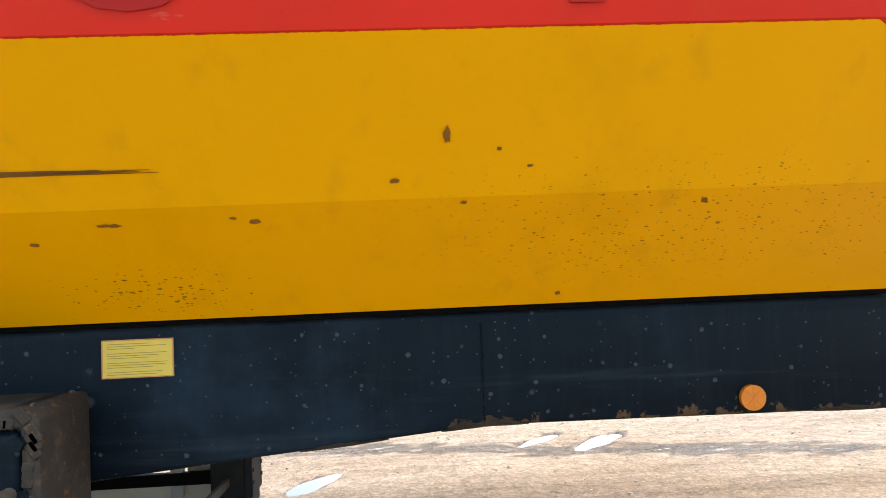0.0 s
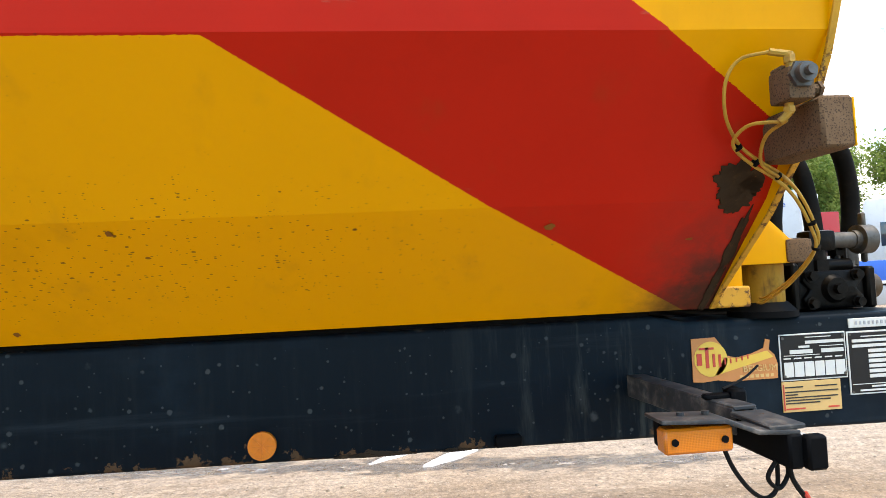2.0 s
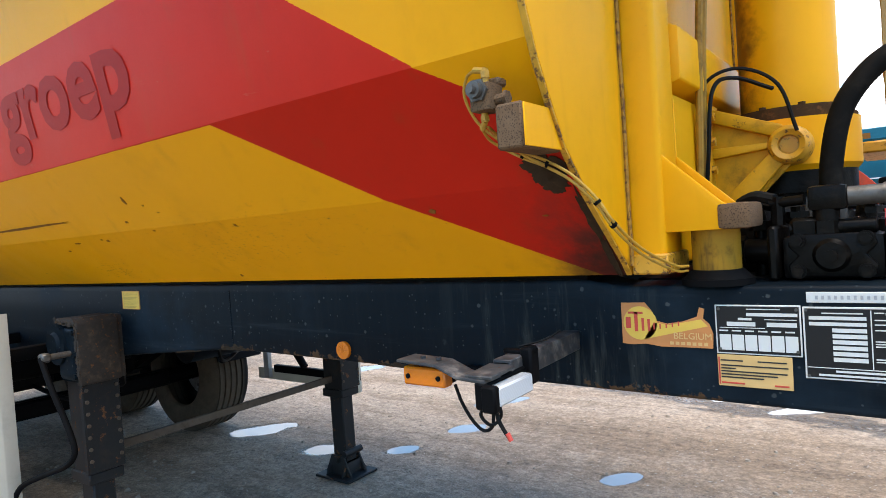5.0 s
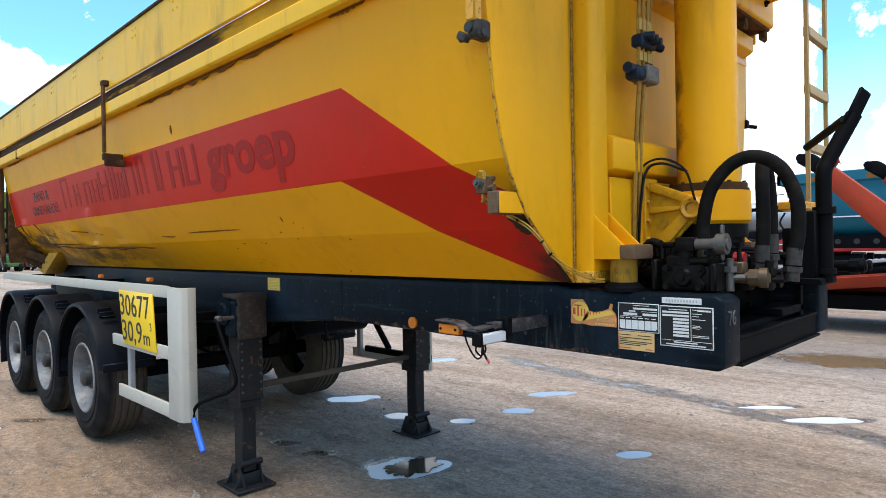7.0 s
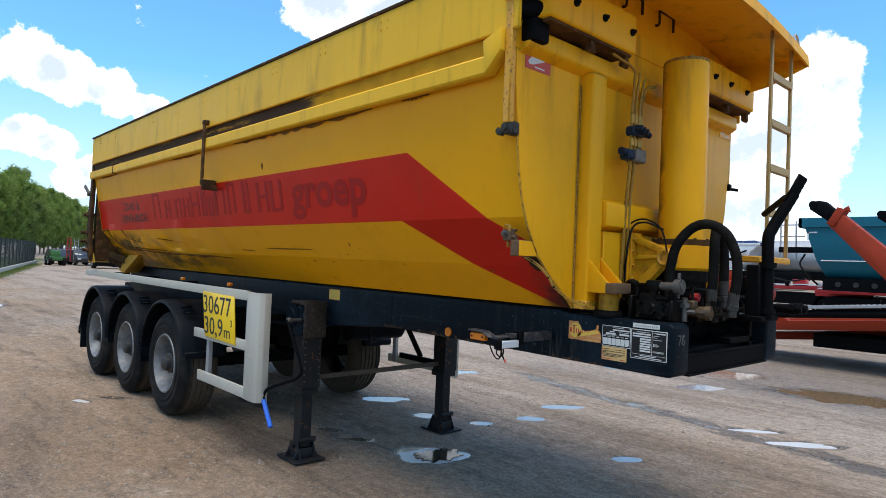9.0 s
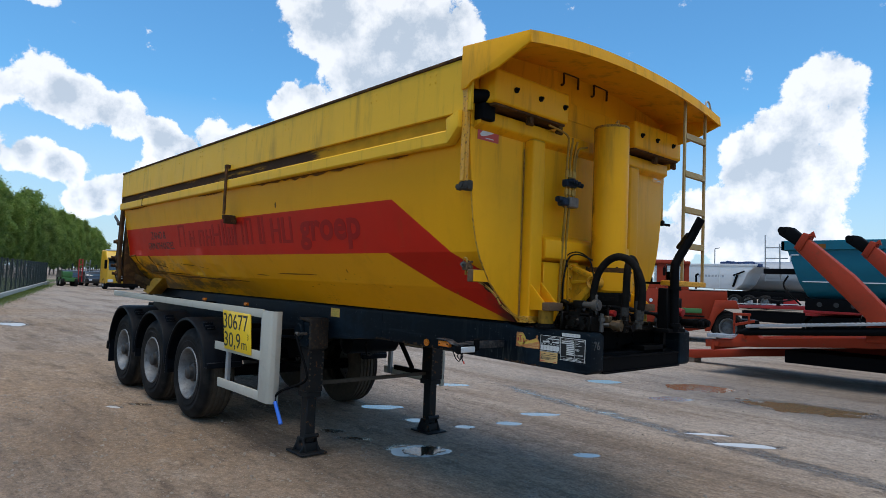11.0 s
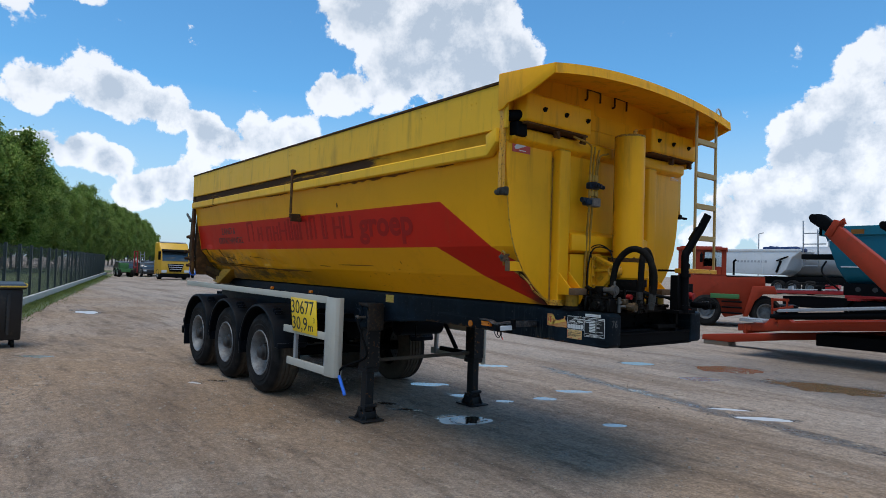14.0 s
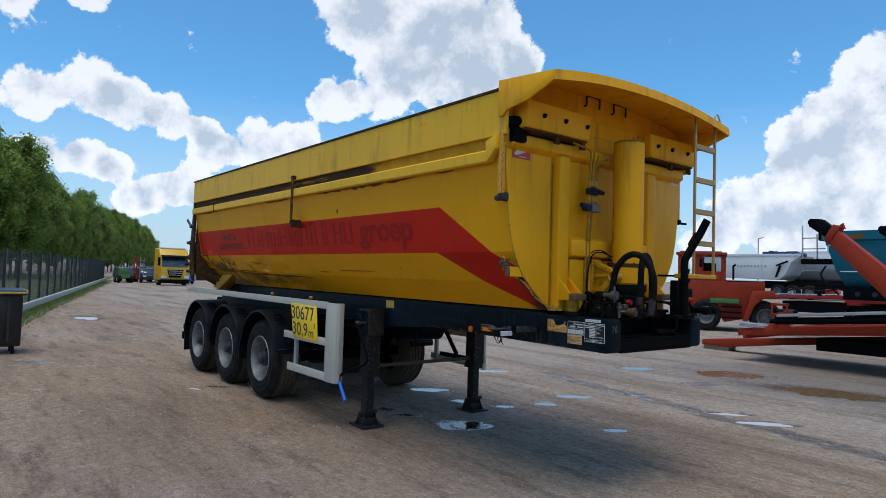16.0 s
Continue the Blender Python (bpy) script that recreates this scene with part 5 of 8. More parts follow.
    part("weld_seam", bm, WELD, head, "rusty weld seam")
for y in (-0.676, mirror(-0.676) - 0.170):
    bm = bmesh.new()
    box(bm, -0.566, -0.482, y, y + 0.170, 1.468, 1.515, 0.004)
    part("post_foot", bm, FLANGE, head, "rusty foot of the post")
# hinge boxes with dark knobs
for y0, y1, knobs in ((-1.165, -0.388, (-0.971, -0.716, -0.444)), (0.502, 1.275, (0.607, 0.850, 1.121))):
    bm = bmesh.new()
    box(bm, -0.56, -0.402, y0, y1, 2.895, 3.118, 0.022, 3)
    hb = part("sheet_roller_box", bm, FRONT, head, "yellow sheet-roller box")
    for k in range(3):
        bm = bmesh.new()
        yk = knobs[k]
        disc(bm, (-0.403, yk, 3.008), (1, 0, 0), 0.020, 0.012, 8)
        obox(bm, pose(-0.389, yk + 0.005, 3.013, 20, 0, 0), 0.02, 0.028, 0.020, 0.005)
        part("knob", bm, BLACK, hb, "black hexagon knob")
    bm = bmesh.new()
    box(bm, -0.57, -0.42, y0 + 0.02, y1 - 0.02, 2.880, 2.898, 0.004)
    for yk in (y0 + 0.40, y1 - 0.05):
        box(bm, -0.47, -0.43, yk - 0.02, yk + 0.02, 2.83, 2.89, 0.005)
        rod(bm, (-0.45, yk - 0.03, 2.835), (-0.45, yk + 0.03, 2.835), 0.014, 10)
    # yellow steel in shade: the brown material holds that shade besides the rust
    part("box_underside", bm, TAIL, hb, "underside with shade and rust in its colour")
# rounded knob at the corner, made black for the shading on it
bm = bmesh.new()
box(bm, -0.565, -0.47, -1.195, -1.08, 2.785, 2.90, 0.02, 2)
rod(bm, (-0.56, -1.215, 2.945), (-0.47, -1.12, 2.945), 0.045, 14)
part("corner_knob", bm, BLACK, head, "rounded corner knob, its dark shading put in as black")
bm = bmesh.new()
prism(bm, [(-0.60, 3.0), (-0.60, 3.13), (-0.56, 3.13), (-0.56, 3.0)], "y", -1.2, mirror(-1.2), 0.0)
part("top_panel", bm, FRONT, head)
# arched hood
bm = bmesh.new()
ny = 24
rings = []
for i in range(ny + 1):
    u = i / ny
    y = -1.278 + u * 2.498
    zt = 3.222 + 0.108 * (1 - abs(2 * u - 1) ** 2.2)
    rings.append([bm.verts.new(p) for p in ((-0.60, y, zt + 0.045), (-0.03, y, zt), (-0.022, y, zt - 0.075), (-0.034, y, zt - 0.075), (-0.045, y, zt - 0.025), (-0.60, y, zt + 0.02))])
for a, b in zip(rings, rings[1:]):
    for k in range(6):
        j = (k + 1) % 6
        bm.faces.new((a[k], b[k], b[j], a[j]))
bm.faces.new(rings[0]), bm.faces.new(rings[-1][::-1])
bmesh.ops.recalc_face_normals(bm, faces=bm.faces)
hood = part("hood", bm, FRONT, body, "arched yellow hood over the headboard")
for y in (-1.280, 1.212):
    bm = bmesh.new()
    prism(bm, [(-0.60, 3.262), (-0.60, 2.98), (-0.555, 2.98), (-0.50, 3.02), (-0.28, 3.055), (-0.03, 3.150), (-0.03, 3.220)], "y", y - 0.004, y + 0.012, 0.002)
    part("hood_cheek", bm, FRONT, hood)
bm = bmesh.new()
prism(bm, [(-1.2, 3.12), (1.20, 3.12), (1.20, 3.25), (0.8, 3.325), (-0.03, 3.37), (-0.85, 3.325), (-1.2, 3.25)], "x", -0.59, -0.575, 0.0)
part("hood_back", bm, FRONT, hood)
for y in (-0.27, 0.12):
    bm = bmesh.new()
    tube(bm, [(-0.58, y, 3.255), (-0.55, y, 3.26), (-0.55, y, 3.335), (-0.55, y + 0.02, 3.345), (-0.55, y + 0.16, 3.345), (-0.55, y + 0.18, 3.335), (-0.55, y + 0.18, 3.255)], 0.009, 6, 3)
    part("grab_handle", bm, RUSTED, hood, "rusty grab handle")
bm = bmesh.new()
tube(bm, [(-0.05, 0.99, 3.24), (-0.05, 1.0, 3.31), (-0.05, 1.05, 3.315), (-0.05, 1.10, 3.24)], 0.008, 6, 4)
part("hood_loop", bm, GREY_P, hood)
# ladder
bm = bmesh.new()
for y in (0.715, 1.06):
    bar(bm, (-0.085, y, 1.80), (-0.085, y, 3.27), 0.024, 0.020, 0.003)
lad = part("ladder", bm, BRASS_Y, trailer, "narrow tan-yellow ladder")
for z in (2.985, 2.68, 2.39, 2.10):
    bm = bmesh.new()
    box(bm, -0.10, -0.07, 0.715, 1.06, z - 0.028, z + 0.02, 0.003)
    part("rung", bm, BRASS_Y, lad)
bm = bmesh.new()
box(bm, -0.18, -0.06, 0.55, 1.08, 1.772, 1.812, 0.006)
part("ladder_foot", bm, YELLOW_WORN, lad)
bm = bmesh.new()
rod(bm, (-0.57, 0.90, 1.795), (-0.16, 0.90, 1.795), 0.010, 8)
part("ladder_stay", bm, BLACK, lad, "thin black ladder stay")

# ---- front tipping ram ----
RX, RY = -0.318, 0.036
bm = bmesh.new()
rod(bm, (RX, RY, 1.87), (RX, RY, 2.925), 0.130, 48)
rod(bm, (RX, RY, 2.925), (RX, RY, 2.938), 0.130, 48, 0.122)
ram = part("tipping_ram", bm, RAM_P, trailer, "tall yellow hydraulic tipping ram")
bm = bmesh.new()
lathe(bm, [(0.1245, -2.939), (0.1265, -2.942), (0.1285, -2.939), (0.1315, -2.927), (0.1315, -2.923), (0.1275, -2.923)], 48, False)
bmesh.ops.transform(bm, matrix=pose(RX, RY, 0, -90, 0, 0), verts=bm.verts)
part("ram_rim", bm, WELD, ram, "dirty rim of the ram")
bm = bmesh.new()
rod(bm, (RX, RY, 1.843), (RX, RY, 1.858), 0.172, 40)
rod(bm, (RX, RY, 1.858), (RX, RY, 1.880), 0.165, 40)
for k in range(10):
    disc(bm, (RX + 0.158 * math.cos(0.63 * k), RY + 0.158 * math.sin(0.63 * k), 1.88), (0, 0, 1), 0.009, 0.007, 6)
part("ram_band", bm, RUSTED, ram, "black chipped band")
bm = bmesh.new()
rod(bm, (RX, RY, 1.715), (RX, RY, 1.845), 0.178, 40)
rod(bm, (RX, RY, 1.70), (RX, RY, 1.715), 0.165, 40, 0.178)
part("ram_collar", bm, FRONT, ram, "yellow ram collar")
bm = bmesh.new()
rod(bm, (RX, RY, 1.443), (RX, RY, 1.64), 0.14, 36, 0.15)
rod(bm, (RX, RY, 1.64), (RX, RY, 1.702), 0.165, 36)
for z in (1.50, 1.57):
    rod(bm, (RX, RY, z - 0.010), (RX, RY, z + 0.010), 0.158, 36)
part("ram_foot", bm, OILY, ram, "oily black ram foot")
bm = bmesh.new()
for dy in (-0.05, 0.04):
    rod(bm, (RX - 0.03, RY + dy, 2.92), (RX - 0.03, RY + dy, 2.955), 0.02, 10)
tube(bm, [(RX, RY + 0.05, 2.93), (RX, RY + 0.06, 3.0), (RX - 0.03, RY + 0.13, 3.02), (RX - 0.1, RY + 0.2, 2.99)], 0.008, 6)
tube(bm, [(RX - 0.02, RY + 0.10, 2.92), (RX - 0.02, RY + 0.11, 3.01), (RX - 0.05, RY + 0.17, 3.03), (RX - 0.12, RY + 0.22, 2.98)], 0.008, 6)
part("ram_fittings", bm, YELLOW_WORN, ram)
for s in (-1, 1):
    y = RY + s * 0.205
    bm = bmesh.new()
    lathe(bm, [(0.020, -0.022), (0.024, -0.022), (0.026, -0.036), (0.040, -0.042), (0.047, -0.038), (0.052, -0.028), (0.054, 0.03), (0.0001, 0.03)], 28, False)
    lathe(bm, [(0.0001, -0.024), (0.022, -0.024)], 28, False)
    bmesh.ops.transform(bm, matrix=pose(-0.293, y, 1.768, 0, 0, 0 if s < 0 else 180), verts=bm.verts)
    boss = part("trunnion_boss", bm, YELLOW_WORN, ram, "chipped yellow trunnion boss")
    bm = bmesh.new()
    prism(bm, [(-0.50, 1.90), (-0.50, 1.86), (-0.33, 1.795), (-0.30, 1.815), (-0.31, 1.825)], "y", y - 0.03, y + 0.03, 0.004)
    prism(bm, [(-0.50, 1.50), (-0.30, 1.73), (-0.33, 1.76), (-0.50, 1.60)], "y", y - 0.03, y + 0.03, 0.004)
    prism(bm, [(-0.50, 1.89), (-0.30, 1.80), (-0.29, 1.72), (-0.50, 1.50)], "y", y - 0.008, y + 0.008)
    prism(bm, [(-0.50, 1.75), (-0.33, 1.765), (-0.33, 1.78), (-0.50, 1.78)], "y", y - 0.028, y + 0.028, 0.003)
    box(bm, -0.505, -0.485, y - 0.06, y + 0.06, 1.49, 1.91, 0.004)
    part("trunnion_arm", bm, ARM, ram, "cast yellow trunnion arm with ribs")
    bm = bmesh.new()
    for z in (1.55, 1.64, 1.72, 1.80, 1.87):
        disc(bm, (-0.486, y - 0.04, z), (1, 0, 0), 0.013, 0.014, 6)
    part("bolts", bm, YELLOW_WORN, ram, kind="stuff")

# landing brackets of the body: gusset, shoe and bump stop
for y0 in (-0.655, mirror(-0.655) - 0.0):
    s = 1 if y0 < 0 else -1
    bm = bmesh.new()
    for dy in (0.0, 0.13):
        prism(bm, [(-0.517, 1.765), (-0.366, 1.62), (-0.337, 1.612), (-0.335, 1.563), (-0.53, 1.561), (-0.53, 1.765)], "y", y0 + s * dy, y0 + s * (dy + 0.012), 0.002)
    box(bm, -0.53, -0.338, min(y0 + s * 0.012, y0 + s * 0.13), max(y0 + s * 0.012, y0 + s * 0.13), 1.562, 1.612, 0.004)
    gs = part("gusset", bm, FRONT, head, "yellow triangular gusset")
    bm = bmesh.new()
    obox(bm, pose(-0.345, y0 + s * 0.07, 1.590), 0.066, 0.152, 0.056, 0.010, 2)
    part("worn_corner", bm, SPECKLED, gs, "bare rusty corner")
    bm = bmesh.new()
    rod(bm, (-0.40, y0 + s * 0.07, 1.47), (-0.40, y0 + s * 0.07, 1.563), 0.052, 26)
    stop = part("bump_stop", bm, STOP, trailer, "black rubber bump stop smeared with yellow paint")
    bm = bmesh.new()
    rod(bm, (-0.40, y0 + s * 0.07, 1.437), (-0.40, y0 + s * 0.07, 1.452), 0.078, 26)
    rod(bm, (-0.40, y0 + s * 0.07, 1.452), (-0.40, y0 + s * 0.07, 1.472), 0.074, 26, 0.055)
    part("stop_foot", bm, BLACK, stop)

# ---- pump, valves and hoses on the deck ----
bm = bmesh.new()
box(bm, -0.275, -0.085, -0.535, -0.41, 1.44, 1.535, 0.014, 2)
pump = part("hydraulic_pump", bm, OILY, trailer, "oily black hydraulic pump")
bm = bmesh.new()
prism(bm, [(-0.255, 1.446), (-0.105, 1.446), (-0.098, 1.47), (-0.118, 1.492), (-0.098, 1.514), (-0.105, 1.538), (-0.255, 1.538), (-0.262, 1.514), (-0.242, 1.492), (-0.262, 1.47)], "y", -0.547, -0.533, 0.004)
rod(bm, (-0.18, -0.547, 1.492), (-0.18, -0.560, 1.492), 0.036, 20, 0.028)
rod(bm, (-0.18, -0.560, 1.492), (-0.18, -0.574, 1.492), 0.013, 8)
part("pump_flange", bm, OILY, pump, "oily square pump flange")
for x0, x1, y0, y1, z1 in ((-0.300, -0.278, -0.56, -0.40, 1.56), (-0.085, -0.060, -0.545, -0.41, 1.545)):
    bm = bmesh.new()
    box(bm, x0, x1, y0, y1, 1.44, z1, 0.006)
    part("pump_bracket", bm, OILY, pump)
bm = bmesh.new()
rod(bm, (-0.29, -0.46, 1.50), (-0.36, -0.46, 1.50), 0.03, 16)
rod(bm, (-0.36, -0.46, 1.50), (-0.375, -0.46, 1.50), 0.04, 8)
part("pump_inlet", bm, OILY, pump)
bm = bmesh.new()
box(bm, -0.26, -0.20, -0.52, -0.42, 1.53, 1.575, 0.008)
rod(bm, (-0.26, -0.5, 1.55), (-0.10, -0.5, 1.55), 0.018, 10)
part("relief_valve", bm, OILY, pump)
for dx in (-0.062, 0.062):
    for z in (1.458, 1.526):
        bm = bmesh.new()
        disc(bm, (-0.18 + dx, -0.547, z), (0, -1, 0), 0.016, 0.004, 14)
        disc(bm, (-0.18 + dx, -0.551, z), (0, -1, 0), 0.012, 0.012, 6)
        part("pump_bolt", bm, OILY, pump)
for x, y in ((-0.25, -0.47), (-0.11, -0.47), (-0.25, -0.43)):
    bm = bmesh.new()
    rod(bm, (x, y, 1.53), (x, y, 1.60), 0.012, 8)
    disc(bm, (x, y, 1.575), (0, 0, 1), 0.021, 0.014, 6)
    part("stud", bm, OILY, pump)
bm = bmesh.new()
rod(bm, (-0.19, -0.50, 1.535), (-0.19, -0.50, 1.565), 0.032, 6)
rod(bm, (-0.19, -0.50, 1.565), (-0.19, -0.50, 1.59), 0.026, 12)
obox(bm, pose(-0.185, -0.50, 1.615), 0.075, 0.055, 0.055, 0.012, 2)
rod(bm, (-0.23, -0.50, 1.615), (-0.30, -0.49, 1.61), 0.012, 10)
rod(bm, (-0.285, -0.49, 1.56), (-0.285, -0.49, 1.625), 0.015, 8)
part("elbow_fitting", bm, OILY, pump, "oily brown elbow fitting")
bm = bmesh.new()
rod(bm, (-0.148, -0.50, 1.615), (-0.085, -0.50, 1.615), 0.021, 18)
rod(bm, (-0.085, -0.50, 1.615), (-0.070, -0.50, 1.615), 0.024, 18)
rod(bm, (-0.070, -0.50, 1.615), (-0.035, -0.50, 1.615), 0.038, 24)
rod(bm, (-0.035, -0.50, 1.615), (-0.028, -0.50, 1.615), 0.022, 18)
obox(bm, pose(-0.052, -0.50, 1.66), 0.012, 0.022, 0.05, 0.004)
obox(bm, pose(-0.052, -0.50, 1.575), 0.010, 0.020, 0.04, 0.004)
part("quick_coupling", bm, STEEL, pump, "bright steel quick coupling with wings")
bm = bmesh.new()
rod(bm, (-0.10, -0.40, 1.488), (0.02, -0.385, 1.488), 0.022, 14)
rod(bm, (0.0, -0.387, 1.488), (0.035, -0.383, 1.488), 0.032, 8)
rod(bm, (0.035, -0.383, 1.488), (0.062, -0.378, 1.488), 0.037, 20)
rod(bm, (0.058, -0.378, 1.488), (0.066, -0.378, 1.488), 0.020, 14)
obox(bm, pose(-0.03, -0.40, 1.525), 0.045, 0.05, 0.045, 0.005)
brass = part("brass_union", bm, BRASS, pump, "dirty brass pipe union")
bm = bmesh.new()
rod(bm, (-0.03, -0.40, 1.54), (-0.03, -0.40, 1.61), 0.009, 8)
rod(bm, (-0.03, -0.40, 1.605), (-0.03, -0.40, 1.618), 0.017, 6)
obox(bm, pose(-0.05, -0.35, 1.47), 0.10, 0.07, 0.06, 0.008)
obox(bm, pose(0.02, -0.30, 1.465), 0.08, 0.05, 0.05, 0.008)
rod(bm, (-0.10, -0.25, 1.47), (0.07, -0.25, 1.47), 0.024, 12)
box(bm, -0.20, -0.02, -0.20, 0.18, 1.443, 1.50, 0.008)
for y in (-0.16, -0.06, 0.04, 0.13):
    rod(bm, (-0.10, y, 1.50), (-0.10, y, 1.555), 0.02, 10)
    rod(bm, (-0.05, y + 0.02, 1.49), (0.01, y + 0.02, 1.49), 0.014, 8)
# added black mass that fills the deep shade behind the pump
box(bm, -0.45, -0.30, -0.385, -0.20, 1.443, 1.56, 0.012, 2)
box(bm, -0.42, -0.33, -0.36, -0.24, 1.56, 1.61, 0.010, 2)
for y in (-0.36, -0.29, -0.225):
    rod(bm, (-0.30, y, 1.50), (-0.265, y, 1.50), 0.022, 8)
part("valve_block", bm, OILY, pump, "oily black valve block with an added dark mass behind", kind="stuff")
bm = bmesh.new()
rod(bm, (-0.09, -0.28, 1.56), (-0.05, -0.28, 1.56), 0.022, 8)
part("red_cap", bm, RED_P, pump, "red valve cap")
H1 = [(-0.190, -0.335, 1.60), (-0.188, -0.335, 1.70), (-0.158, -0.33, 1.83), (-0.085, -0.315, 1.922), (0.0, -0.30, 1.945), (0.080, -0.275, 1.895), (0.124, -0.25, 1.78), (0.126, -0.24, 1.66), (0.112, -0.24, 1.57)]
H2 = [(0.0, -0.245, 1.58), (0.005, -0.24, 1.68), (-0.005, -0.215, 1.84), (-0.02, -0.165, 1.925), (-0.03, -0.11, 1.94), (-0.035, -0.05, 1.88), (-0.035, -0.02, 1.76), (-0.038, -0.012, 1.62)]
for line, low in ((H1, (0.105, -0.245, 1.47)), (H2, (0.0, -0.25, 1.48))):
    bm = bmesh.new()
    tube(bm, line, 0.0255, 14, 8)
    hs = part("hydraulic_hose", bm, HOSE, pump, "thick dusty black hydraulic hose")
    for end, nxt in ((line[0] if line is H2 else line[-1], low),) + (((line[-1], (-0.038, -0.01, 1.50)),) if line is H2 else ((line[0], (-0.175, -0.335, 1.46)),)):
        bm = bmesh.new()
        e, d = Vector(end), Vector(nxt)
        rod(bm, e + (e - d) * 0.25, e + (d - e) * 0.40, 0.0275, 16)
        rod(bm, e + (d - e) * 0.45, e + (d - e) * 0.65, 0.031, 6)
        rod(bm, e + (d - e) * 0.65, d, 0.024, 12)
        part("hose_ferrule", bm, FERRULE, hs, "grimy steel hose ferrule")
for k, (a, b) in enumerate((((-0.45, -0.42), (0.02, 0.25)), ((-0.40, -0.30), (-0.05, 0.32)), ((-0.30, 0.05), (0.05, 0.42)), ((-0.44, -0.1), (-0.12, 0.1)))):
    bm = bmesh.new()
    tube(bm, [(a[0], a[1], 1.46), (a[0] + 0.05, a[1] + 0.05, 1.56 + 0.02 * k), ((a[0] + b[0]) / 2, (a[1] + b[1]) / 2, 1.60 - 0.02 * k), (b[0] - 0.05, b[1], 1.55), (b[0], b[1], 1.47)], 0.010, 6, 6)
    part("hydraulic_line", bm, RUBBER, pump, "thin black hydraulic line")
rnd = random.Random(21)
for x, y, z in ((-0.30, -0.36, 1.50), (-0.235, -0.40, 1.57), (-0.13, -0.40, 1.545), (-0.33, -0.44, 1.55), (-0.05, -0.44, 1.51), (-0.34, -0.30, 1.53), (-0.24, -0.30, 1.50), (0.05, -0.33, 1.50)):
    bm = bmesh.new()
    rod(bm, (x, y, 1.44), (x, y, z), 0.016, 10)
    rod(bm, (x, y, z), (x, y, z + 0.022), 0.027, 6)
    rod(bm, (x, y, z + 0.022), (x + rnd.uniform(-0.01, 0.01), y, z + 0.05), 0.015, 10)
    a = rnd.uniform(0, 6.28)
    rod(bm, (x, y, z - 0.02), (x + 0.05 * math.cos(a), y + 0.05 * math.sin(a), z - 0.02), 0.013, 8)
    part("pipe_fitting", bm, OILY if rnd.random() < 0.6 else STEEL, pump, "grimy hexagon pipe fitting")
bm = bmesh.new()
tube(bm, [(-0.29, -0.49, 1.62), (-0.34, -0.47, 1.63), (-0.385, -0.44, 1.60), (-0.40, -0.42, 1.52), (-0.40, -0.41, 1.45)], 0.013, 8, 6)
part("hydraulic_line", bm, RUBBER, pump, "short black hydraulic line")
bm = bmesh.new()
tube(bm, [(-0.285, -0.45, 1.60), (-0.36, -0.42, 1.615), (-0.42, -0.38, 1.58), (-0.43, -0.36, 1.45)], 0.012, 8, 6)
part("hydraulic_line", bm, RUBBER, pump, "short black hydraulic line")
bm = bmesh.new()
tube(bm, [(-0.50, -0.22, 1.86), (-0.48, -0.26, 1.955), (-0.40, -0.24, 1.985), (-0.31, -0.22, 1.93), (-0.27, -0.215, 1.80)], 0.005, 6)
part("cable", bm, RUBBER, pump, "thin black cable")
bm = bmesh.new()
tube(bm, [(-0.50, -0.27, 1.55), (-0.47, -0.31, 1.75), (-0.46, -0.27, 1.93), (-0.42, -0.20, 1.97), (-0.33, -0.15, 1.93)], 0.006, 6)
part("cable", bm, RUBBER, pump, "thin black cable")

# black valve stand and its bent lever on the far side of the deck
bm = bmesh.new()
box(bm, 0.0, 0.075, 0.19, 0.27, 1.44, 1.75, 0.006)
box(bm, -0.06, 0.10, 0.17, 0.42, 1.43, 1.46, 0.004)
box(bm, -0.12, 0.0, 0.40, 0.56, 1.46, 1.68, 0.012, 2)
for z in (1.52, 1.62):
    disc(bm, (0.0, 0.47, z), (1, 0, 0), 0.04, 0.02, 16)
stand = part("valve_stand", bm, BLACK, trailer, "black steel valve stand")
bm = bmesh.new()
tube(bm, [(0.092, 0.268, 1.44), (0.092, 0.262, 1.72), (0.092, 0.258, 1.90), (0.105, 0.275, 1.96), (0.142, 0.306, 2.05), (0.190, 0.340, 2.16)], 0.032, 14, 6)
rod(bm, (0.092, 0.265, 1.475), (0.092, 0.265, 1.50), 0.044, 18)
rod(bm, (0.092, 0.262, 1.735), (0.092, 0.262, 1.765), 0.046, 18)
d = Vector((0.047, 0.030, 0.120)).normalized()
w = (Vector((0.38, 0.92, 0)) - d * d.dot(Vector((0.38, 0.92, 0)))).normalized()
m = Matrix((w.cross(d), w, d)).transposed().to_4x4()
m.translation = (0.200, 0.345, 2.185)
obox(bm, m, 0.016, 0.078, 0.17, 0.006)
lvr = part("bent_lever", bm, BLACK, stand, "bent black tubular lever with a flattened end")
bm = bmesh.new()
rod(bm, (-0.06, 0.60, 2.075), (0.160, 0.31, 2.14), 0.018, 12)
part("lever_strut", bm, RUBBER, lvr)
for dy in (0.50, 0.60):
    bm = bmesh.new()
    rod(bm, (0.03, dy, 1.50), (0.20, dy - 0.02, 1.50), 0.026, 14)
    rod(bm, (0.14, dy - 0.015, 1.50), (0.175, dy - 0.018, 1.50), 0.036, 8)
    rod(bm, (0.20, dy - 0.02, 1.50), (0.205, dy - 0.02, 1.50), 0.016, 10)
    part("spare_coupling", bm, BLACK, stand, "black hose coupling")
bm = bmesh.new()
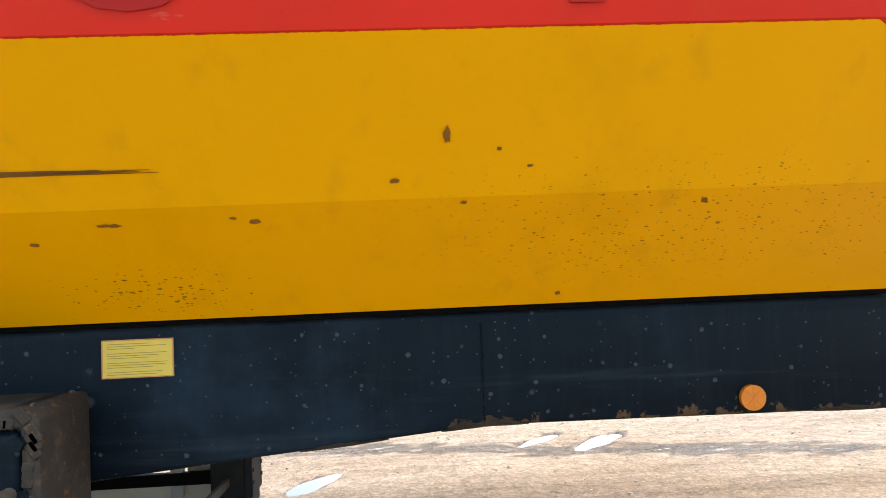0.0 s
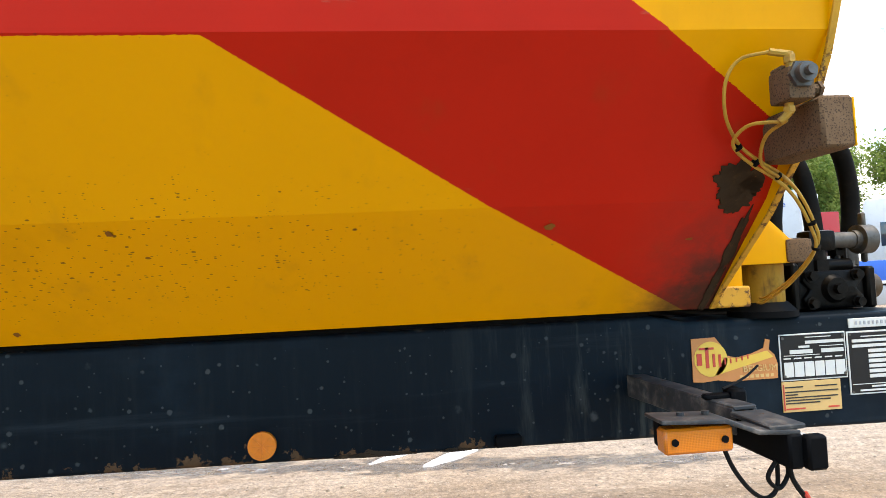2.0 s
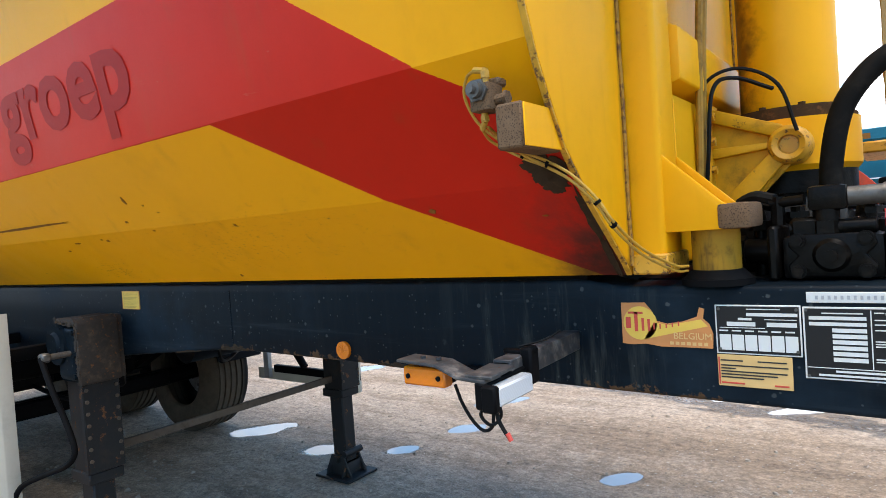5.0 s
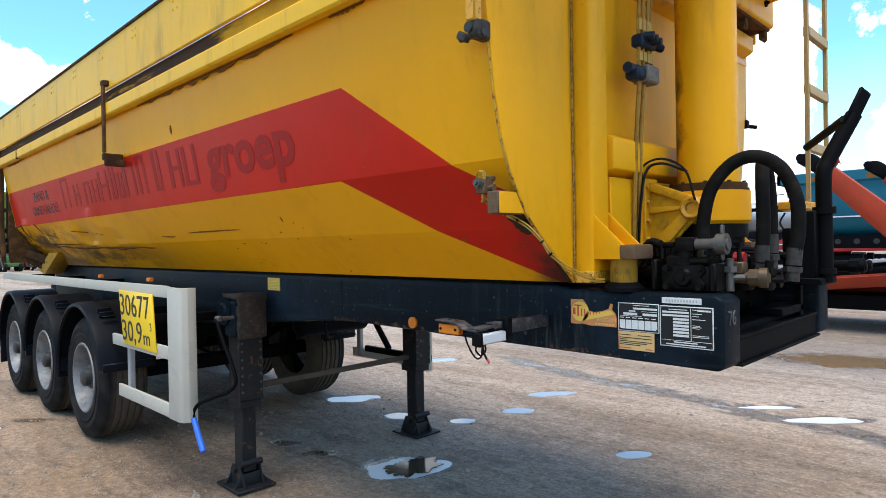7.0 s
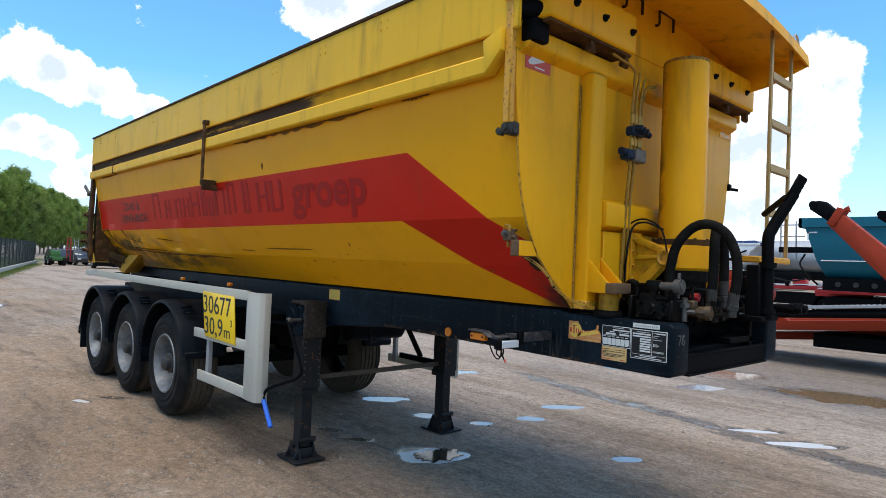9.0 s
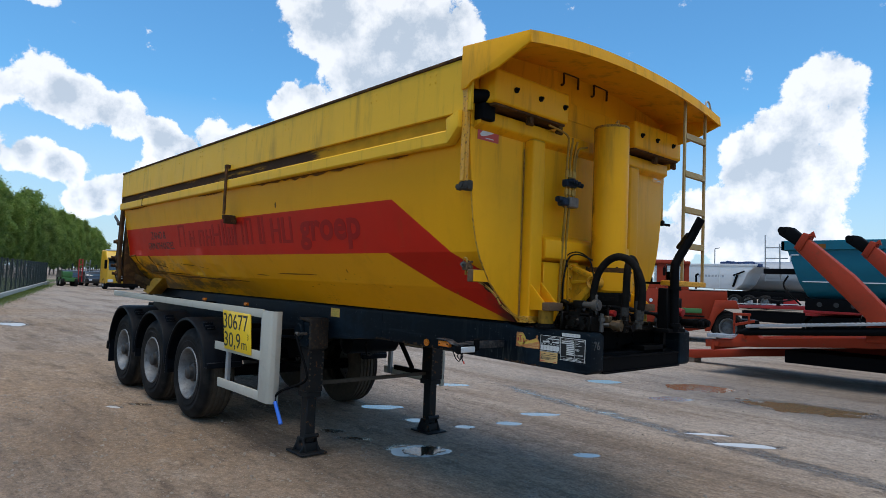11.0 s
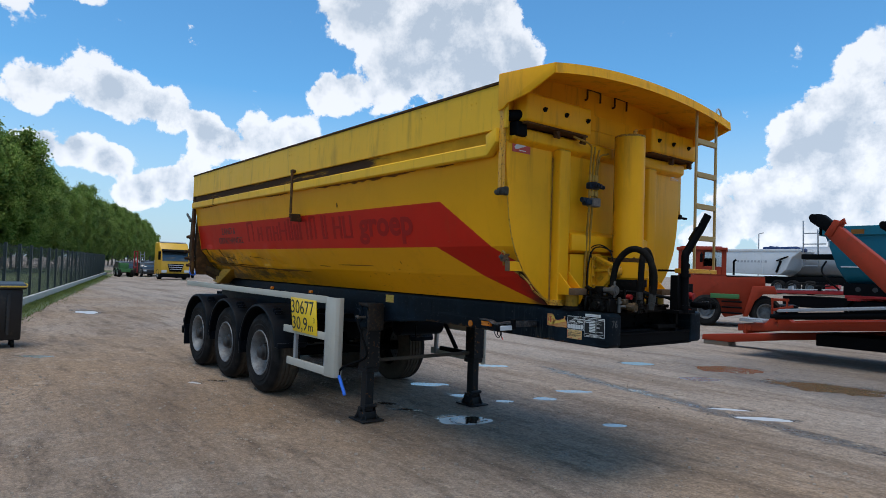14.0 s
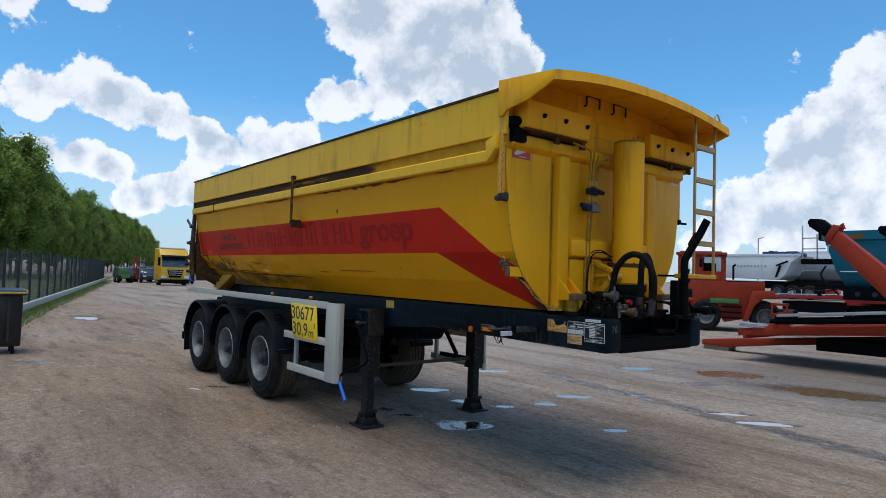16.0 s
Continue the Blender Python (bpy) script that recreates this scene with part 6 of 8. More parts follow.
rod(bm, (0.02, 0.46, 1.58), (0.06, 0.46, 1.57), 0.03, 12)
part("red_cap", bm, RED_P, stand)

# pipes and valves up the headboard
pipes = None
for y, top, yt in ((-0.325, 0, 0), (-0.285, 0, 0), (-0.335, 2.86, -0.58), (-0.30, 2.82, -0.30), (-0.255, 2.80, -0.24), (-0.235, 2.78, -0.12)):
    bm = bmesh.new()
    if not top:
        tube(bm, [(-0.50, y, 1.52), (-0.49, y, 1.7), (-0.475, y, 2.05), (-0.455, y, 2.32)], 0.010, 8, 4)
    else:
        tube(bm, [(-0.45, y, 2.36), (-0.45, y, 2.60), (-0.44, y, top - 0.10), (-0.43, y + (yt - y) * 0.15, top - 0.03), (-0.43, yt, top)], 0.008, 8, 5)
    made = part("hydraulic_pipe", bm, PIPE, head, "grimy yellow painted hydraulic pipe")
    pipes = pipes or made
bm = bmesh.new()
obox(bm, pose(-0.45, -0.275, 2.345), 0.08, 0.10, 0.075, 0.008)
part("control_valve", bm, CASTING, pipes, "grey control valve")
bm = bmesh.new()
obox(bm, pose(-0.46, -0.35, 2.345), 0.07, 0.07, 0.06, 0.012)
rod(bm, (-0.46, -0.42, 2.36), (-0.46, -0.33, 2.36), 0.022, 10)
obox(bm, pose(-0.45, -0.29, 2.485), 0.06, 0.13, 0.055, 0.01)
for k in range(3):
    rod(bm, (-0.425, -0.335 + 0.035 * k, 2.50 - 0.006 * k), (-0.385, -0.325 + 0.035 * k, 2.496 - 0.006 * k), 0.016, 12)
    rod(bm, (-0.45, -0.235, 2.492), (-0.43, -0.165, 2.482), 0.018, 12)
part("valve_block", bm, VALVE_B, pipes, "blue-black valve block", kind="stuff")
bm = bmesh.new()
for y in (-0.33, -0.295, -0.26, -0.24):
    rod(bm, (-0.45, y, 2.40), (-0.45, y, 2.44), 0.016, 6)
    rod(bm, (-0.45, y, 2.53), (-0.45, y, 2.58), 0.015, 6)
part("union_nut", bm, AIRLINE, pipes, kind="stuff")
# maker's red stickers on the headboard
for y, z, ink in ((-1.150, 2.765, STICK_R), (1.075, 2.79, STICK_F)):
    bm = bmesh.new()
    box(bm, -0.566, -0.563, y, y + 0.20, z - 0.088, z, 0)
    sk = part("red_sticker", bm, ink, head, "faded red maker's sticker" if ink is STICK_R else "bleached pale maker's sticker")
    bm = bmesh.new()
    prism(bm, [(y + 0.02, z - 0.05), (y + 0.05, z - 0.02), (y + 0.14, z - 0.015), (y + 0.15, z - 0.03), (y + 0.06, z - 0.062), (y + 0.03, z - 0.065)], "x", -0.564, -0.562)
    box(bm, -0.564, -0.562, y + 0.075, y + 0.15, z - 0.075, z - 0.068, 0)
    part("sticker_mark", bm, PANEL_W, sk)

# ---- sensor valve, steel block and air lines on the body's corner ----
bm = bmesh.new()
box(bm, -0.633, -0.5775, -1.132, -0.98, 1.736, 1.818, 0.005)
blk = part("steel_block", bm, SPECKLED, body, "speckled rusty steel block")
bm = bmesh.new()
box(bm, -0.5775, -0.574, -1.129, -0.98, 1.739, 1.815, 0.001)
part("painted_end", bm, FRONT, blk, "yellow painted block end")
bm = bmesh.new()
obox(bm, pose(-0.662, -1.108, 1.838), 0.044, 0.052, 0.052, 0.007, 2)
obox(bm, pose(-0.655, -1.085, 1.868), 0.034, 0.03, 0.016, 0.004)
rod(bm, (-0.640, -1.108, 1.832), (-0.618, -1.108, 1.832), 0.010, 8)
rod(bm, (-0.622, -1.108, 1.832), (-0.616, -1.108, 1.832), 0.014, 6)
vb = part("sensor_valve", bm, SPECKLED, body, "grimy steel sensor valve")
bm = bmesh.new()
rod(bm, (-0.664, -1.134, 1.849), (-0.664, -1.140, 1.849), 0.022, 6)
rod(bm, (-0.664, -1.140, 1.849), (-0.664, -1.152, 1.849), 0.015, 16)
rod(bm, (-0.664, -1.152, 1.849), (-0.664, -1.162, 1.849), 0.008, 12)
part("valve_knob", bm, STEEL, vb, "bright steel valve knob")
bm = bmesh.new()
rod(bm, (-0.662, -1.108, 1.864), (-0.662, -1.108, 1.893), 0.0065, 8)
rod(bm, (-0.662, -1.108, 1.876), (-0.662, -1.108, 1.888), 0.009, 6)
rod(bm, (-0.662, -1.108, 1.890), (-0.690, -1.10, 1.897), 0.006, 8)
part("air_fitting", bm, AIRLINE, vb, "yellow air fitting")
bm = bmesh.new()
rod(bm, (-0.668, -1.108, 1.814), (-0.668, -1.108, 1.795), 0.0065, 8)
rod(bm, (-0.668, -1.108, 1.797), (-0.680, -1.10, 1.785), 0.006, 8)
rod(bm, (-0.668, -1.108, 1.806), (-0.668, -1.108, 1.798), 0.009, 6)
part("air_fitting", bm, AIRLINE, vb, "yellow air fitting")
LINE = [(-0.742, -1.060, 1.860), (-0.730, -1.035, 1.810), (-0.694, -1.008, 1.770), (-0.655, -0.995, 1.745), (-0.609, -0.985, 1.722), (-0.565, -0.970, 1.690), (-0.525, -0.950, 1.640), (-0.504, -0.930, 1.595), (-0.485, -0.830, 1.535), (-0.460, -0.700, 1.490), (-0.446, -0.650, 1.484)]
for line in ([(-0.690, -1.10, 1.897), (-0.725, -1.075, 1.893)] + LINE,
             [(-0.680, -1.10, 1.785), (-0.705, -1.06, 1.790), (-0.712, -1.025, 1.775)] + [(x - 0.003, y + 0.004, z - 0.011) for x, y, z in LINE[2:]],
             [(-0.668, -1.10, 1.787), (-0.672, -1.05, 1.772), (-0.650, -1.0, 1.738), (-0.612, -0.988, 1.714)]):
    bm = bmesh.new()
    tube(bm, line, 0.0031, 8, 8)
    part("air_line", bm, AIRLINE, vb, "grubby yellow air line")
for k in (2, 3, 4, 6, 7):
    p = Vector(LINE[k]) + Vector((-0.0015, 0.002, -0.0055))
    d = (Vector(LINE[k + 1]) - Vector(LINE[k - 1])).normalized() * 0.003
    bm = bmesh.new()
    rod(bm, p - d, p + d, 0.0080, 10)
    part("cable_tie", bm, BLACK, vb, "black cable tie")
# scorched bare patch, rusty chips and scrapes in the paint
def chip(name, x, z, w, h, seed, material, label, k=30, lean=0.0, rough=0.5):
    bm = bmesh.new()
    ring = []
    for i in range(k):
        a = 2 * math.pi * i / k
        r = 0.5 * (1 + rough * noise.noise((math.cos(a) * 1.7, math.sin(a) * 1.7, seed)) + 0.5 * rough * noise.noise((math.cos(a) * 5, math.sin(a) * 5, seed)) + 0.3 * rough * noise.noise((math.cos(a) * 14, math.sin(a) * 14, seed)))
        zz = z + r * h * math.sin(a) + lean * r * w * math.cos(a)
        xx = x + r * w * math.cos(a)
        ring.append(bm.verts.new((xx, side_y(zz) - dent_at(xx, zz) - 0.0035, zz)))
    mid = bm.verts.new((x, side_y(z) - dent_at(x, z) - 0.0035, z))
    low = [bm.verts.new(v.co + Vector((0, 0.005, 0))) for v in ring]
    for i in range(k):
        j = (i + 1) % k
        bm.faces.new((ring[i], ring[j], mid))
        bm.faces.new((ring[i], low[i], low[j], ring[j]))
    return part(name, bm, material, body, label)


for i, (x, z, w, h) in enumerate(((-2.28, 1.789, 0.018, 0.028), (-2.378, 1.718, 0.026, 0.010), (-2.186, 1.765, 0.011, 0.008), (-2.128, 1.736, 0.015, 0.006), (-2.249, 1.678, 0.016, 0.006), (-1.778, 1.667, 0.017, 0.009), (-2.647, 1.658, 0.030, 0.010),
                                 (-2.684, 1.665, 0.018, 0.006), (-2.914, 1.660, 0.052, 0.009), (-3.069, 1.631, 0.02, 0.008), (-2.032, 1.492, 0.016, 0.012), (-0.993, 1.651, 0.028, 0.013), (-0.70, 1.619, 0.02, 0.006), (-2.95, 1.748, 0.30, 0.005))):
    chip("rust_chip", x, z, 0.75 * w, 0.75 * h, 3.7 * i, CHIP, "brown rust chip")
chip("bare_patch", -0.650, 1.714, 0.088, 0.066, 9.1, CRUST, "scorched bare brown patch", 90, -0.1, 0.45)
for i, (x, z, w, h) in enumerate(((-0.640, 1.684, 0.06, 0.035), (-0.622, 1.705, 0.04, 0.05), (-0.600, 1.60, 0.02, 0.12), (-0.598, 1.52, 0.022, 0.09))):
    chip("bare_patch", x, z, w, h, 70 + 2.3 * i, CRUST, "scorched bare brown patch", 60, -0.1, 0.5)
# torn and creased sheet steel low on the tail half; the fifth line is a bulge's painted shadow
for i, (x, z, w, lean) in enumerate(((-5.35, 1.660, 1.9, -0.012), (-6.78, 1.706, 1.2, -0.022), (-3.21, 1.748, 0.72, 0.0), (-3.97, 1.728, 0.22, -0.03), (-5.73, 1.804, 0.7, -0.066), (-7.0, 1.80, 0.5, -0.1))):
    chip("dent_line", x, z, w, 0.010, 40 + i, CHIPPED, "dark line painted along a tear, crease or bulge", 60, lean)
for i, (x, z) in enumerate(((-7.30, 1.90), (-7.31, 1.82), (-7.31, 1.73), (-3.285, 2.41))):
    chip("dent_line", x, z, 0.05 if i < 3 else 0.03, 0.11 if i < 3 else 0.05, 55 + i, CHIPPED, "dark line painted along a tear, crease or bulge", 24)

# ---- side marker bracket ----
bm = bmesh.new()
bar(bm, (-0.748, -0.63, 1.322), (-0.722, -1.02, 1.326), 0.042, 0.008, 0.002)
bar(bm, (-0.766, -0.63, 1.300), (-0.741, -1.02, 1.304), 0.006, 0.044, 0.002)
bar(bm, (-0.730, -0.63, 1.300), (-0.704, -1.02, 1.304), 0.006, 0.044, 0.002)
bar(bm, (-0.722, -1.02, 1.318), (-0.716, -1.12, 1.316), 0.060, 0.008, 0.002)
brk = part("marker_bracket", bm, BRACKET, trailer, "bent scuffed steel marker bracket")
bm = bmesh.new()
prism(bm, [(-0.70, 1.312), (-0.765, 1.316), (-0.815, 1.336), (-0.915, 1.340), (-0.915, 1.334), (-0.815, 1.329), (-0.765, 1.309), (-0.70, 1.305)], "y", -1.125, -1.062, 0.0015)
for x in (-0.83, -0.87):
    disc(bm, (x, -1.09, 1.338), (0, 0, 1), 0.006, 0.005, 8)
part("bent_plate", bm, BRACKET, brk)
bm = bmesh.new()
box(bm, -0.908, -0.800, -1.115, -1.085, 1.286, 1.324, 0.004)
lamp = part("marker_lamp", bm, AMBER, brk, "amber side marker lamp")
bm = bmesh.new()
box(bm, -0.902, -0.806, -1.086, -1.060, 1.288, 1.333, 0.004)
part("lamp_base", bm, BLACK, lamp)
bm = bmesh.new()
for x in (-0.893, -0.815):
    rod(bm, (x, -1.1155, 1.305), (x, -1.118, 1.305), 0.0055, 10)
part("lamp_mark", bm, BLACK, lamp, kind="stuff")
bm = bmesh.new()
box(bm, -0.700, -0.672, -1.12, -0.985, 1.262, 1.300, 0.004)
cl = part("position_lamp", bm, CLEAR, brk, "clear white position lamp")
bm = bmesh.new()
box(bm, -0.722, -0.698, -1.128, -0.95, 1.255, 1.308, 0.004)
box(bm, -0.70, -0.668, -1.14, -1.12, 1.255, 1.306, 0.004)
part("lamp_holder", bm, BLACK, cl)
bm = bmesh.new()
box(bm, -0.712, -0.684, -0.968, -0.930, 1.268, 1.346, 0.005)
box(bm, -0.757, -0.684, -0.958, -0.940, 1.328, 1.338, 0.003)
part("rubber_clamp", bm, BLACK, brk, "black rubber clamp")
bm = bmesh.new()
tube(bm, [(-0.80, -1.08, 1.287), (-0.785, -1.08, 1.25), (-0.76, -1.08, 1.215), (-0.735, -1.08, 1.20), (-0.715, -1.08, 1.215), (-0.712, -1.08, 1.26)], 0.0035, 6)
part("loose_wire", bm, RUBBER, brk, "hanging black wire")
bm = bmesh.new()
tube(bm, [(-0.715, -1.09, 1.265), (-0.735, -1.09, 1.235), (-0.715, -1.085, 1.215), (-0.695, -1.08, 1.235), (-0.70, -1.08, 1.265)], 0.0035, 6)
part("loose_wire", bm, RUBBER, brk, "hanging black wire")
bm = bmesh.new()
tube(bm, [(-0.70, -1.09, 1.26), (-0.695, -1.09, 1.23), (-0.68, -1.09, 1.205), (-0.675, -1.09, 1.20)], 0.004, 6)
part("loose_wire", bm, RUBBER, brk, "hanging black wire")
bm = bmesh.new()
tube(bm, [(-0.72, -0.95, 1.345), (-0.69, -0.94, 1.352), (-0.66, -0.93, 1.362), (-0.635, -0.925, 1.378)], 0.0022, 5)
part("loose_wire", bm, RUBBER, brk, "hanging black wire")
bm = bmesh.new()
rod(bm, (-0.677, -1.09, 1.206), (-0.669, -1.09, 1.192), 0.005, 8)
part("wire_plug", bm, STICK_R, brk)
# a second small bracket stub with a cover on the beam
bm = bmesh.new()
box(bm, -1.08, -1.02, -0.655, -0.634, 1.19, 1.215, 0.004)
part("cable_clip", bm, BLACK, near_beam)

# ---- landing legs ----
LX = -3.20


def landing_leg(yc, near):
    bm = bmesh.new()
    s = -1 if near else 1
    box(bm, LX - 0.085, LX + 0.085, yc - 0.07, yc + 0.07, 0.55, 1.315, 0.012, 2)
    box(bm, LX + 0.07, LX + 0.105, yc - 0.085, yc + 0.085, 0.60, 1.325, 0.004)
    box(bm, LX - 0.095, LX + 0.095, yc - 0.08, yc + 0.08, 0.545, 0.60, 0.006)
    leg = part("landing_leg", bm, LEG, trailer, "dark scuffed landing leg with a hinged foot")
    bm = bmesh.new()
    box(bm, LX - 0.06, LX + 0.06, yc - 0.052, yc + 0.052, 0.10, 0.60, 0.008)
    part("inner_tube", bm, LEG, leg)
    bm = bmesh.new()
    box(bm, LX - 0.16, LX + 0.16, yc - 0.14, yc + 0.14, 0.0, 0.018, 0.004)
    for dy in (-0.075, 0.065):
        prism(bm, [(LX - 0.12, 0.018), (LX + 0.12, 0.018), (LX + 0.055, 0.15), (LX - 0.055, 0.15)], "y", yc + dy, yc + dy + 0.012, 0.002)
    for dx in (-0.075, 0.065):
        prism(bm, [(yc - 0.12, 0.018), (yc + 0.12, 0.018), (yc + 0.07, 0.10), (yc - 0.07, 0.10)], "x", LX + dx, LX + dx + 0.012, 0.002)
    rod(bm, (LX, yc - 0.10, 0.125), (LX, yc + 0.10, 0.125), 0.026, 14)
    rod(bm, (LX + 0.07, yc - 0.08, 0.165), (LX + 0.07, yc + 0.08, 0.165), 0.022, 12)
    part("foot", bm, LEG, leg, "muddy hinged foot plate")
    bm = bmesh.new()
    for z in [0.66 + 0.055 * k for k in range(13)]:
        for dy in (-0.068, 0.068):
            disc(bm, (LX + 0.105, yc + dy, z), (1, 0, 0), 0.009, 0.006, 8)
    part("leg_bolts", bm, SHAFT, leg, "pale drilled bolt row", kind="stuff")
    return leg


leg1 = landing_leg(-0.745, True)
leg2 = landing_leg(0.855, False)
bm = bmesh.new()
rod(bm, (LX - 0.07, -0.80, 1.20), (LX - 0.07, -0.858, 1.20), 0.105, 30, 0.095)
rod(bm, (LX - 0.07, -0.858, 1.20), (LX - 0.07, -0.872, 1.20), 0.06, 24, 0.05)
box(bm, LX - 0.09, LX + 0.10, -0.845, -0.805, 1.03, 1.285, 0.03, 3)
for dx, z in ((0.10, 1.26), (0.105, 1.16), (0.10, 1.06), (-0.02, 1.27)):
    disc(bm, (LX + dx, -0.845, z), (0, -1, 0), 0.014, 0.012, 6)
gear = part("gear_case", bm, CHASSIS, leg1, "rounded blue-black gear case")
bm = bmesh.new()
rod(bm, (LX + 0.09, -0.86, 1.17), (LX + 0.09, -0.95, 1.17), 0.014, 10)
obox(bm, pose(LX + 0.09, -0.965, 1.17), 0.05, 0.04, 0.04, 0.008)
part("crank_shaft", bm, STEEL, gear, "bright steel crank shaft")
bm = bmesh.new()
tube(bm, [(-3.11, -0.98, 1.17), (-3.02, -0.98, 1.04), (-2.945, -0.97, 0.92), (-2.89, -0.965, 0.82), (-2.89, -0.97, 0.765), (-2.95, -0.985, 0.72), (-3.09, -1.01, 0.67), (-3.24, -1.04, 0.61), (-3.305, -1.055, 0.55), (-3.30, -1.06, 0.49)], 0.0125, 10, 6)
crank = part("crank_handle", bm, BLACK, gear, "bent black crank handle")
bm = bmesh.new()
rod(bm, (-3.30, -1.06, 0.50), (-3.15, -1.066, 0.315), 0.019, 14)
part("crank_grip", bm, BLUE_GRIP, crank, "bright blue plastic grip")
bm = bmesh.new()
bar(bm, (-3.23, -0.68, 0.66), (-3.21, 0.79, 0.667), 0.022, 0.042, 0.004)
part("leg_shaft", bm, SHAFT, leg1, "flat dusty cross bar between the legs")


def leg_bracket(y0, y1):
    """Plate with a rust-eaten rim that carries the leg on the beam."""
    bm = bmesh.new()
    box(bm, LX - 0.10, LX + 0.12, y0, y1, 1.02, 1.32, 0.006)
    return part("leg_bracket", bm, LEG_RUST, trailer, "rust eaten leg bracket")


leg_bracket(-0.68, -0.63)
leg_bracket(mirror(-0.63), mirror(-0.69))
bm = bmesh.new()
prism(bm, [(LX - 0.10, 1.295), (LX - 0.10, 1.32), (LX + 0.11, 1.325), (LX + 0.138, 1.305), (LX + 0.14, 1.02), (LX + 0.105, 1.02), (LX + 0.10, 1.285)], "y", -0.845, -0.66, 0.008)
for k in range(26):
    u, v = (k * 0.618) % 1.0, (k * 0.37) % 1.0
    if k % 2:
        x, z = LX - 0.09 + 0.20 * u, 1.295 + 0.02 * v
    else:
        x, z = LX + 0.112 + 0.016 * v, 1.03 + 0.26 * u
    obox(bm, pose(x, -0.846, z, 0, 60 * v, 0), 0.018 + 0.02 * v, 0.005, 0.012 + 0.010 * u, 0.002)
part("leg_cap", bm, LEG_RUST, trailer, "rusty bracket at the head of the landing leg")

# ---- side guards ----
def side_guard(flip):
    f = mirror if flip else (lambda v: v)

    def bx(bm, x0, x1, y0, y1, z0, z1, bev=0.006):
        a, b = sorted((f(y0), f(y1)))
        return box(bm, x0, x1, a, b, z0, z1, bev, 2)
    bm = bmesh.new()
    prism(bm, [(-3.52, f(-1.135)), (-3.36, f(-1.135)), (-3.318, f(-1.12)), (-3.298, f(-1.085)), (-3.298, f(-1.03)), (-3.308, f(-1.03)), (-3.328, f(-1.085)), (-3.36, f(-1.105)), (-3.52, f(-1.11))], "z", 0.478, 1.372, 0.003)
    g = part("side_guard", bm, GUARD, trailer, "pale grey side guard frame")
    for x0, x1, z0, z1 in ((-8.78, -3.52, 1.300, 1.382), (-4.645, -3.52, 0.878, 0.965), (-4.52, -3.52, 0.482, 0.575)):
        bm = bmesh.new()
        bx(bm, x0, x1, -1.135, -1.11, z0, z1)
        part("guard_rail", bm, GUARD, g)
    for x in (-3.56, -4.36):
        bm = bmesh.new()
        bx(bm, x - 0.03, x + 0.03, -1.108, -1.07, 0.50, 1.37, 0.004)
        part("guard_bracket", bm, GREY_P, g, "grey drilled upright")
        bm = bmesh.new()
        bx(bm, x - 0.04, x + 0.04, -1.08, -0.62, 1.12, 1.18)
        part("guard_arm", bm, BLACK, g, "black guard arm")
    for x in (-5.9, -7.2, -8.5):
        bm = bmesh.new()
        bx(bm, x - 0.03, x + 0.03, -1.11, -0.62, 1.30, 1.35)
        part("guard_arm", bm, BLACK, g, "black guard arm")
    return g


guard = side_guard(False)
far_guard = side_guard(True)
bm = bmesh.new()
rod(bm, (-3.9, mirror(-1.09), 0.62), (-4.2, mirror(-1.09), 0.98), 0.03, 10)
box(bm, -4.25, -3.3, mirror(-1.06), mirror(-1.10), 0.56, 0.62, 0.005)
part("guard_brace", bm, BLACK, far_guard)
# big yellow number plate on the guard, slightly askew
pm = facing(-4.425, -1.152, 0.935, (1, 0.0, 0.008), (-0.12, 0.0, 1))
bm = bmesh.new()
prism(bm, [(-4.345, 0.915), (-3.70, 0.905), (-3.755, 1.315), (-4.435, 1.325)], "y", -1.150, -1.138, 0.003)
plate = part("volume_plate", bm, PLATE_Y, guard, "yellow plate with bold black number and volume")
letters("30677", 0.235, facing(-4.405, -1.1515, 1.135, (1, 0, 0), (-0.12, 0, 1)), INK, plate, "plate_lettering", "", 0.001, 0.60)
letters("30,9", 0.225, facing(-4.36, -1.1515, 0.945, (1, 0, 0), (-0.12, 0, 1)), INK, plate, "plate_lettering", "", 0.001, 0.40)
letters("m", 0.15, facing(-3.925, -1.1515, 0.945, (1, 0, 0), (-0.12, 0, 1)), INK, plate, "plate_lettering", "", 0.001, 0.12)
letters("3", 0.085, facing(-3.80, -1.1515, 1.05, (1, 0, 0), (-0.12, 0, 1)), INK, plate, "plate_lettering", "", 0.001)
for x in (-4.18, -5.35):
    bm = bmesh.new()
    box(bm, x - 0.03, x + 0.03, -1.02, -0.985, 1.385, 1.418, 0.005)
    part("marker_lamp", bm, AMBER, trailer, "small amber marker lamp")

# ---- axles and wheels ----
AXLES = (-5.255, -6.567, -7.875)
tyre_prof = [(0.285, 0.03), (0.30, 0.012), (0.345, 0.003), (0.36, 0.0), (0.368, -0.004), (0.378, -0.004), (0.384, 0.002), (0.42, 0.001), (0.426, -0.003), (0.444, -0.001), (0.450, 0.006), (0.495, 0.018), (0.522, 0.045)]
tread = []
for k, y in enumerate((0.06, 0.115, 0.17, 0.225, 0.28)):
    tread += [(0.528, y), (0.53, y + 0.035), (0.515, y + 0.039), (0.515, y + 0.050)]
tyre_prof += tread + [(0.53, 0.335), (0.522, 0.34), (0.495, 0.367), (0.44, 0.381), (0.36, 0.385), (0.30, 0.373), (0.285, 0.355)]
tb = lathe(bmesh.new(), tyre_prof, 64, False)
TYRE_ME = mesh_of(tb, "tyre", TYRE)
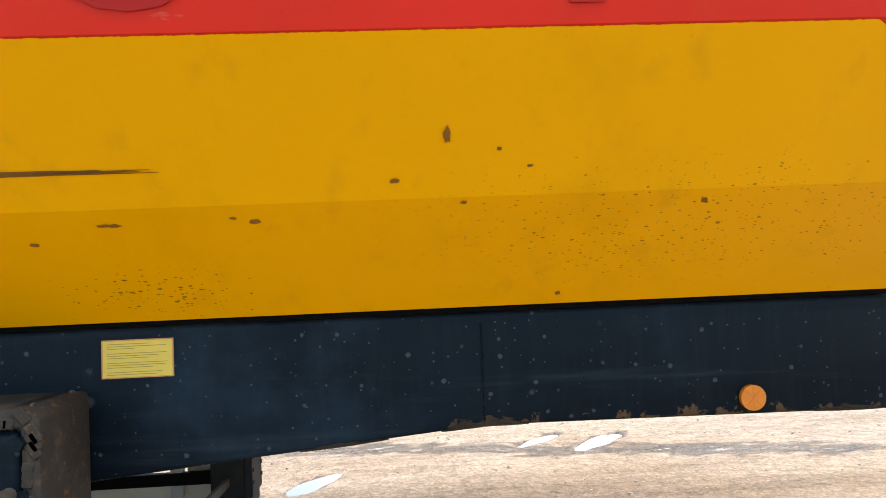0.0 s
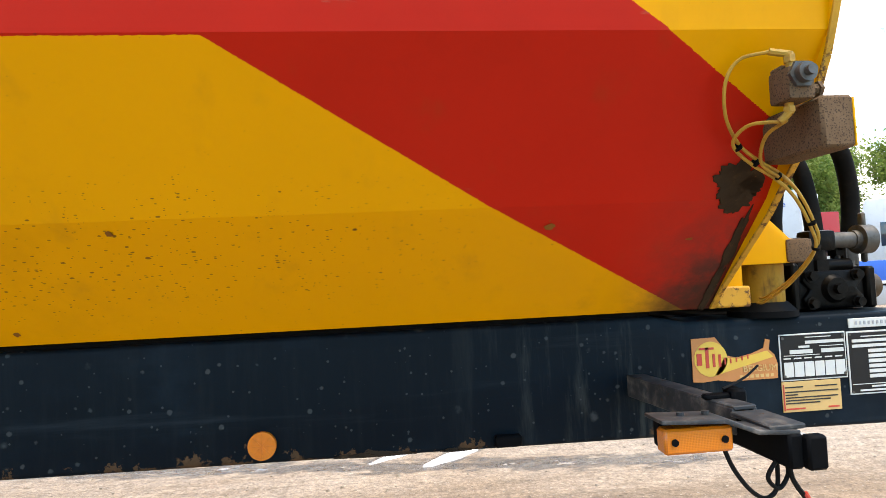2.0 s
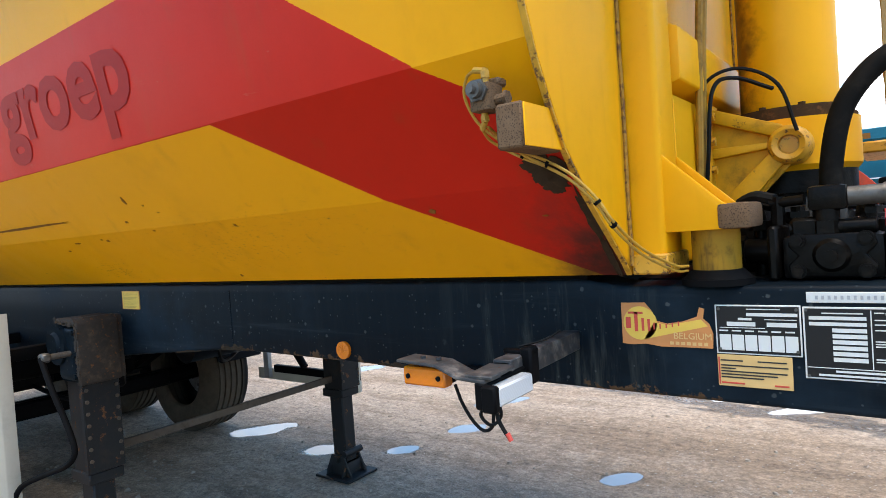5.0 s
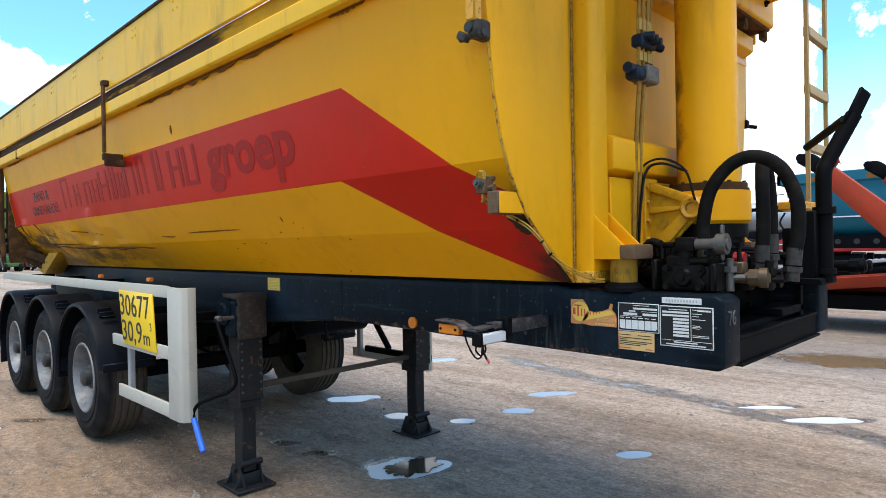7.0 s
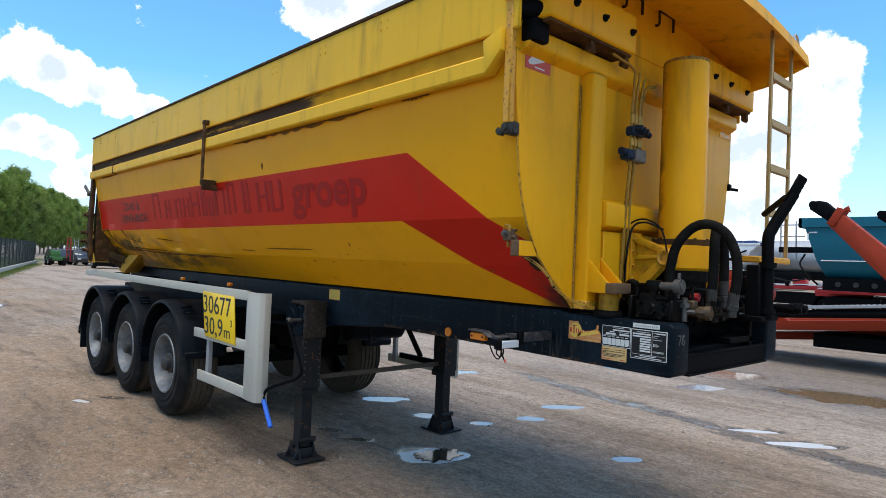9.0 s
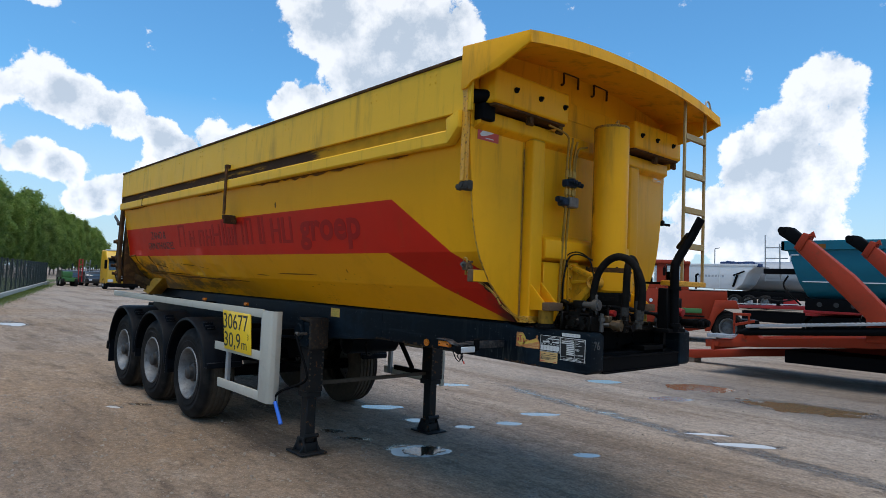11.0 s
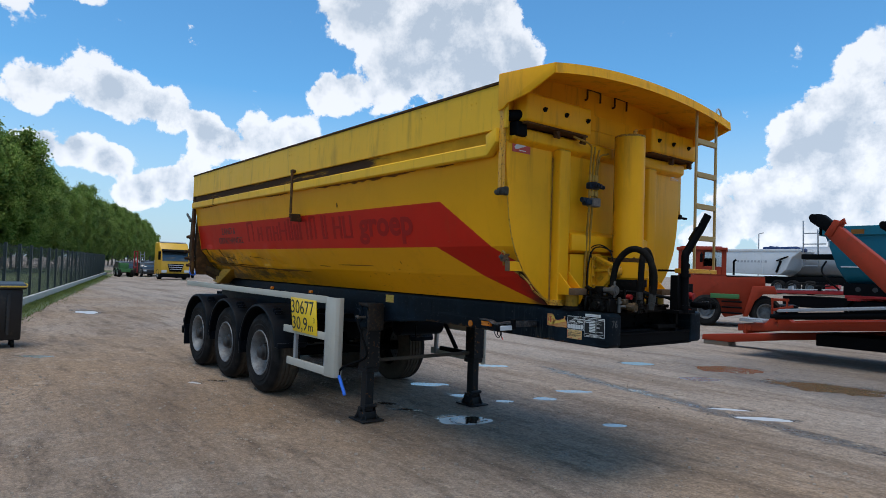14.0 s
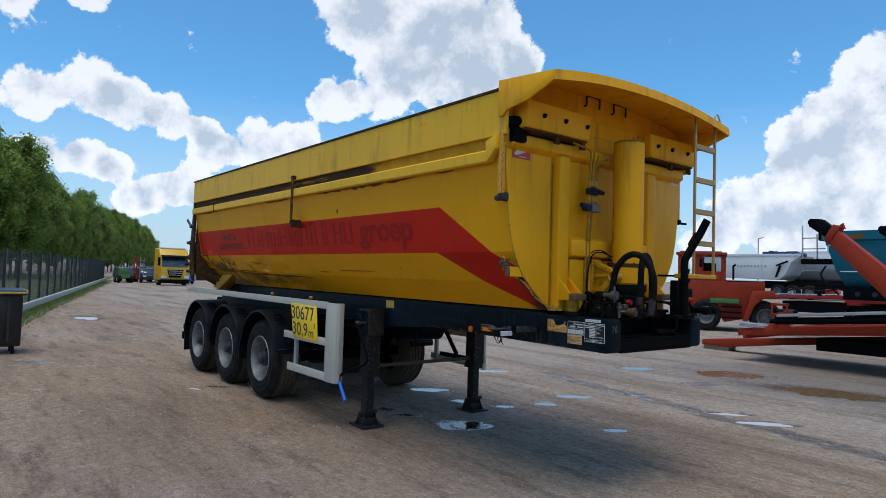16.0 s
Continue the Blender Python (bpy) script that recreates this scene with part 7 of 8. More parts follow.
rim_prof = [(0.305, 0.012), (0.300, 0.002), (0.288, 0.002), (0.278, 0.02), (0.262, 0.05), (0.250, 0.12), (0.240, 0.165), (0.215, 0.185), (0.16, 0.170), (0.15, 0.165), (0.0001, 0.165)]
RIM_ME = mesh_of(lathe(bmesh.new(), rim_prof, 48, False), "rim", RIM)
bm = bmesh.new()
lathe(bm, [(0.0001, -0.005), (0.055, -0.005), (0.075, 0.01), (0.08, 0.05), (0.105, 0.06), (0.11, 0.163)], 28)
HUB_ME = mesh_of(bm, "hub", HUBM)
bm = bmesh.new()
rod(bm, (0, 0.175, 0), (0, 0.135, 0), 0.016, 6)
NUT_ME = mesh_of(bm, "wheel_nut", HUBM)
for i, x in enumerate(AXLES):
    bm = bmesh.new()
    rod(bm, (x, -1.0, 0.525), (x, mirror(-1.0), 0.525), 0.07, 18)
    box(bm, x - 0.07, x + 0.07, -0.70, mirror(-0.70), 0.46, 0.59, 0.02)
    for y in (-0.55, mirror(-0.55)):
        rod(bm, (x - 0.25, y, 0.62), (x - 0.25, y, 1.03), 0.13, 20)
        bar(bm, (x + 0.55, y, 0.95), (x - 0.3, y, 0.58), 0.09, 0.05)
    part("axle", bm, BLACK, trailer, "dark axle with air springs")
    for side in (0, 1):
        m = pose(x, -1.195, 0.528, 0, 37 * i + 11 * side, 0) if not side else pose(x, mirror(-1.195), 0.528, 0, 0, 180)
        w = part("wheel", None, None, trailer, "dusty black tyre on a silver steel wheel", m, TYRE_ME)
        for nm, me in (("rim", RIM_ME), ("hub", HUB_ME)):
            new(nm, me).parent = w
        for k in range(10):
            o = new("wheel_nut", NUT_ME)
            o.parent, o.location = w, (0.167 * math.cos(0.6283 * k), 0, 0.167 * math.sin(0.6283 * k))
    for side in (0, 1):
        f = mirror if side else (lambda v: v)
        bm = bmesh.new()
        rows = []
        k = 26
        for j in range(k + 1):
            a = radians(12 + 176 * j / k) if i == 0 else radians(2 + 176 * j / k)
            ring = []
            for rr, yy in ((0.615, -1.245), (0.640, -1.238), (0.650, -1.20), (0.650, -0.80), (0.640, -0.80), (0.638, -1.195), (0.628, -1.22), (0.607, -1.225)):
                ring.append(bm.verts.new((x + rr * math.cos(a), f(yy), 0.54 + rr * math.sin(a))))
            rows.append(ring)
        for a, b in zip(rows, rows[1:]):
            for j in range(8):
                q = (j + 1) % 8
                bm.faces.new((a[j], a[q], b[q], b[j]))
        bm.faces.new(rows[0]), bm.faces.new(rows[-1][::-1])
        bmesh.ops.recalc_face_normals(bm, faces=bm.faces)
        mg = part("mudguard", bm, PLASTIC, trailer, "dark plastic mudguard")
        bm = bmesh.new()
        box(bm, x - 0.66, x - 0.62, min(f(-1.22), f(-0.82)), max(f(-1.22), f(-0.82)), 0.28 if i == 2 else 0.50, 0.62, 0.008)
        if i == 0:
            part("mud_flap", bm, PLASTIC, mg)
            bm = bmesh.new()
            box(bm, x + 0.61, x + 0.645, min(f(-1.22), f(-0.82)), max(f(-1.22), f(-0.82)), 0.655, 0.72, 0.008)
        part("mud_flap", bm, PLASTIC, mg)
        bm = bmesh.new()
        for dx in (0.30, 0.36, 0.42):
            box(bm, x + dx, x + dx + 0.03, min(f(-1.16), f(-1.05)), max(f(-1.16), f(-1.05)), 1.08, 1.15 - 0.03 * (dx - 0.3) / 0.06, 0.004)
        part("guard_clips", bm, PLASTIC, mg, kind="stuff")
# air tank, lines and boxes under the frame
bm = bmesh.new()
rod(bm, (-4.15, 0.30, 0.95), (-4.15, 1.0, 0.95), 0.14, 26)
for y, d in ((0.30, -0.04), (1.0, 0.04)):
    rod(bm, (-4.15, y, 0.95), (-4.15, y + d, 0.95), 0.14, 26, 0.07)
part("air_tank", bm, PLASTIC, trailer, "dark blue-black air tank")
bm = bmesh.new()
rod(bm, (-4.55, -0.9, 0.98), (-4.55, 0.1, 0.98), 0.12, 22)
box(bm, -3.85, -3.65, -0.55, -0.35, 0.85, 1.04, 0.02)
box(bm, -5.0, -4.75, -0.62, -0.30, 0.75, 1.04, 0.03)
prism(bm, [(-3.6, 1.04), (-4.3, 1.04), (-4.15, 0.80), (-3.75, 0.86)], "y", -0.47, -0.42, 0.005)
tube(bm, [(-3.7, -0.5, 0.86), (-3.9, -0.4, 0.74), (-4.4, -0.4, 0.72), (-4.9, -0.45, 0.8)], 0.015, 6)
tube(bm, [(-3.6, 0.2, 1.0), (-3.85, 0.4, 0.83), (-4.15, 0.7, 0.80), (-4.4, 1.0, 0.86)], 0.012, 6)
part("underframe_gear", bm, BLACK, trailer, "dark brake gear under the frame")
bm = bmesh.new()
box(bm, -8.75, -8.68, -1.2, mirror(-1.2), 0.45, 0.58, 0.01)
box(bm, -8.70, -8.40, -0.62, -0.50, 0.5, 1.2, 0.01)
box(bm, -8.70, -8.40, mirror(-0.50), mirror(-0.62), 0.5, 1.2, 0.01)
box(bm, -8.75, -8.62, -1.18, -0.95, 0.62, 0.72, 0.01)
part("rear_bumper", bm, BLACK, trailer, "dark rear underrun bar")

# ---- fence, verge, trees, bin ----
def fence_y(x):
    return -3.1 - 0.235 * (x + 21)


FD = Vector((-1, 0.235, 0)).normalized()
FN = Vector((0.235, 1, 0)).normalized()  # towards the yard
fence = thing("fence", (-9, fence_y(-9), 0), "dark green wire panel fence with square posts", "fence", kind="structure")
bm = bmesh.new()
box(bm, -0.045, 0.045, -0.045, 0.045, -0.02, 2.12, 0.006)
box(bm, -0.05, 0.05, -0.05, 0.05, 2.12, 2.135, 0.003)
POST_ME = mesh_of(bm, "fence_post", FENCE_M)
bm = bmesh.new()
for k in range(40):
    box(bm, 0.05 + 0.0615 * k, 0.05 + 0.0615 * k + 0.0045, -0.002, 0.002, 0.06, 2.08, 0)
for k in range(9):
    box(bm, 0.03, 2.47, 0.005, 0.016, 0.1 + 0.24 * k, 0.110 + 0.24 * k, 0)
PANEL_ME = mesh_of(bm, "fence_panel", FENCE_M)
ang = math.degrees(math.atan2(FD.y, FD.x))
start = Vector((-9, fence_y(-9), 0))
for k in range(26):
    p = start + FD * 2.5 * k
    part("fence_post", None, None, fence, "", pose(p.x, p.y, 0, 0, 0, ang), POST_ME)
    part("fence_panel", None, None, fence, "", pose(p.x, p.y, 0, 0, 0, ang), PANEL_ME)
corner = start + FD * 65
for k in range(5):
    p = corner + Vector((-0.25, 1, 0)).normalized() * 2.5 * k
    part("fence_post", None, None, fence, "", pose(p.x, p.y, 0, 0, 0, 104), POST_ME)
    part("fence_panel", None, None, fence, "", pose(p.x, p.y, 0, 0, 0, 104), PANEL_ME)
bm = bmesh.new()
a, b = start + FN * 0.25 + FD * -12, corner + FN * 0.25
for k in range(38):
    p, q = a.lerp(b, k / 38), a.lerp(b, (k + 0.995) / 38)
    bar(bm, (p.x, p.y, 0.12), (q.x, q.y, 0.12), 0.12, 0.30, 0.012)
solid("kerb", bm, CONCRETE, "pale concrete kerb boards under the fence", "kerb", kind="structure")


def strip(name, off0, off1, z, material, label, x0=-12.0, x1=66.0):
    bm = bmesh.new()
    n = 60
    rows = []
    for k in range(n + 1):
        p = start + FD * (x0 + (x1 - x0) * k / n)
        rows.append([bm.verts.new((p + FN * (o + 0.25 * noise.noise((p.x * 0.4, o, 2)))).to_tuple()[:2] + (z,)) for o in (off0, off1)])
    for a, b in zip(rows, rows[1:]):
        bm.faces.new((a[0], a[1], b[1], b[0]))
    return solid(name, bm, material, label, "ground", kind="structure")


strip("verge", 0.2, 1.0, 0.008, TURF, "rough green grass verge along the kerb")
strip("field", -60.0, 0.15, 0.012, TURF, "grass behind the fence", -80.0, 90.0)
bm = bmesh.new()
rnd = random.Random(3)
for k in range(16000):
    p = start + FD * (rnd.random() ** 1.6 * 64 - 6) + FN * (0.30 + abs(rnd.gauss(0, 0.34)))
    h, a, w = rnd.uniform(0.03, 0.11), rnd.uniform(0, 3.14), rnd.uniform(0.006, 0.016)
    dx, dy = w * math.cos(a), w * math.sin(a)
    lean = Vector((rnd.uniform(-0.07, 0.07), rnd.uniform(-0.07, 0.07), h))
    v = [bm.verts.new((p.x - dx, p.y - dy, 0.0)), bm.verts.new((p.x + dx, p.y + dy, 0.0)), bm.verts.new((p.x + lean.x, p.y + lean.y, lean.z))]
    bm.faces.new(v)
solid("grass", bm, GRASS, "tufts of green verge grass", "grass", kind="stuff")


def tree(loc, height, radius, low, leaves, material, seed, name="poplar_tree", label="tall leafy green poplar in a row behind the fence", group="trees behind the yard", grain=1.0, spread=0.34):
    rnd = random.Random(seed)
    root = thing(name, loc, label, "tree", group)
    L = Vector(loc)
    bm = bmesh.new()
    tips = []
    tube(bm, [L + Vector(p) for p in ((0, 0, -0.2), (0.05, 0.03, height * 0.3), (-0.06, 0.05, height * 0.6), (0.05, 0, height * 0.93))], 0.15, 8, 4)
    for v in bm.verts:
        k = max(0.12, 1 - (v.co.z - L.z) / height)
        c = Vector((L.x, L.y, v.co.z))
        v.co = c + (v.co - c) * (0.25 + 1.1 * k)
    for k in range(22):
        z = height * (low + (0.93 - low) * k / 21)
        a = 2.4 * k + rnd.uniform(-0.4, 0.4)
        shape = math.sin(math.pi * min(1, 0.12 + 0.86 * (z / height - low) / (1 - low))) ** 0.6
        r = radius * shape * rnd.uniform(0.65, 1.1)
        tip = L + Vector((r * math.cos(a), r * math.sin(a), z + 0.55 * r))
        mid = L + Vector((0.5 * r * math.cos(a), 0.5 * r * math.sin(a), z + 0.12 * r))
        tube(bm, [L + Vector((0, 0, z - 0.2)), mid, tip], 0.035, 5, 3)
        tips += [(tip, 0.55 * radius * (0.5 + 0.5 * shape)), (mid, 0.5 * radius * shape)]
    tips.append((L + Vector((0, 0, height * 0.95)), 0.35 * radius))
    part("trunk", bm, BARK, root)
    vs, fs = [], []
    for k in range(leaves):
        c, s = tips[k % len(tips)]
        p = c + Vector((rnd.gauss(0, s * spread), rnd.gauss(0, s * spread), rnd.gauss(0, s * spread * 1.2)))
        u = Vector((rnd.uniform(-1, 1), rnd.uniform(-1, 1), rnd.uniform(-1, 1))).normalized()
        w = u.orthogonal().normalized()
        d = rnd.uniform(0.16, 0.34) * grain
        i = len(vs)
        vs += [p - u * d, p + w * d * 0.6, p + u * d, p - w * d * 0.6]
        fs.append((i, i + 1, i + 2, i + 3))
    me = bpy.data.meshes.new("crown")
    me.from_pydata([tuple(v) for v in vs], [], fs)
    me.materials.append(material)
    ob = part("crown", None, None, root, data=me)
    ob["kind"] = "stuff"
    return root


kinds = [tree((-66, -3.0, 0), 13.8, 2.3, 0.20, 24000, LEAF, 1, grain=0.55), tree((-71, -1.0, 0), 12.6, 2.1, 0.14, 24000, LEAF, 2, grain=0.55), tree((-76, 1.5, 0), 14.6, 2.5, 0.17, 24000, LEAF, 3, grain=0.55)]
rnd = random.Random(5)
spots = []
for k in range(46):
    u = k / 45
    x = -60 - 215 * u ** 1.35
    y = -8.0 + (-60 - x) * 0.345 if x > -130 else -8.0 + 70 * 0.345 + (-130 - x) * 0.335
    spots.append((x, y - 1.0, 0.84 + 0.28 * rnd.random()))
for k in range(12):
    spots.append((-62 - 9 * k + rnd.uniform(-2, 2), -13 + 2.6 * k, 0.9 + 0.15 * rnd.random()))
for k, (x, y, s) in enumerate(spots):
    copy_thing(kinds[k % 3], pose(x, y, 0, 0, 0, rnd.uniform(0, 360)) @ Matrix.Diagonal((s, s, s, 1)))
broad = [tree((33, 54, 0.8), 13.2, 4.4, 0.22, 30000, LEAF2, 7, "broadleaf_tree", "bright green broadleaf tree beyond the parked lorries", "trees beyond the lorries", 0.72, 0.27), tree((45, 60, 0.8), 13.5, 4.8, 0.18, 30000, LEAF2, 8, "broadleaf_tree", "bright green broadleaf tree beyond the parked lorries", "trees beyond the lorries", 0.72, 0.27)]
for k, (x, y, s) in enumerate(((27, 55, 0.74), (40, 54, 0.86), (52, 52, 1.0), (19, 60, 0.55), (11, 62, 0.42), (60, 50, 1.05), (37, 66, 0.9), (48, 68, 1.1), (3, 70, 0.45), (68, 55, 1.0))):
    copy_thing(broad[k % 2], pose(x, y, 0.8, 0, 0, 70 * k) @ Matrix.Diagonal((s, s, s, 1)))

binn = thing("wheeled_bin", (-11.6, -3.95, 0), "large black wheeled waste bin with a pale lid rim", "bin")
bm = bmesh.new()
prism(bm, [(-11.93, 0.14), (-11.25, 0.14), (-11.17, 1.10), (-12.02, 1.10)], "y", -4.55, -3.38, 0.03)
for y in (-4.3, -3.95, -3.6):
    box(bm, -11.19, -11.165, y - 0.03, y + 0.03, 0.25, 1.02, 0.008)
part("bin_body", bm, BIN_M, binn)
bm = bmesh.new()
prism(bm, [(-12.06, 1.10), (-11.12, 1.10), (-11.12, 1.14), (-11.3, 1.19), (-11.9, 1.22), (-12.06, 1.15)], "y", -4.60, -3.33, 0.015)
part("bin_lid", bm, BIN_M, binn)
bm = bmesh.new()
box(bm, -12.0, -11.13, -3.325, -3.315, 1.145, 1.20, 0.004)
box(bm, -11.125, -11.11, -4.6, -3.33, 1.135, 1.165, 0.004)
part("lid_rim", bm, STICK_Y, binn, "pale yellow worn rim")
for x, y in ((-11.35, -3.5), (-11.35, -4.4), (-11.85, -3.5), (-11.85, -4.4)):
    bm = bmesh.new()
    rod(bm, (x, y - 0.025, 0.075), (x, y + 0.025, 0.075), 0.078, 16)
    part("castor", bm, RUBBER, binn)


# ---- parked vehicles ----
def wheel_at(parent, x, y, z, r, w, face=-1, name="wheel"):
    m = pose(x, y, z, 0, 0, 0 if face < 0 else 180) @ Matrix.Diagonal((r / 0.53, w / 0.385, r / 0.53, 1))
    ob = part(name, None, None, parent, "", m, TYRE_ME)
    o = new("rim", RIM_ME)
    o.parent = ob
    return ob


def pbox(name, parent, material, dims, bev=0.02, label=""):
    bm = bmesh.new()
    box(bm, *dims, bev, 2)
    return part(name, bm, material, parent, label)


# orange skip loader body with its two lifting arms
skip = thing("skip_loader", (0, 0, 0), "orange skip-loader body with lifting arms lowered onto its frame", "skip loader")
bm = bmesh.new()
prism(bm, [(-4.12, 0.55), (-4.12, 0.71), (-3.52, 0.76), (-3.34, 0.96), (-3.10, 0.98), (-2.95, 0.84), (-1.26, 1.0), (3.2, 1.36), (3.2, 1.12), (-1.25, 0.81)], "y", 9.8, 10.0, 0.01)
prism(bm, [(-4.12, 0.55), (-4.12, 0.71), (-2.95, 0.84), (3.2, 1.36), (3.2, 1.12)], "y", 11.8, 12.0, 0.01)
part("side_beam", bm, ORANGE, skip, "orange side beam")
bm = bmesh.new()
prism(bm, [(-4.0, 0.60), (-4.0, 0.66), (3.2, 1.30), (3.2, 1.24)], "y", 9.98, 11.82, 0.01)
part("floor_plate", bm, ORANGE, skip)
bm = bmesh.new()
box(bm, -4.0, -3.9, 9.78, 12.02, 0.50, 0.73, 0.02)
for y in (9.77, 12.0):
    for x, z in ((-3.28, 0.86), (-3.86, 0.64)):
        rod(bm, (x, y, z), (x, y + 0.06, z), 0.05, 14)
part("hinge_bar", bm, ORANGE, skip, "orange hinge bar with pins")
bm = bmesh.new()
prism(bm, [(-5.82, 0.11), (-5.80, 0.24), (-3.61, 0.479), (-1.69, 0.693), (3.0, 1.20), (3.0, 1.03), (-1.69, 0.523), (-3.61, 0.317), (-5.07, 0.11)], "y", 11.30, 11.72, 0.01)
part("support_leg", bm, ORANGE, skip, "orange lower rail resting on a timber block")
pbox("timber_block", skip, TIMBER, (-5.78, -5.1, 11.32, 11.70, -0.01, 0.11), 0.01, "weathered timber block")
# black box drawn for the dark underside, which is mostly shadow
pbox("underframe", skip, BLACK, (-2.6, 3.0, 10.15, 11.2, 0.36, 0.62))
for x in (-0.6, 0.9, 2.2):
    pbox("cross_beam", skip, BLACK, (x - 0.1, x + 0.1, 9.9, 11.9, 0.30, 0.5))
for x in (0.2, 1.6):
    wheel_at(skip, x, 9.95, 0.48, 0.48, 0.3)
    wheel_at(skip, x, 11.85, 0.48, 0.48, 0.3, 1)
bm = bmesh.new()
rod(bm, (-3.20, 9.60, 0.955), (0.9, 9.60, 1.30), 0.075, 20)
rod(bm, (-3.30, 9.60, 0.945), (-3.20, 9.60, 0.955), 0.05, 14)
part("cylinder", bm, BLACK, skip, "black hydraulic cylinder")
bm = bmesh.new()
bar(bm, (-3.14, 9.60, 1.075), (0.9, 9.60, 1.46), 0.20, 0.055, 0.008)
for k in range(46):
    x = -3.10 + 0.085 * k
    bar(bm, (x, 9.50, 1.108 + 0.0953 * (x + 3.14)), (x, 9.70, 1.108 + 0.0953 * (x + 3.14)), 0.02, 0.012, 0)
part("cylinder_cover", bm, GREY_P, skip, "pale grey cylinder cover")
bm = bmesh.new()
box(bm, -4.07, -3.53, 9.75, 10.2, 0.775, 0.825, 0.006)
for k in range(11):
    box(bm, -4.06 + 0.05 * k, -4.04 + 0.05 * k, 9.745, 10.2, 0.823, 0.850, 0.004)
part("step_plate", bm, GREY_P, skip, "pale grey ribbed step plate")
for y, dx in ((9.85, 0.0), (12.2, 0.58)):
    first = set(bpy.data.objects)
    bm = bmesh.new()
    prism(bm, [(-2.28, 2.70), (-2.10, 2.95), (-1.26, 2.18), (-0.75, 1.60), (-0.62, 0.95), (-1.05, 0.95), (-1.05, 1.38), (-1.33, 1.68)], "y", y - 0.14, y + 0.14, 0.02)
    arm = part("lifting_arm", bm, ORANGE, skip, "orange lifting arm")
    bm = bmesh.new()
    prism(bm, [(-2.62, 3.02), (-2.50, 3.17), (-2.35, 3.15), (-2.10, 2.92), (-2.22, 2.72)], "y", y - 0.11, y + 0.11, 0.03)
    rod(bm, (-2.54, y - 0.12, 3.09), (-2.54, y + 0.12, 3.09), 0.075, 16)
    part("arm_head", bm, BLACK, arm, "black arm head")
    bm = bmesh.new()
    prism(bm, [(-2.30, 2.72), (-2.12, 3.03), (-2.00, 2.97), (-2.17, 2.66)], "y", y - 0.16, y + 0.16, 0.01)
    prism(bm, [(-2.06, 3.0), (-1.98, 3.06), (-1.94, 2.93)], "y", y - 0.03, y + 0.03, 0.003)
    part("arm_collar", bm, ORANGE, arm)
    bm = bmesh.new()
    rod(bm, (-0.95, y - 0.17, 1.13), (-0.95, y + 0.17, 1.13), 0.07, 16)
    part("arm_pivot", bm, BLACK, arm)
    for o in set(bpy.data.objects) - first:
        o.data.transform(Matrix.Translation((dx, 0, 0)))

# blue tipper trailer behind it
tip = thing("blue_tipper_trailer", (0, 0, 0), "blue half-pipe tipper trailer parked behind the orange body", "trailer")
bm = bmesh.new()
sec = [(17.0, 3.30), (17.03, 2.75), (17.07, 2.22), (17.40, 1.80), (17.9, 1.62), (18.6, 1.62), (19.05, 1.75), (19.35, 2.15), (19.45, 2.75), (19.5, 3.30)]
rows = [[bm.verts.new((-4.97 + 0.32 * (3.30 - z) if x < -4 else x, y, z)) for y, z in sec] for x in (-5.0, -1.0, 3.0, 5.5)]
for a, b in zip(rows, rows[1:]):
    for i in range(9):
        bm.faces.new((a[i], b[i], b[i + 1], a[i + 1]))
bm.faces.new(rows[0]), bm.faces.new(rows[-1][::-1])
bmesh.ops.recalc_face_normals(bm, faces=bm.faces)
part("tub", bm, TEAL, tip, "blue steel tub")
bm = bmesh.new()
box(bm, -5.10, 5.5, 16.94, 17.06, 3.18, 3.47, 0.02)
box(bm, -5.10, -4.98, 16.94, 19.5, 3.18, 3.47, 0.02)
part("tub_rim", bm, TEAL, tip)
bm = bmesh.new()
box(bm, -4.86, -4.60, 17.0, 17.012, 3.02, 3.06, 0)
box(bm, -4.86, -4.82, 17.0, 17.012, 2.80, 3.06, 0)
box(bm, -4.50, 5.4, 17.035, 17.062, 2.205, 2.235, 0)
part("white_line", bm, WHITE, tip)
for x, w in ((-4.2, 0.35), (-2.9, 0.2), (-1.2, 0.5)):
    bm = bmesh.new()
    box(bm, x, x + w, 16.934, 16.941, 3.22, 3.36, 0.0)
    part("rust_patch", bm, CHIPPED, tip, "rusty worn patch on the rim")
pbox("chassis", tip, BLACK, (-4.5, 5.4, 17.25, 18.8, 1.35, 1.72))
for k in range(8):
    bm = bmesh.new()
    disc(bm, (-4.1 + 0.45 * k, 17.252, 1.54), (0, -1, 0), 0.075, 0.006, 16)
    part("chassis_hole", bm, INK, tip)
for x in (1.0, 2.3, 3.6):
    wheel_at(tip, x, 17.1, 0.52, 0.52, 0.385)
for x, y in ((-3.2, 17.6), (-3.2, 18.9)):
    pbox("landing_leg", tip, BLACK, (x - 0.08, x + 0.08, y - 0.08, y + 0.08, 0.0, 1.2))
bm = bmesh.new()
for x in (-5.72, -5.28):
    bar(bm, (x, 17.4, 2.20), (x - 0.02, 17.4, 3.72 if x < -5.5 else 3.42), 0.04, 0.035, 0.004)
for z in (2.25, 2.6, 2.95, 3.3):
    bar(bm, (-5.72, 17.4, z), (-5.05, 17.4, z), 0.03, 0.035, 0.004)
part("front_ladder", bm, GREY_P, tip, "grey steel ladder and rail")
pbox("front_frame", tip, BLACK, (-5.75, -4.75, 17.3, 17.7, 2.45, 2.62))
bm = bmesh.new()
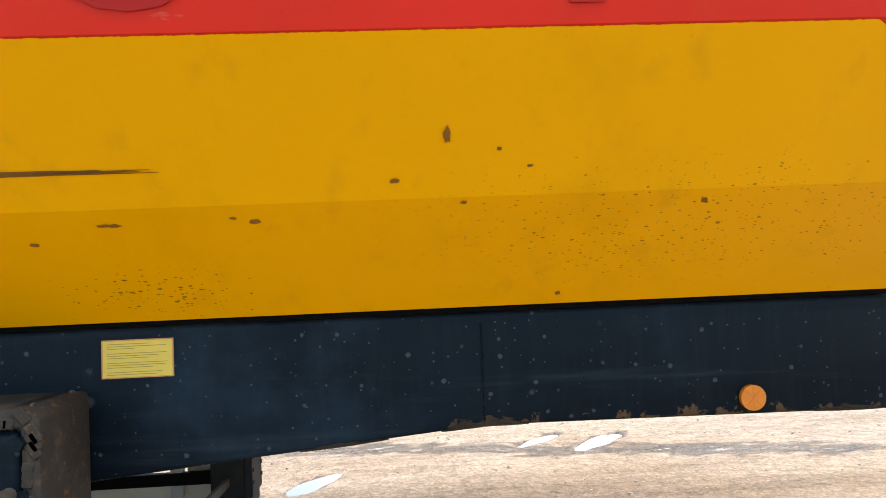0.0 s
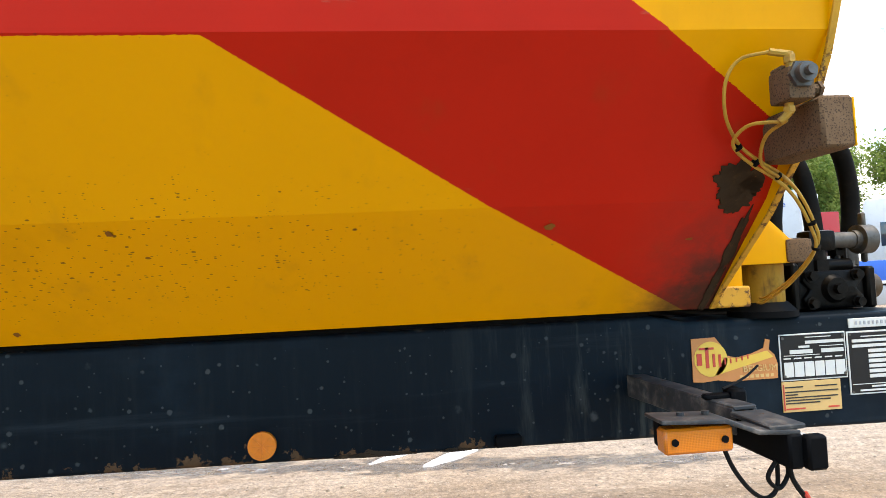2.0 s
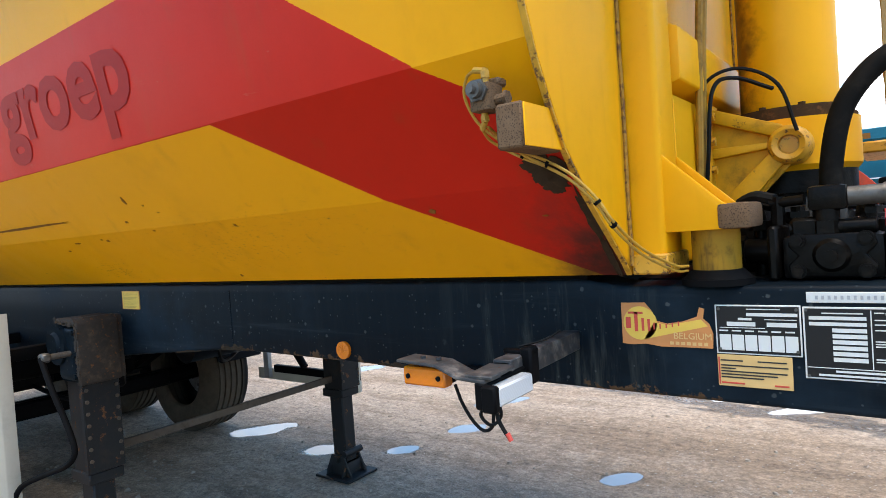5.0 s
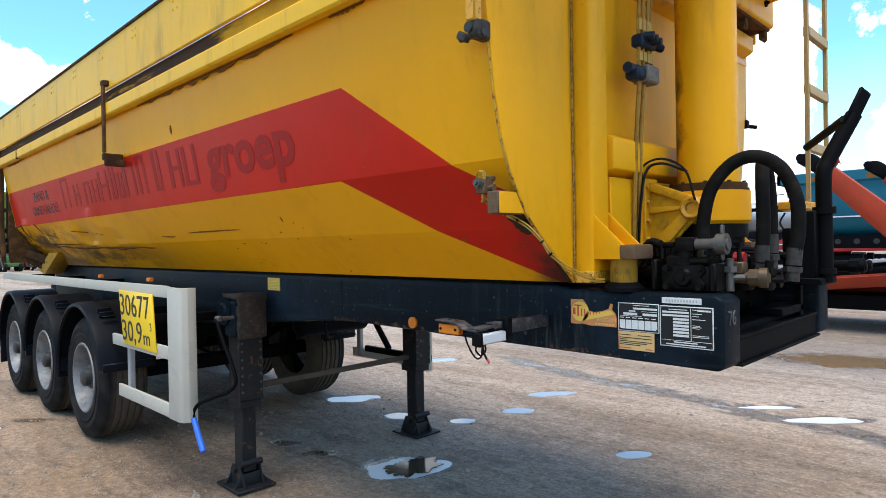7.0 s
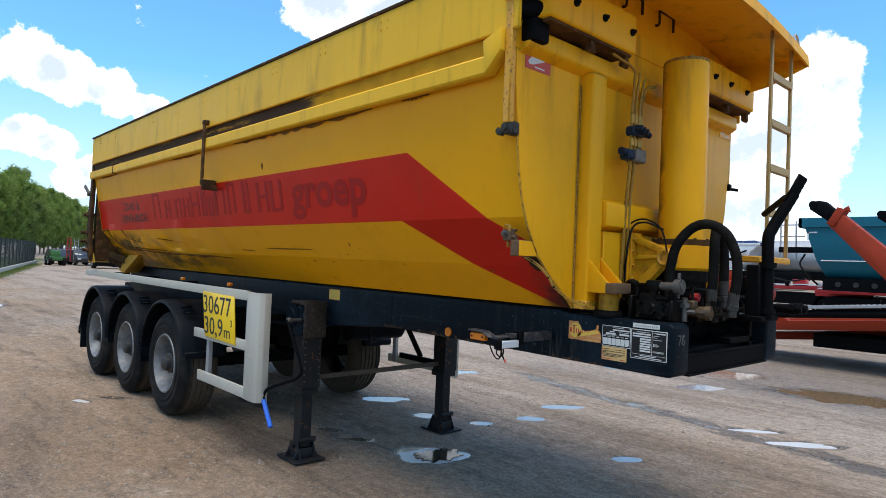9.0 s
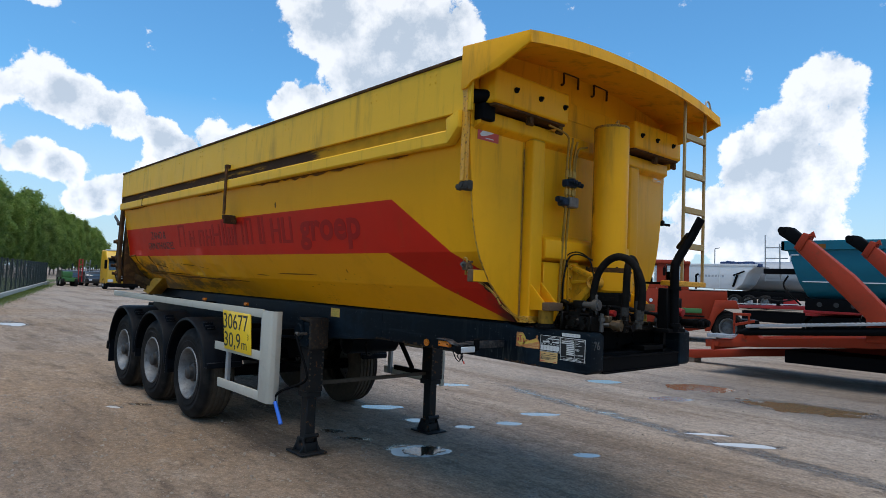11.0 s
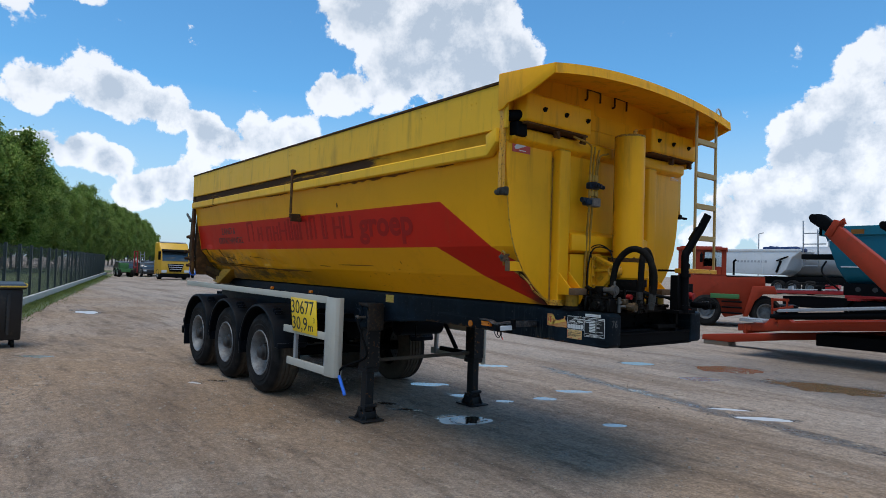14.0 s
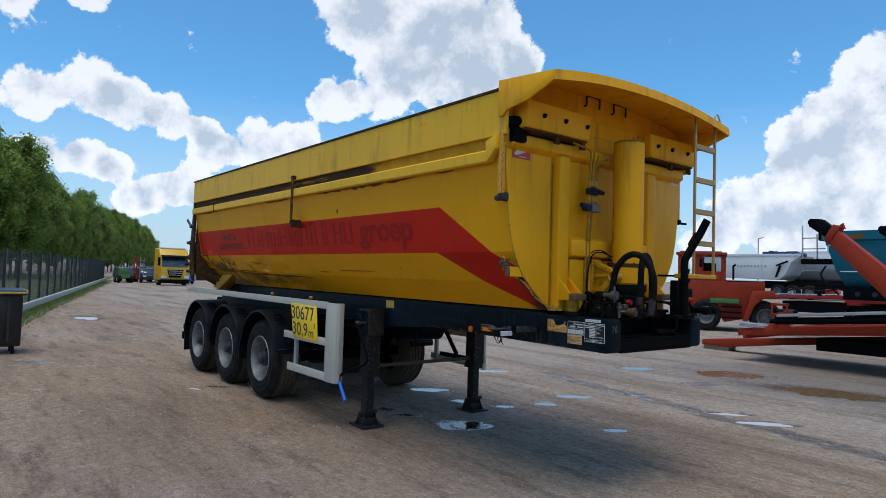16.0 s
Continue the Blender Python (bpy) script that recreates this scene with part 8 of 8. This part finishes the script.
tube(bm, [(-5.0, 17.3, 2.4), (-5.1, 17.2, 2.1), (-4.9, 17.2, 1.8), (-4.7, 17.5, 1.5)], 0.03, 6)
part("hose", bm, RUBBER, tip)

# orange terminal tractor
ter = thing("terminal_tractor", (0, 0, 0), "old orange-red terminal tractor with a glazed cab", "tractor")
bm = bmesh.new()
prism(bm, [(-8.45, 0.62), (-8.45, 1.84), (-6.86, 1.84), (-6.86, 1.80), (-5.64, 1.83), (-5.62, 1.50), (-5.98, 1.46), (-6.30, 0.62), (-6.9, 0.50), (-7.0, 0.62), (-7.10, 0.98), (-7.35, 1.16), (-7.65, 1.16), (-7.9, 0.98), (-8.0, 0.62)], "y", 14.5, 16.5, 0.02)
part("body", bm, ORANGE2, ter)
bm = bmesh.new()
box(bm, -6.84, -5.66, 14.49, 16.4, 1.835, 1.865, 0.008)
part("bonnet_trim", bm, WHITE, ter, "pale worn bonnet trim")
for x0, x1 in ((-8.45, -8.33), (-7.93, -7.62), (-7.02, -6.86)):
    for y in (14.5, 16.0):
        bm = bmesh.new()
        box(bm, x0, x1, y, y + 0.10, 1.84, 2.66, 0.012)
        part("cab_pillar", bm, ORANGE2, ter)
bm = bmesh.new()
box(bm, -8.52, -6.82, 14.44, 16.16, 2.64, 2.74, 0.03, 2)
box(bm, -8.40, -7.0, 14.6, 16.0, 2.73, 2.78, 0.02, 2)
part("cab_roof", bm, ORANGE2, ter)
bm = bmesh.new()
box(bm, -7.62, -7.02, 14.49, 14.53, 1.84, 2.12, 0.01)
box(bm, -8.33, -7.93, 14.50, 14.53, 1.84, 2.02, 0.01)
part("cab_door", bm, ORANGE2, ter)
for dims in ((-8.33, -7.93, 14.53, 14.538, 2.02, 2.64), (-7.62, -7.02, 14.53, 14.538, 2.12, 2.64), (-8.33, -7.93, 16.05, 16.058, 1.84, 2.64), (-7.62, -7.02, 16.05, 16.058, 1.84, 2.64), (-6.90, -6.892, 14.6, 16.0, 1.9, 2.64), (-8.41, -8.402, 14.6, 16.0, 1.9, 2.64)):
    bm = bmesh.new()
    box(bm, *dims, 0)
    part("cab_window", bm, CAB_GLASS, ter).visible_shadow = False
pbox("seat", ter, BLACK, (-7.6, -7.2, 15.0, 15.5, 1.86, 2.40))
pbox("steering_column", ter, BLACK, (-8.25, -8.1, 15.1, 15.4, 1.86, 2.2))
pbox("green_sill", ter, GREEN_P, (-7.36, -6.43, 14.42, 14.52, 1.10, 1.25))
for z in (0.98, 0.80, 0.62):
    pbox("step", ter, BLACK, (-7.0, -6.34, 14.38, 14.52, z, z + 0.05))
bm = bmesh.new()
rod(bm, (-6.62, 14.8, 1.85), (-6.62, 14.8, 2.25), 0.035, 12)
tube(bm, [(-6.62, 14.8, 2.2), (-6.62, 14.8, 2.30), (-6.55, 14.78, 2.36)], 0.035, 8)
part("exhaust", bm, BLACK, ter, "black exhaust pipe")
bm = bmesh.new()
prism(bm, [(-6.02, 1.53), (-5.36, 1.55), (-5.26, 1.30), (-5.70, 1.28), (-5.95, 1.05), (-6.16, 0.56), (-6.32, 0.56)], "y", 14.36, 14.9, 0.02)
part("mudguard", bm, ORANGE2, ter, "angular orange rear mudguard")
pbox("rear_frame", ter, BLACK, (-5.9, -4.6, 14.8, 16.3, 0.62, 0.95))
bm = bmesh.new()
for x in (-5.42, -4.98):
    bar(bm, (x, 14.3, 0.55), (x, 14.3, 1.18), 0.10, 0.06, 0.01)
bar(bm, (-5.46, 14.3, 1.14), (-4.92, 14.3, 1.14), 0.10, 0.08, 0.01)
bar(bm, (-5.46, 14.3, 0.80), (-4.80, 14.3, 0.95), 0.10, 0.08, 0.01)
part("coupling_frame", bm, ORANGE2, ter, "orange coupling frame")
for x in (-7.5, -5.6):
    wheel_at(ter, x, 14.42, 0.70, 0.50, 0.42)
    wheel_at(ter, x, 16.6, 0.70, 0.50, 0.42, 1)
bm = bmesh.new()
box(bm, -7.72, -7.62, 14.22, 14.28, 2.25, 2.52, 0.02)
tube(bm, [(-7.66, 14.5, 2.55), (-7.67, 14.3, 2.56), (-7.67, 14.25, 2.45)], 0.012, 6)
part("mirror", bm, BLACK, ter, "black door mirror")
for x, z in ((-8.1, 1.45), (-8.2, 1.25)):
    bm = bmesh.new()
    disc(bm, (x, 14.5, z), (0, -1, 0), 0.06, 0.03, 14)
    part("side_lamp", bm, CLEAR, ter)
ter.matrix_basis = pose(-9.927, 16.982, -0.225, 0, 0, 27) @ Matrix.Diagonal((1.035, 1.13, 1.13, 1)) @ pose(8.45, -14.5, 0)

# white tipper trailers and red low chassis on the rising ground
for x0, y, mat_, lab in ((-20.9, 42.0, WHITE, "white tipper trailer with a blue folded sheet on top"), (-15.6, 45.0, GREY_P, "pale grey tank trailer on the rising ground")):
    g0 = rise(x0, y)
    tk = thing("tipper_trailer_white" if mat_ is WHITE else "tank_trailer", (0, 0, 0), lab, "trailer")
    bm = bmesh.new()
    if mat_ is WHITE:
        prism(bm, [(x0 - 2.5, 3.98), (x0 - 2.5, 2.5), (x0 - 2.0, 2.25), (x0 + 2.8, 2.12), (x0 + 3.9, 2.12), (x0 + 4.35, 2.5), (x0 + 4.75, 3.35), (x0 + 5.3, 3.78), (x0 + 5.3, 3.92)], "y", y, y + 2.5, 0.06)
        obox(bm, pose(x0 + 2.75, y - 0.02, 3.0), 0.06, 0.05, 1.7, 0.01)
    else:
        rod(bm, (x0 - 2.5, y + 1.25, 3.2), (x0 + 8.5, y + 1.25, 3.2), 1.15, 28)
    part("tank", bm, mat_, tk)
    if mat_ is WHITE:
        bm = bmesh.new()
        for k in range(7):
            obox(bm, pose(x0 + 3.0 + 0.34 * k, y + 0.5, 4.02 + 0.05 * (k % 2) - 0.02 * k, 0, 10 * (k % 3), 15 * k), 0.6, 0.9, 0.26, 0.10, 2)
        part("folded_sheet", bm, SHEET_B, tk, "blue folded sheet", kind="stuff")
        pbox("rim_rail", tk, WHITE, (x0 - 2.5, x0 + 5.4, y - 0.05, y + 0.06, 3.82, 3.98))
        bm = bmesh.new()
        bar(bm, (x0 + 3.75, y - 0.08, 2.3), (x0 + 4.05, y - 0.08, 3.15), 0.12, 0.13, 0.02)
        bar(bm, (x0 + 3.75, y - 0.08, 3.13), (x0 + 4.55, y - 0.08, 3.45), 0.12, 0.10, 0.02)
        part("ram", bm, BLACK, tk)
        bars_bm = bmesh.new()
        for k in range(9):
            box(bars_bm, x0 + 0.9 + 0.25 * k, x0 + 1.05 + 0.25 * k, y - 0.012, y, 3.0, 3.16, 0)
        part("faded_print", bars_bm, GREY_P, tk, kind="stuff")
    pbox("chassis", tk, BLACK, (x0 - 2, x0 + 8, y + 0.5, y + 2.0, g0 + 0.7, g0 + 1.25))
    for k in (3.8, 4.77, 5.9):
        wheel_at(tk, x0 + k, y + 0.05, g0 + 0.5, 0.5, 0.385)
    pbox("toolbox", tk, BLACK, (x0 + 6.3, x0 + 7.0, y, y + 0.5, g0 + 0.4, g0 + 0.9))
for x0, y in ((-9.9, 25.0), (-6.4, 23.0)):
    g0 = rise(x0, y)
    rc = thing("low_chassis", (0, 0, 0), "red low-loader chassis with a white line along its edge", "trailer", "red chassis in the yard")
    bm = bmesh.new()
    prism(bm, [(x0, g0 + 1.12), (x0, g0 + 1.26), (x0 + 5.2, g0 + 1.40), (x0 + 5.2, g0 + 1.22)], "y", y, y + 2.4, 0.02)
    part("frame", bm, RED_P, rc)
    bm = bmesh.new()
    prism(bm, [(x0 + 0.1, g0 + 1.29), (x0 + 0.1, g0 + 1.33), (x0 + 5.1, g0 + 1.47), (x0 + 5.1, g0 + 1.43)], "y", y - 0.02, y + 0.4, 0.0)
    part("edge_line", bm, WHITE, rc)
    pbox("underframe", rc, BLACK, (x0 + 0.3, x0 + 5.0, y + 0.1, y + 2.3, g0 + 0.55, g0 + 1.02))
    for k in (3.4, 4.5):
        wheel_at(rc, x0 + k, y - 0.02, g0 + 0.45, 0.45, 0.35)
        bm = bmesh.new()
        for j in range(9):
            a = math.pi * j / 8
            obox(bm, pose(x0 + k + 0.55 * math.cos(a), y + 0.1, g0 + 0.45 + 0.55 * math.sin(a), 0, 90 - math.degrees(a), 0), 0.22, 0.35, 0.02, 0)
        part("mudguard", bm, BLACK, rc)
    pbox("red_box", rc, RED_P, (x0 + 2.0, x0 + 2.5, y + 0.2, y + 0.6, g0 + 1.3, g0 + 1.58))
    for k in range(4):
        pbox("twist_lock", rc, BLACK if k % 2 else GREY_P, (x0 + 0.6 + 1.2 * k, x0 + 0.75 + 1.2 * k, y - 0.05, y + 0.15, g0 + 1.30, g0 + 1.48), 0.01)
    bm = bmesh.new()
    tube(bm, [(x0 + 0.4, y, g0 + 1.4), (x0 + 1.1, y - 0.1, g0 + 1.62), (x0 + 1.9, y + 0.1, g0 + 1.5), (x0 + 2.6, y, g0 + 1.62)], 0.03, 6, 5)
    part("coiled_line", bm, RUBBER, rc, "loose air lines")
    pbox("lower_beam", rc, RED_P, (x0 + 3.0, x0 + 5.0, y - 0.25, y - 0.05, g0 + 0.95, g0 + 1.12))
lampp = thing("street_lamp", (-26.7, 60, 0), "slender grey street lamp far behind the trailers", "street lamp")
bm = bmesh.new()
rod(bm, (-26.7, 60, 0.3), (-26.7, 60, 6.4), 0.07, 10, 0.05)
part("pole", bm, GREY_P, lampp)
bm = bmesh.new()
bar(bm, (-26.7, 60, 6.4), (-26.2, 60, 6.5), 0.12, 0.08, 0.02)
part("lamp_head", bm, GREY_P, lampp)


# lorries seen past the front of the trailer
def curtain_trailer():
    v = thing("curtain_trailer", (0, 0, 0), "white curtain-sided trailer with blue print and a blue lower band", "trailer")
    pbox("body", v, WHITE, (-0.2, 13.0, 0.0, 2.5, 1.35, 4.0), 0.03)
    bm = bmesh.new()
    prism(bm, [(4.2, 1.36), (4.0, 1.50), (5.4, 1.62), (9.0, 1.66), (12.9, 1.60), (12.9, 1.36)], "y", -0.012, 0.0)
    part("blue_print", bm, BLUE_P, v, "bright blue printed band")
    bm = bmesh.new()
    for k in range(4):
        box(bm, 10.5 + 0.33 * k, 10.72 + 0.33 * k, -0.012, 0.0, 2.35, 2.85 - 0.12 * (k % 2), 0)
    part("skyline_print", bm, BLUE_P, v, "blue printed blocks", kind="stuff")
    bm = bmesh.new()
    for x, w, h in ((8.5, 0.5, 0.95), (9.25, 0.55, 0.95), (10.05, 0.5, 0.95), (10.75, 0.12, 0.16), (11.0, 0.42, 0.6), (11.55, 0.42, 0.6)):
        box(bm, x, x + min(0.16, w), -0.02, -0.012, 1.72, 1.72 + h, 0)
        if w > 0.2:
            box(bm, x + 0.16, x + w, -0.02, -0.012, 1.72 + h - 0.16, 1.72 + h, 0)
            box(bm, x + 0.16, x + w, -0.02, -0.012, 1.72 + 0.38 * h, 1.72 + 0.38 * h + 0.14, 0)
    part("red_print", bm, RED_P, v, "red printed marks", kind="stuff")
    letters("BE en CE - basiskwalificatie", 0.30, facing(6.6, -0.013, 3.45, (1, 0, 0), (0, 0, 1)), BLUE_P, v, "side_lettering", "dark blue lettering", 0.002, 5.9)["kind"] = "stuff"
    bm = bmesh.new()
    rod(bm, (1.4, -0.02, 2.6), (1.4, 0.0, 2.6), 0.22, 20)
    box(bm, 1.1, 1.7, -0.014, 0.0, 2.2, 2.95, 0)
    part("warning_sign", bm, STICK_Y, v)
    pbox("chassis", v, BLACK, (0.2, 12.8, 0.5, 2.0, 0.9, 1.35))
    for x in (1.6, 2.9, 4.2):
        wheel_at(v, x, 0.1, 0.5, 0.5, 0.385)
    pbox("underrun_guard", v, BLUE_P, (5.5, 12.6, 0.02, 0.06, 0.85, 1.34))
    return v


ct = curtain_trailer()
# its tail end stands nearest the yard
ct.matrix_basis = pose(12.8, 17.4, 0.0, 0, 0, -49) @ pose(-13.0, 0, 0)
flat = thing("flatbed_trailer", (0, 0, 0), "blue drop-sided flatbed trailer with grey wheels", "trailer")
pbox("side_board", flat, BLUE_P, (5.2, 21.0, 13.0, 13.06, 0.95, 1.50), 0.01)
pbox("board_rail", flat, WHITE, (5.2, 21.0, 12.97, 13.03, 0.90, 0.98), 0.01)
pbox("floor", flat, BLACK, (5.2, 21.0, 13.06, 15.4, 0.85, 1.0))
pbox("far_board", flat, BLUE_P, (5.2, 21.0, 15.4, 15.46, 0.95, 1.50), 0.01)
for k in range(8):
    pbox("board_post", flat, BLUE_P, (5.3 + 2.2 * k, 5.38 + 2.2 * k, 12.965, 13.0, 0.95, 1.5), 0.008)
pbox("underframe", flat, BLACK, (5.6, 20.6, 13.5, 15.0, 0.55, 0.86))
for x in (7.9, 9.2, 15.0):
    wheel_at(flat, x, 13.03, 0.46, 0.46, 0.3)
pbox("toolbox", flat, GREY_P, (10.6, 11.8, 13.0, 13.4, 0.35, 0.85))
pbox("container_red", thing("shipping_container", (0, 0, 0), "red steel container standing among the lorries", "container"), RED_P, (17.6, 19.4, 24.0, 30.0, rise(18, 24) - 0.02, 3.75), 0.03)
cabw = thing("white_lorry", (0, 0, 0), "white lorry tractor parked behind the blue flatbed", "lorry")
bm = bmesh.new()
prism(bm, [(16.1, 0.7), (16.1, 2.6), (16.3, 3.72), (18.2, 3.80), (18.3, 0.7)], "y", 19.0, 21.4, 0.08)
part("cab", bm, WHITE, cabw)
pbox("side_window", cabw, GLASS, (16.7, 17.7, 18.985, 19.0, 2.0, 2.85), 0.01)
pbox("windscreen", cabw, GLASS, (16.09, 16.14, 19.2, 21.2, 1.95, 2.8), 0.01)
pbox("tank_box", cabw, WHITE, (14.9, 15.95, 19.3, 21.0, 0.8, 2.0), 0.05)
pbox("bumper", cabw, GREY_P, (16.0, 18.3, 19.0, 21.4, 0.4, 0.72), 0.05)
wheel_at(cabw, 17.2, 19.0, 0.5, 0.5, 0.35)
cabw.matrix_basis = pose(16.2, 19.0, 0, 0, 0, -39) @ pose(-16.1, -19.0, 0)

# far end of the yard: yellow lorry and small machines by the fence
yl = thing("yellow_lorry", (0, 0, 0), "yellow lorry tractor facing the yard in front of the trees", "lorry")
bm = bmesh.new()
prism(bm, [(-56.0, 0.45), (-55.95, 1.2), (-56.05, 1.75), (-56.3, 2.65), (-56.9, 3.30), (-58.2, 3.36), (-58.3, 0.45)], "y", 10.0, 12.5, 0.12, 3)
part("cab", bm, LORRY_Y, yl)
bm = bmesh.new()
prism(bm, [(-55.99, 1.66), (-56.25, 2.52), (-56.35, 2.52), (-56.10, 1.66)], "y", 10.14, 12.36, 0.02)
part("windscreen", bm, GLASS, yl)
bm = bmesh.new()
prism(bm, [(-55.85, 2.44), (-55.80, 2.56), (-56.35, 2.72), (-56.40, 2.58)], "y", 10.1, 12.4, 0.02)
part("sun_visor", bm, BLACK, yl)
bm = bmesh.new()
box(bm, -57.6, -56.9, 10.15, 12.35, 3.30, 3.42, 0.05, 2)
part("roof_spoiler", bm, WHITE, yl, "pale roof spoiler")
bm = bmesh.new()
prism(bm, [(10.55, 1.42), (11.95, 1.42), (11.75, 0.72), (10.75, 0.72)], "x", -55.97, -55.88, 0.02)
gr = part("grille", bm, BLACK, yl, "black tapered grille with chrome bars")
for z, w in ((1.28, 0.62), (1.10, 0.56), (0.92, 0.50)):
    bm = bmesh.new()
    box(bm, -55.87, -55.85, 11.25 - w, 11.25 + w, z, z + 0.05, 0.004)
    part("grille_bar", bm, CLEAR, gr)
bm = bmesh.new()
box(bm, -56.1, -55.84, 9.98, 12.52, 0.22, 0.55, 0.05, 2)
part("bumper", bm, BLACK, yl)
for y in (10.06, 12.0):
    pbox("headlamp", yl, CLEAR, (-55.97, -55.86, y, y + 0.44, 0.62, 0.86), 0.04)
for y in (9.74, 12.52):
    pbox("mirror", yl, BLACK, (-55.95, -55.80, y, y + 0.20, 1.75, 2.5), 0.03)
for y, f in ((10.0, -1), (12.5, 1)):
    wheel_at(yl, -57.0, y, 0.50, 0.50, 0.32, f)
yl.matrix_basis = pose(0, 0.5, 0)
gm = thing("green_machine", (0, 0, 0), "small green farm machine with a red mast by the fence", "machine")
pbox("frame", gm, GREEN_P, (-64.6, -62.8, 8.5, 9.8, 0.45, 0.80), 0.05)
pbox("engine_box", gm, GREEN_P, (-63.8, -62.9, 8.6, 9.4, 0.80, 1.35), 0.08)
pbox("seat", gm, BLACK, (-64.4, -64.0, 8.9, 9.3, 0.80, 1.25), 0.05)
bm = bmesh.new()
for y in (10.05, 10.35):
    box(bm, -64.1, -64.0, y, y + 0.08, 0.4, 2.55, 0.01)
for z in (0.9, 1.5, 2.0, 2.45):
    box(bm, -64.08, -64.02, 10.05, 10.43, z, z + 0.08, 0.01)
part("mast", bm, RED_P, gm, "red lifting mast")
bm = bmesh.new()
for y in (10.75, 11.1):
    box(bm, -64.6, -64.55, y, y + 0.05, 0.5, 2.5, 0.0)
for k in range(6):
    box(bm, -64.6, -64.55, 10.75, 11.15, 0.7 + 0.3 * k, 0.74 + 0.3 * k, 0.0)
part("mast_frame", bm, GREY_P, gm, "grey ladder frame")
for x in (-64.4, -63.1):
    wheel_at(gm, x, 8.45, 0.42, 0.42, 0.3)
    wheel_at(gm, x, 9.85, 0.42, 0.42, 0.3, 1)


def far_car(x, y, material, name, label, tall):
    cr = thing(name, (x, y, 0), label, "car")
    bm = bmesh.new()
    prism(bm, [(x, 0.30), (x, 0.75), (x - 0.9, 0.95), (x - 1.5, 1.42 * tall), (x - 3.4, 1.45 * tall), (x - 4.0, 1.0), (x - 4.3, 0.9), (x - 4.3, 0.30)], "y", y - 0.88, y + 0.88, 0.10, 3)
    part("body", bm, material, cr)
    bm = bmesh.new()
    prism(bm, [(x - 0.93, 0.99), (x - 1.44, 1.36 * tall), (x - 1.52, 1.36 * tall), (x - 1.0, 0.97)], "y", y - 0.74, y + 0.74, 0.01)
    part("windscreen", bm, GLASS, cr)
    for dy in (-0.78, 0.48):
        pbox("headlamp", cr, CLEAR, (x - 0.06, x + 0.015, y + dy, y + dy + 0.30, 0.55, 0.70), 0.02)
    for dx in (-0.8, -3.5):
        wheel_at(cr, x + dx, y - 0.88, 0.32, 0.32, 0.2)
        wheel_at(cr, x + dx, y + 0.88, 0.32, 0.32, 0.2, 1)


far_car(-64.2, 11.8, BIN_M, "parked_car", "black parked car at the far fence", 1.0)
far_car(-67.5, 10.6, BIN_M, "parked_car", "dark parked car at the far fence", 1.0)
far_car(-61.5, 14.4, BLUE_P, "parked_van", "blue parked van at the far end of the yard", 1.35)
far_car(-69.0, 13.6, BIN_M, "parked_car", "black parked car at the far fence", 1.1)
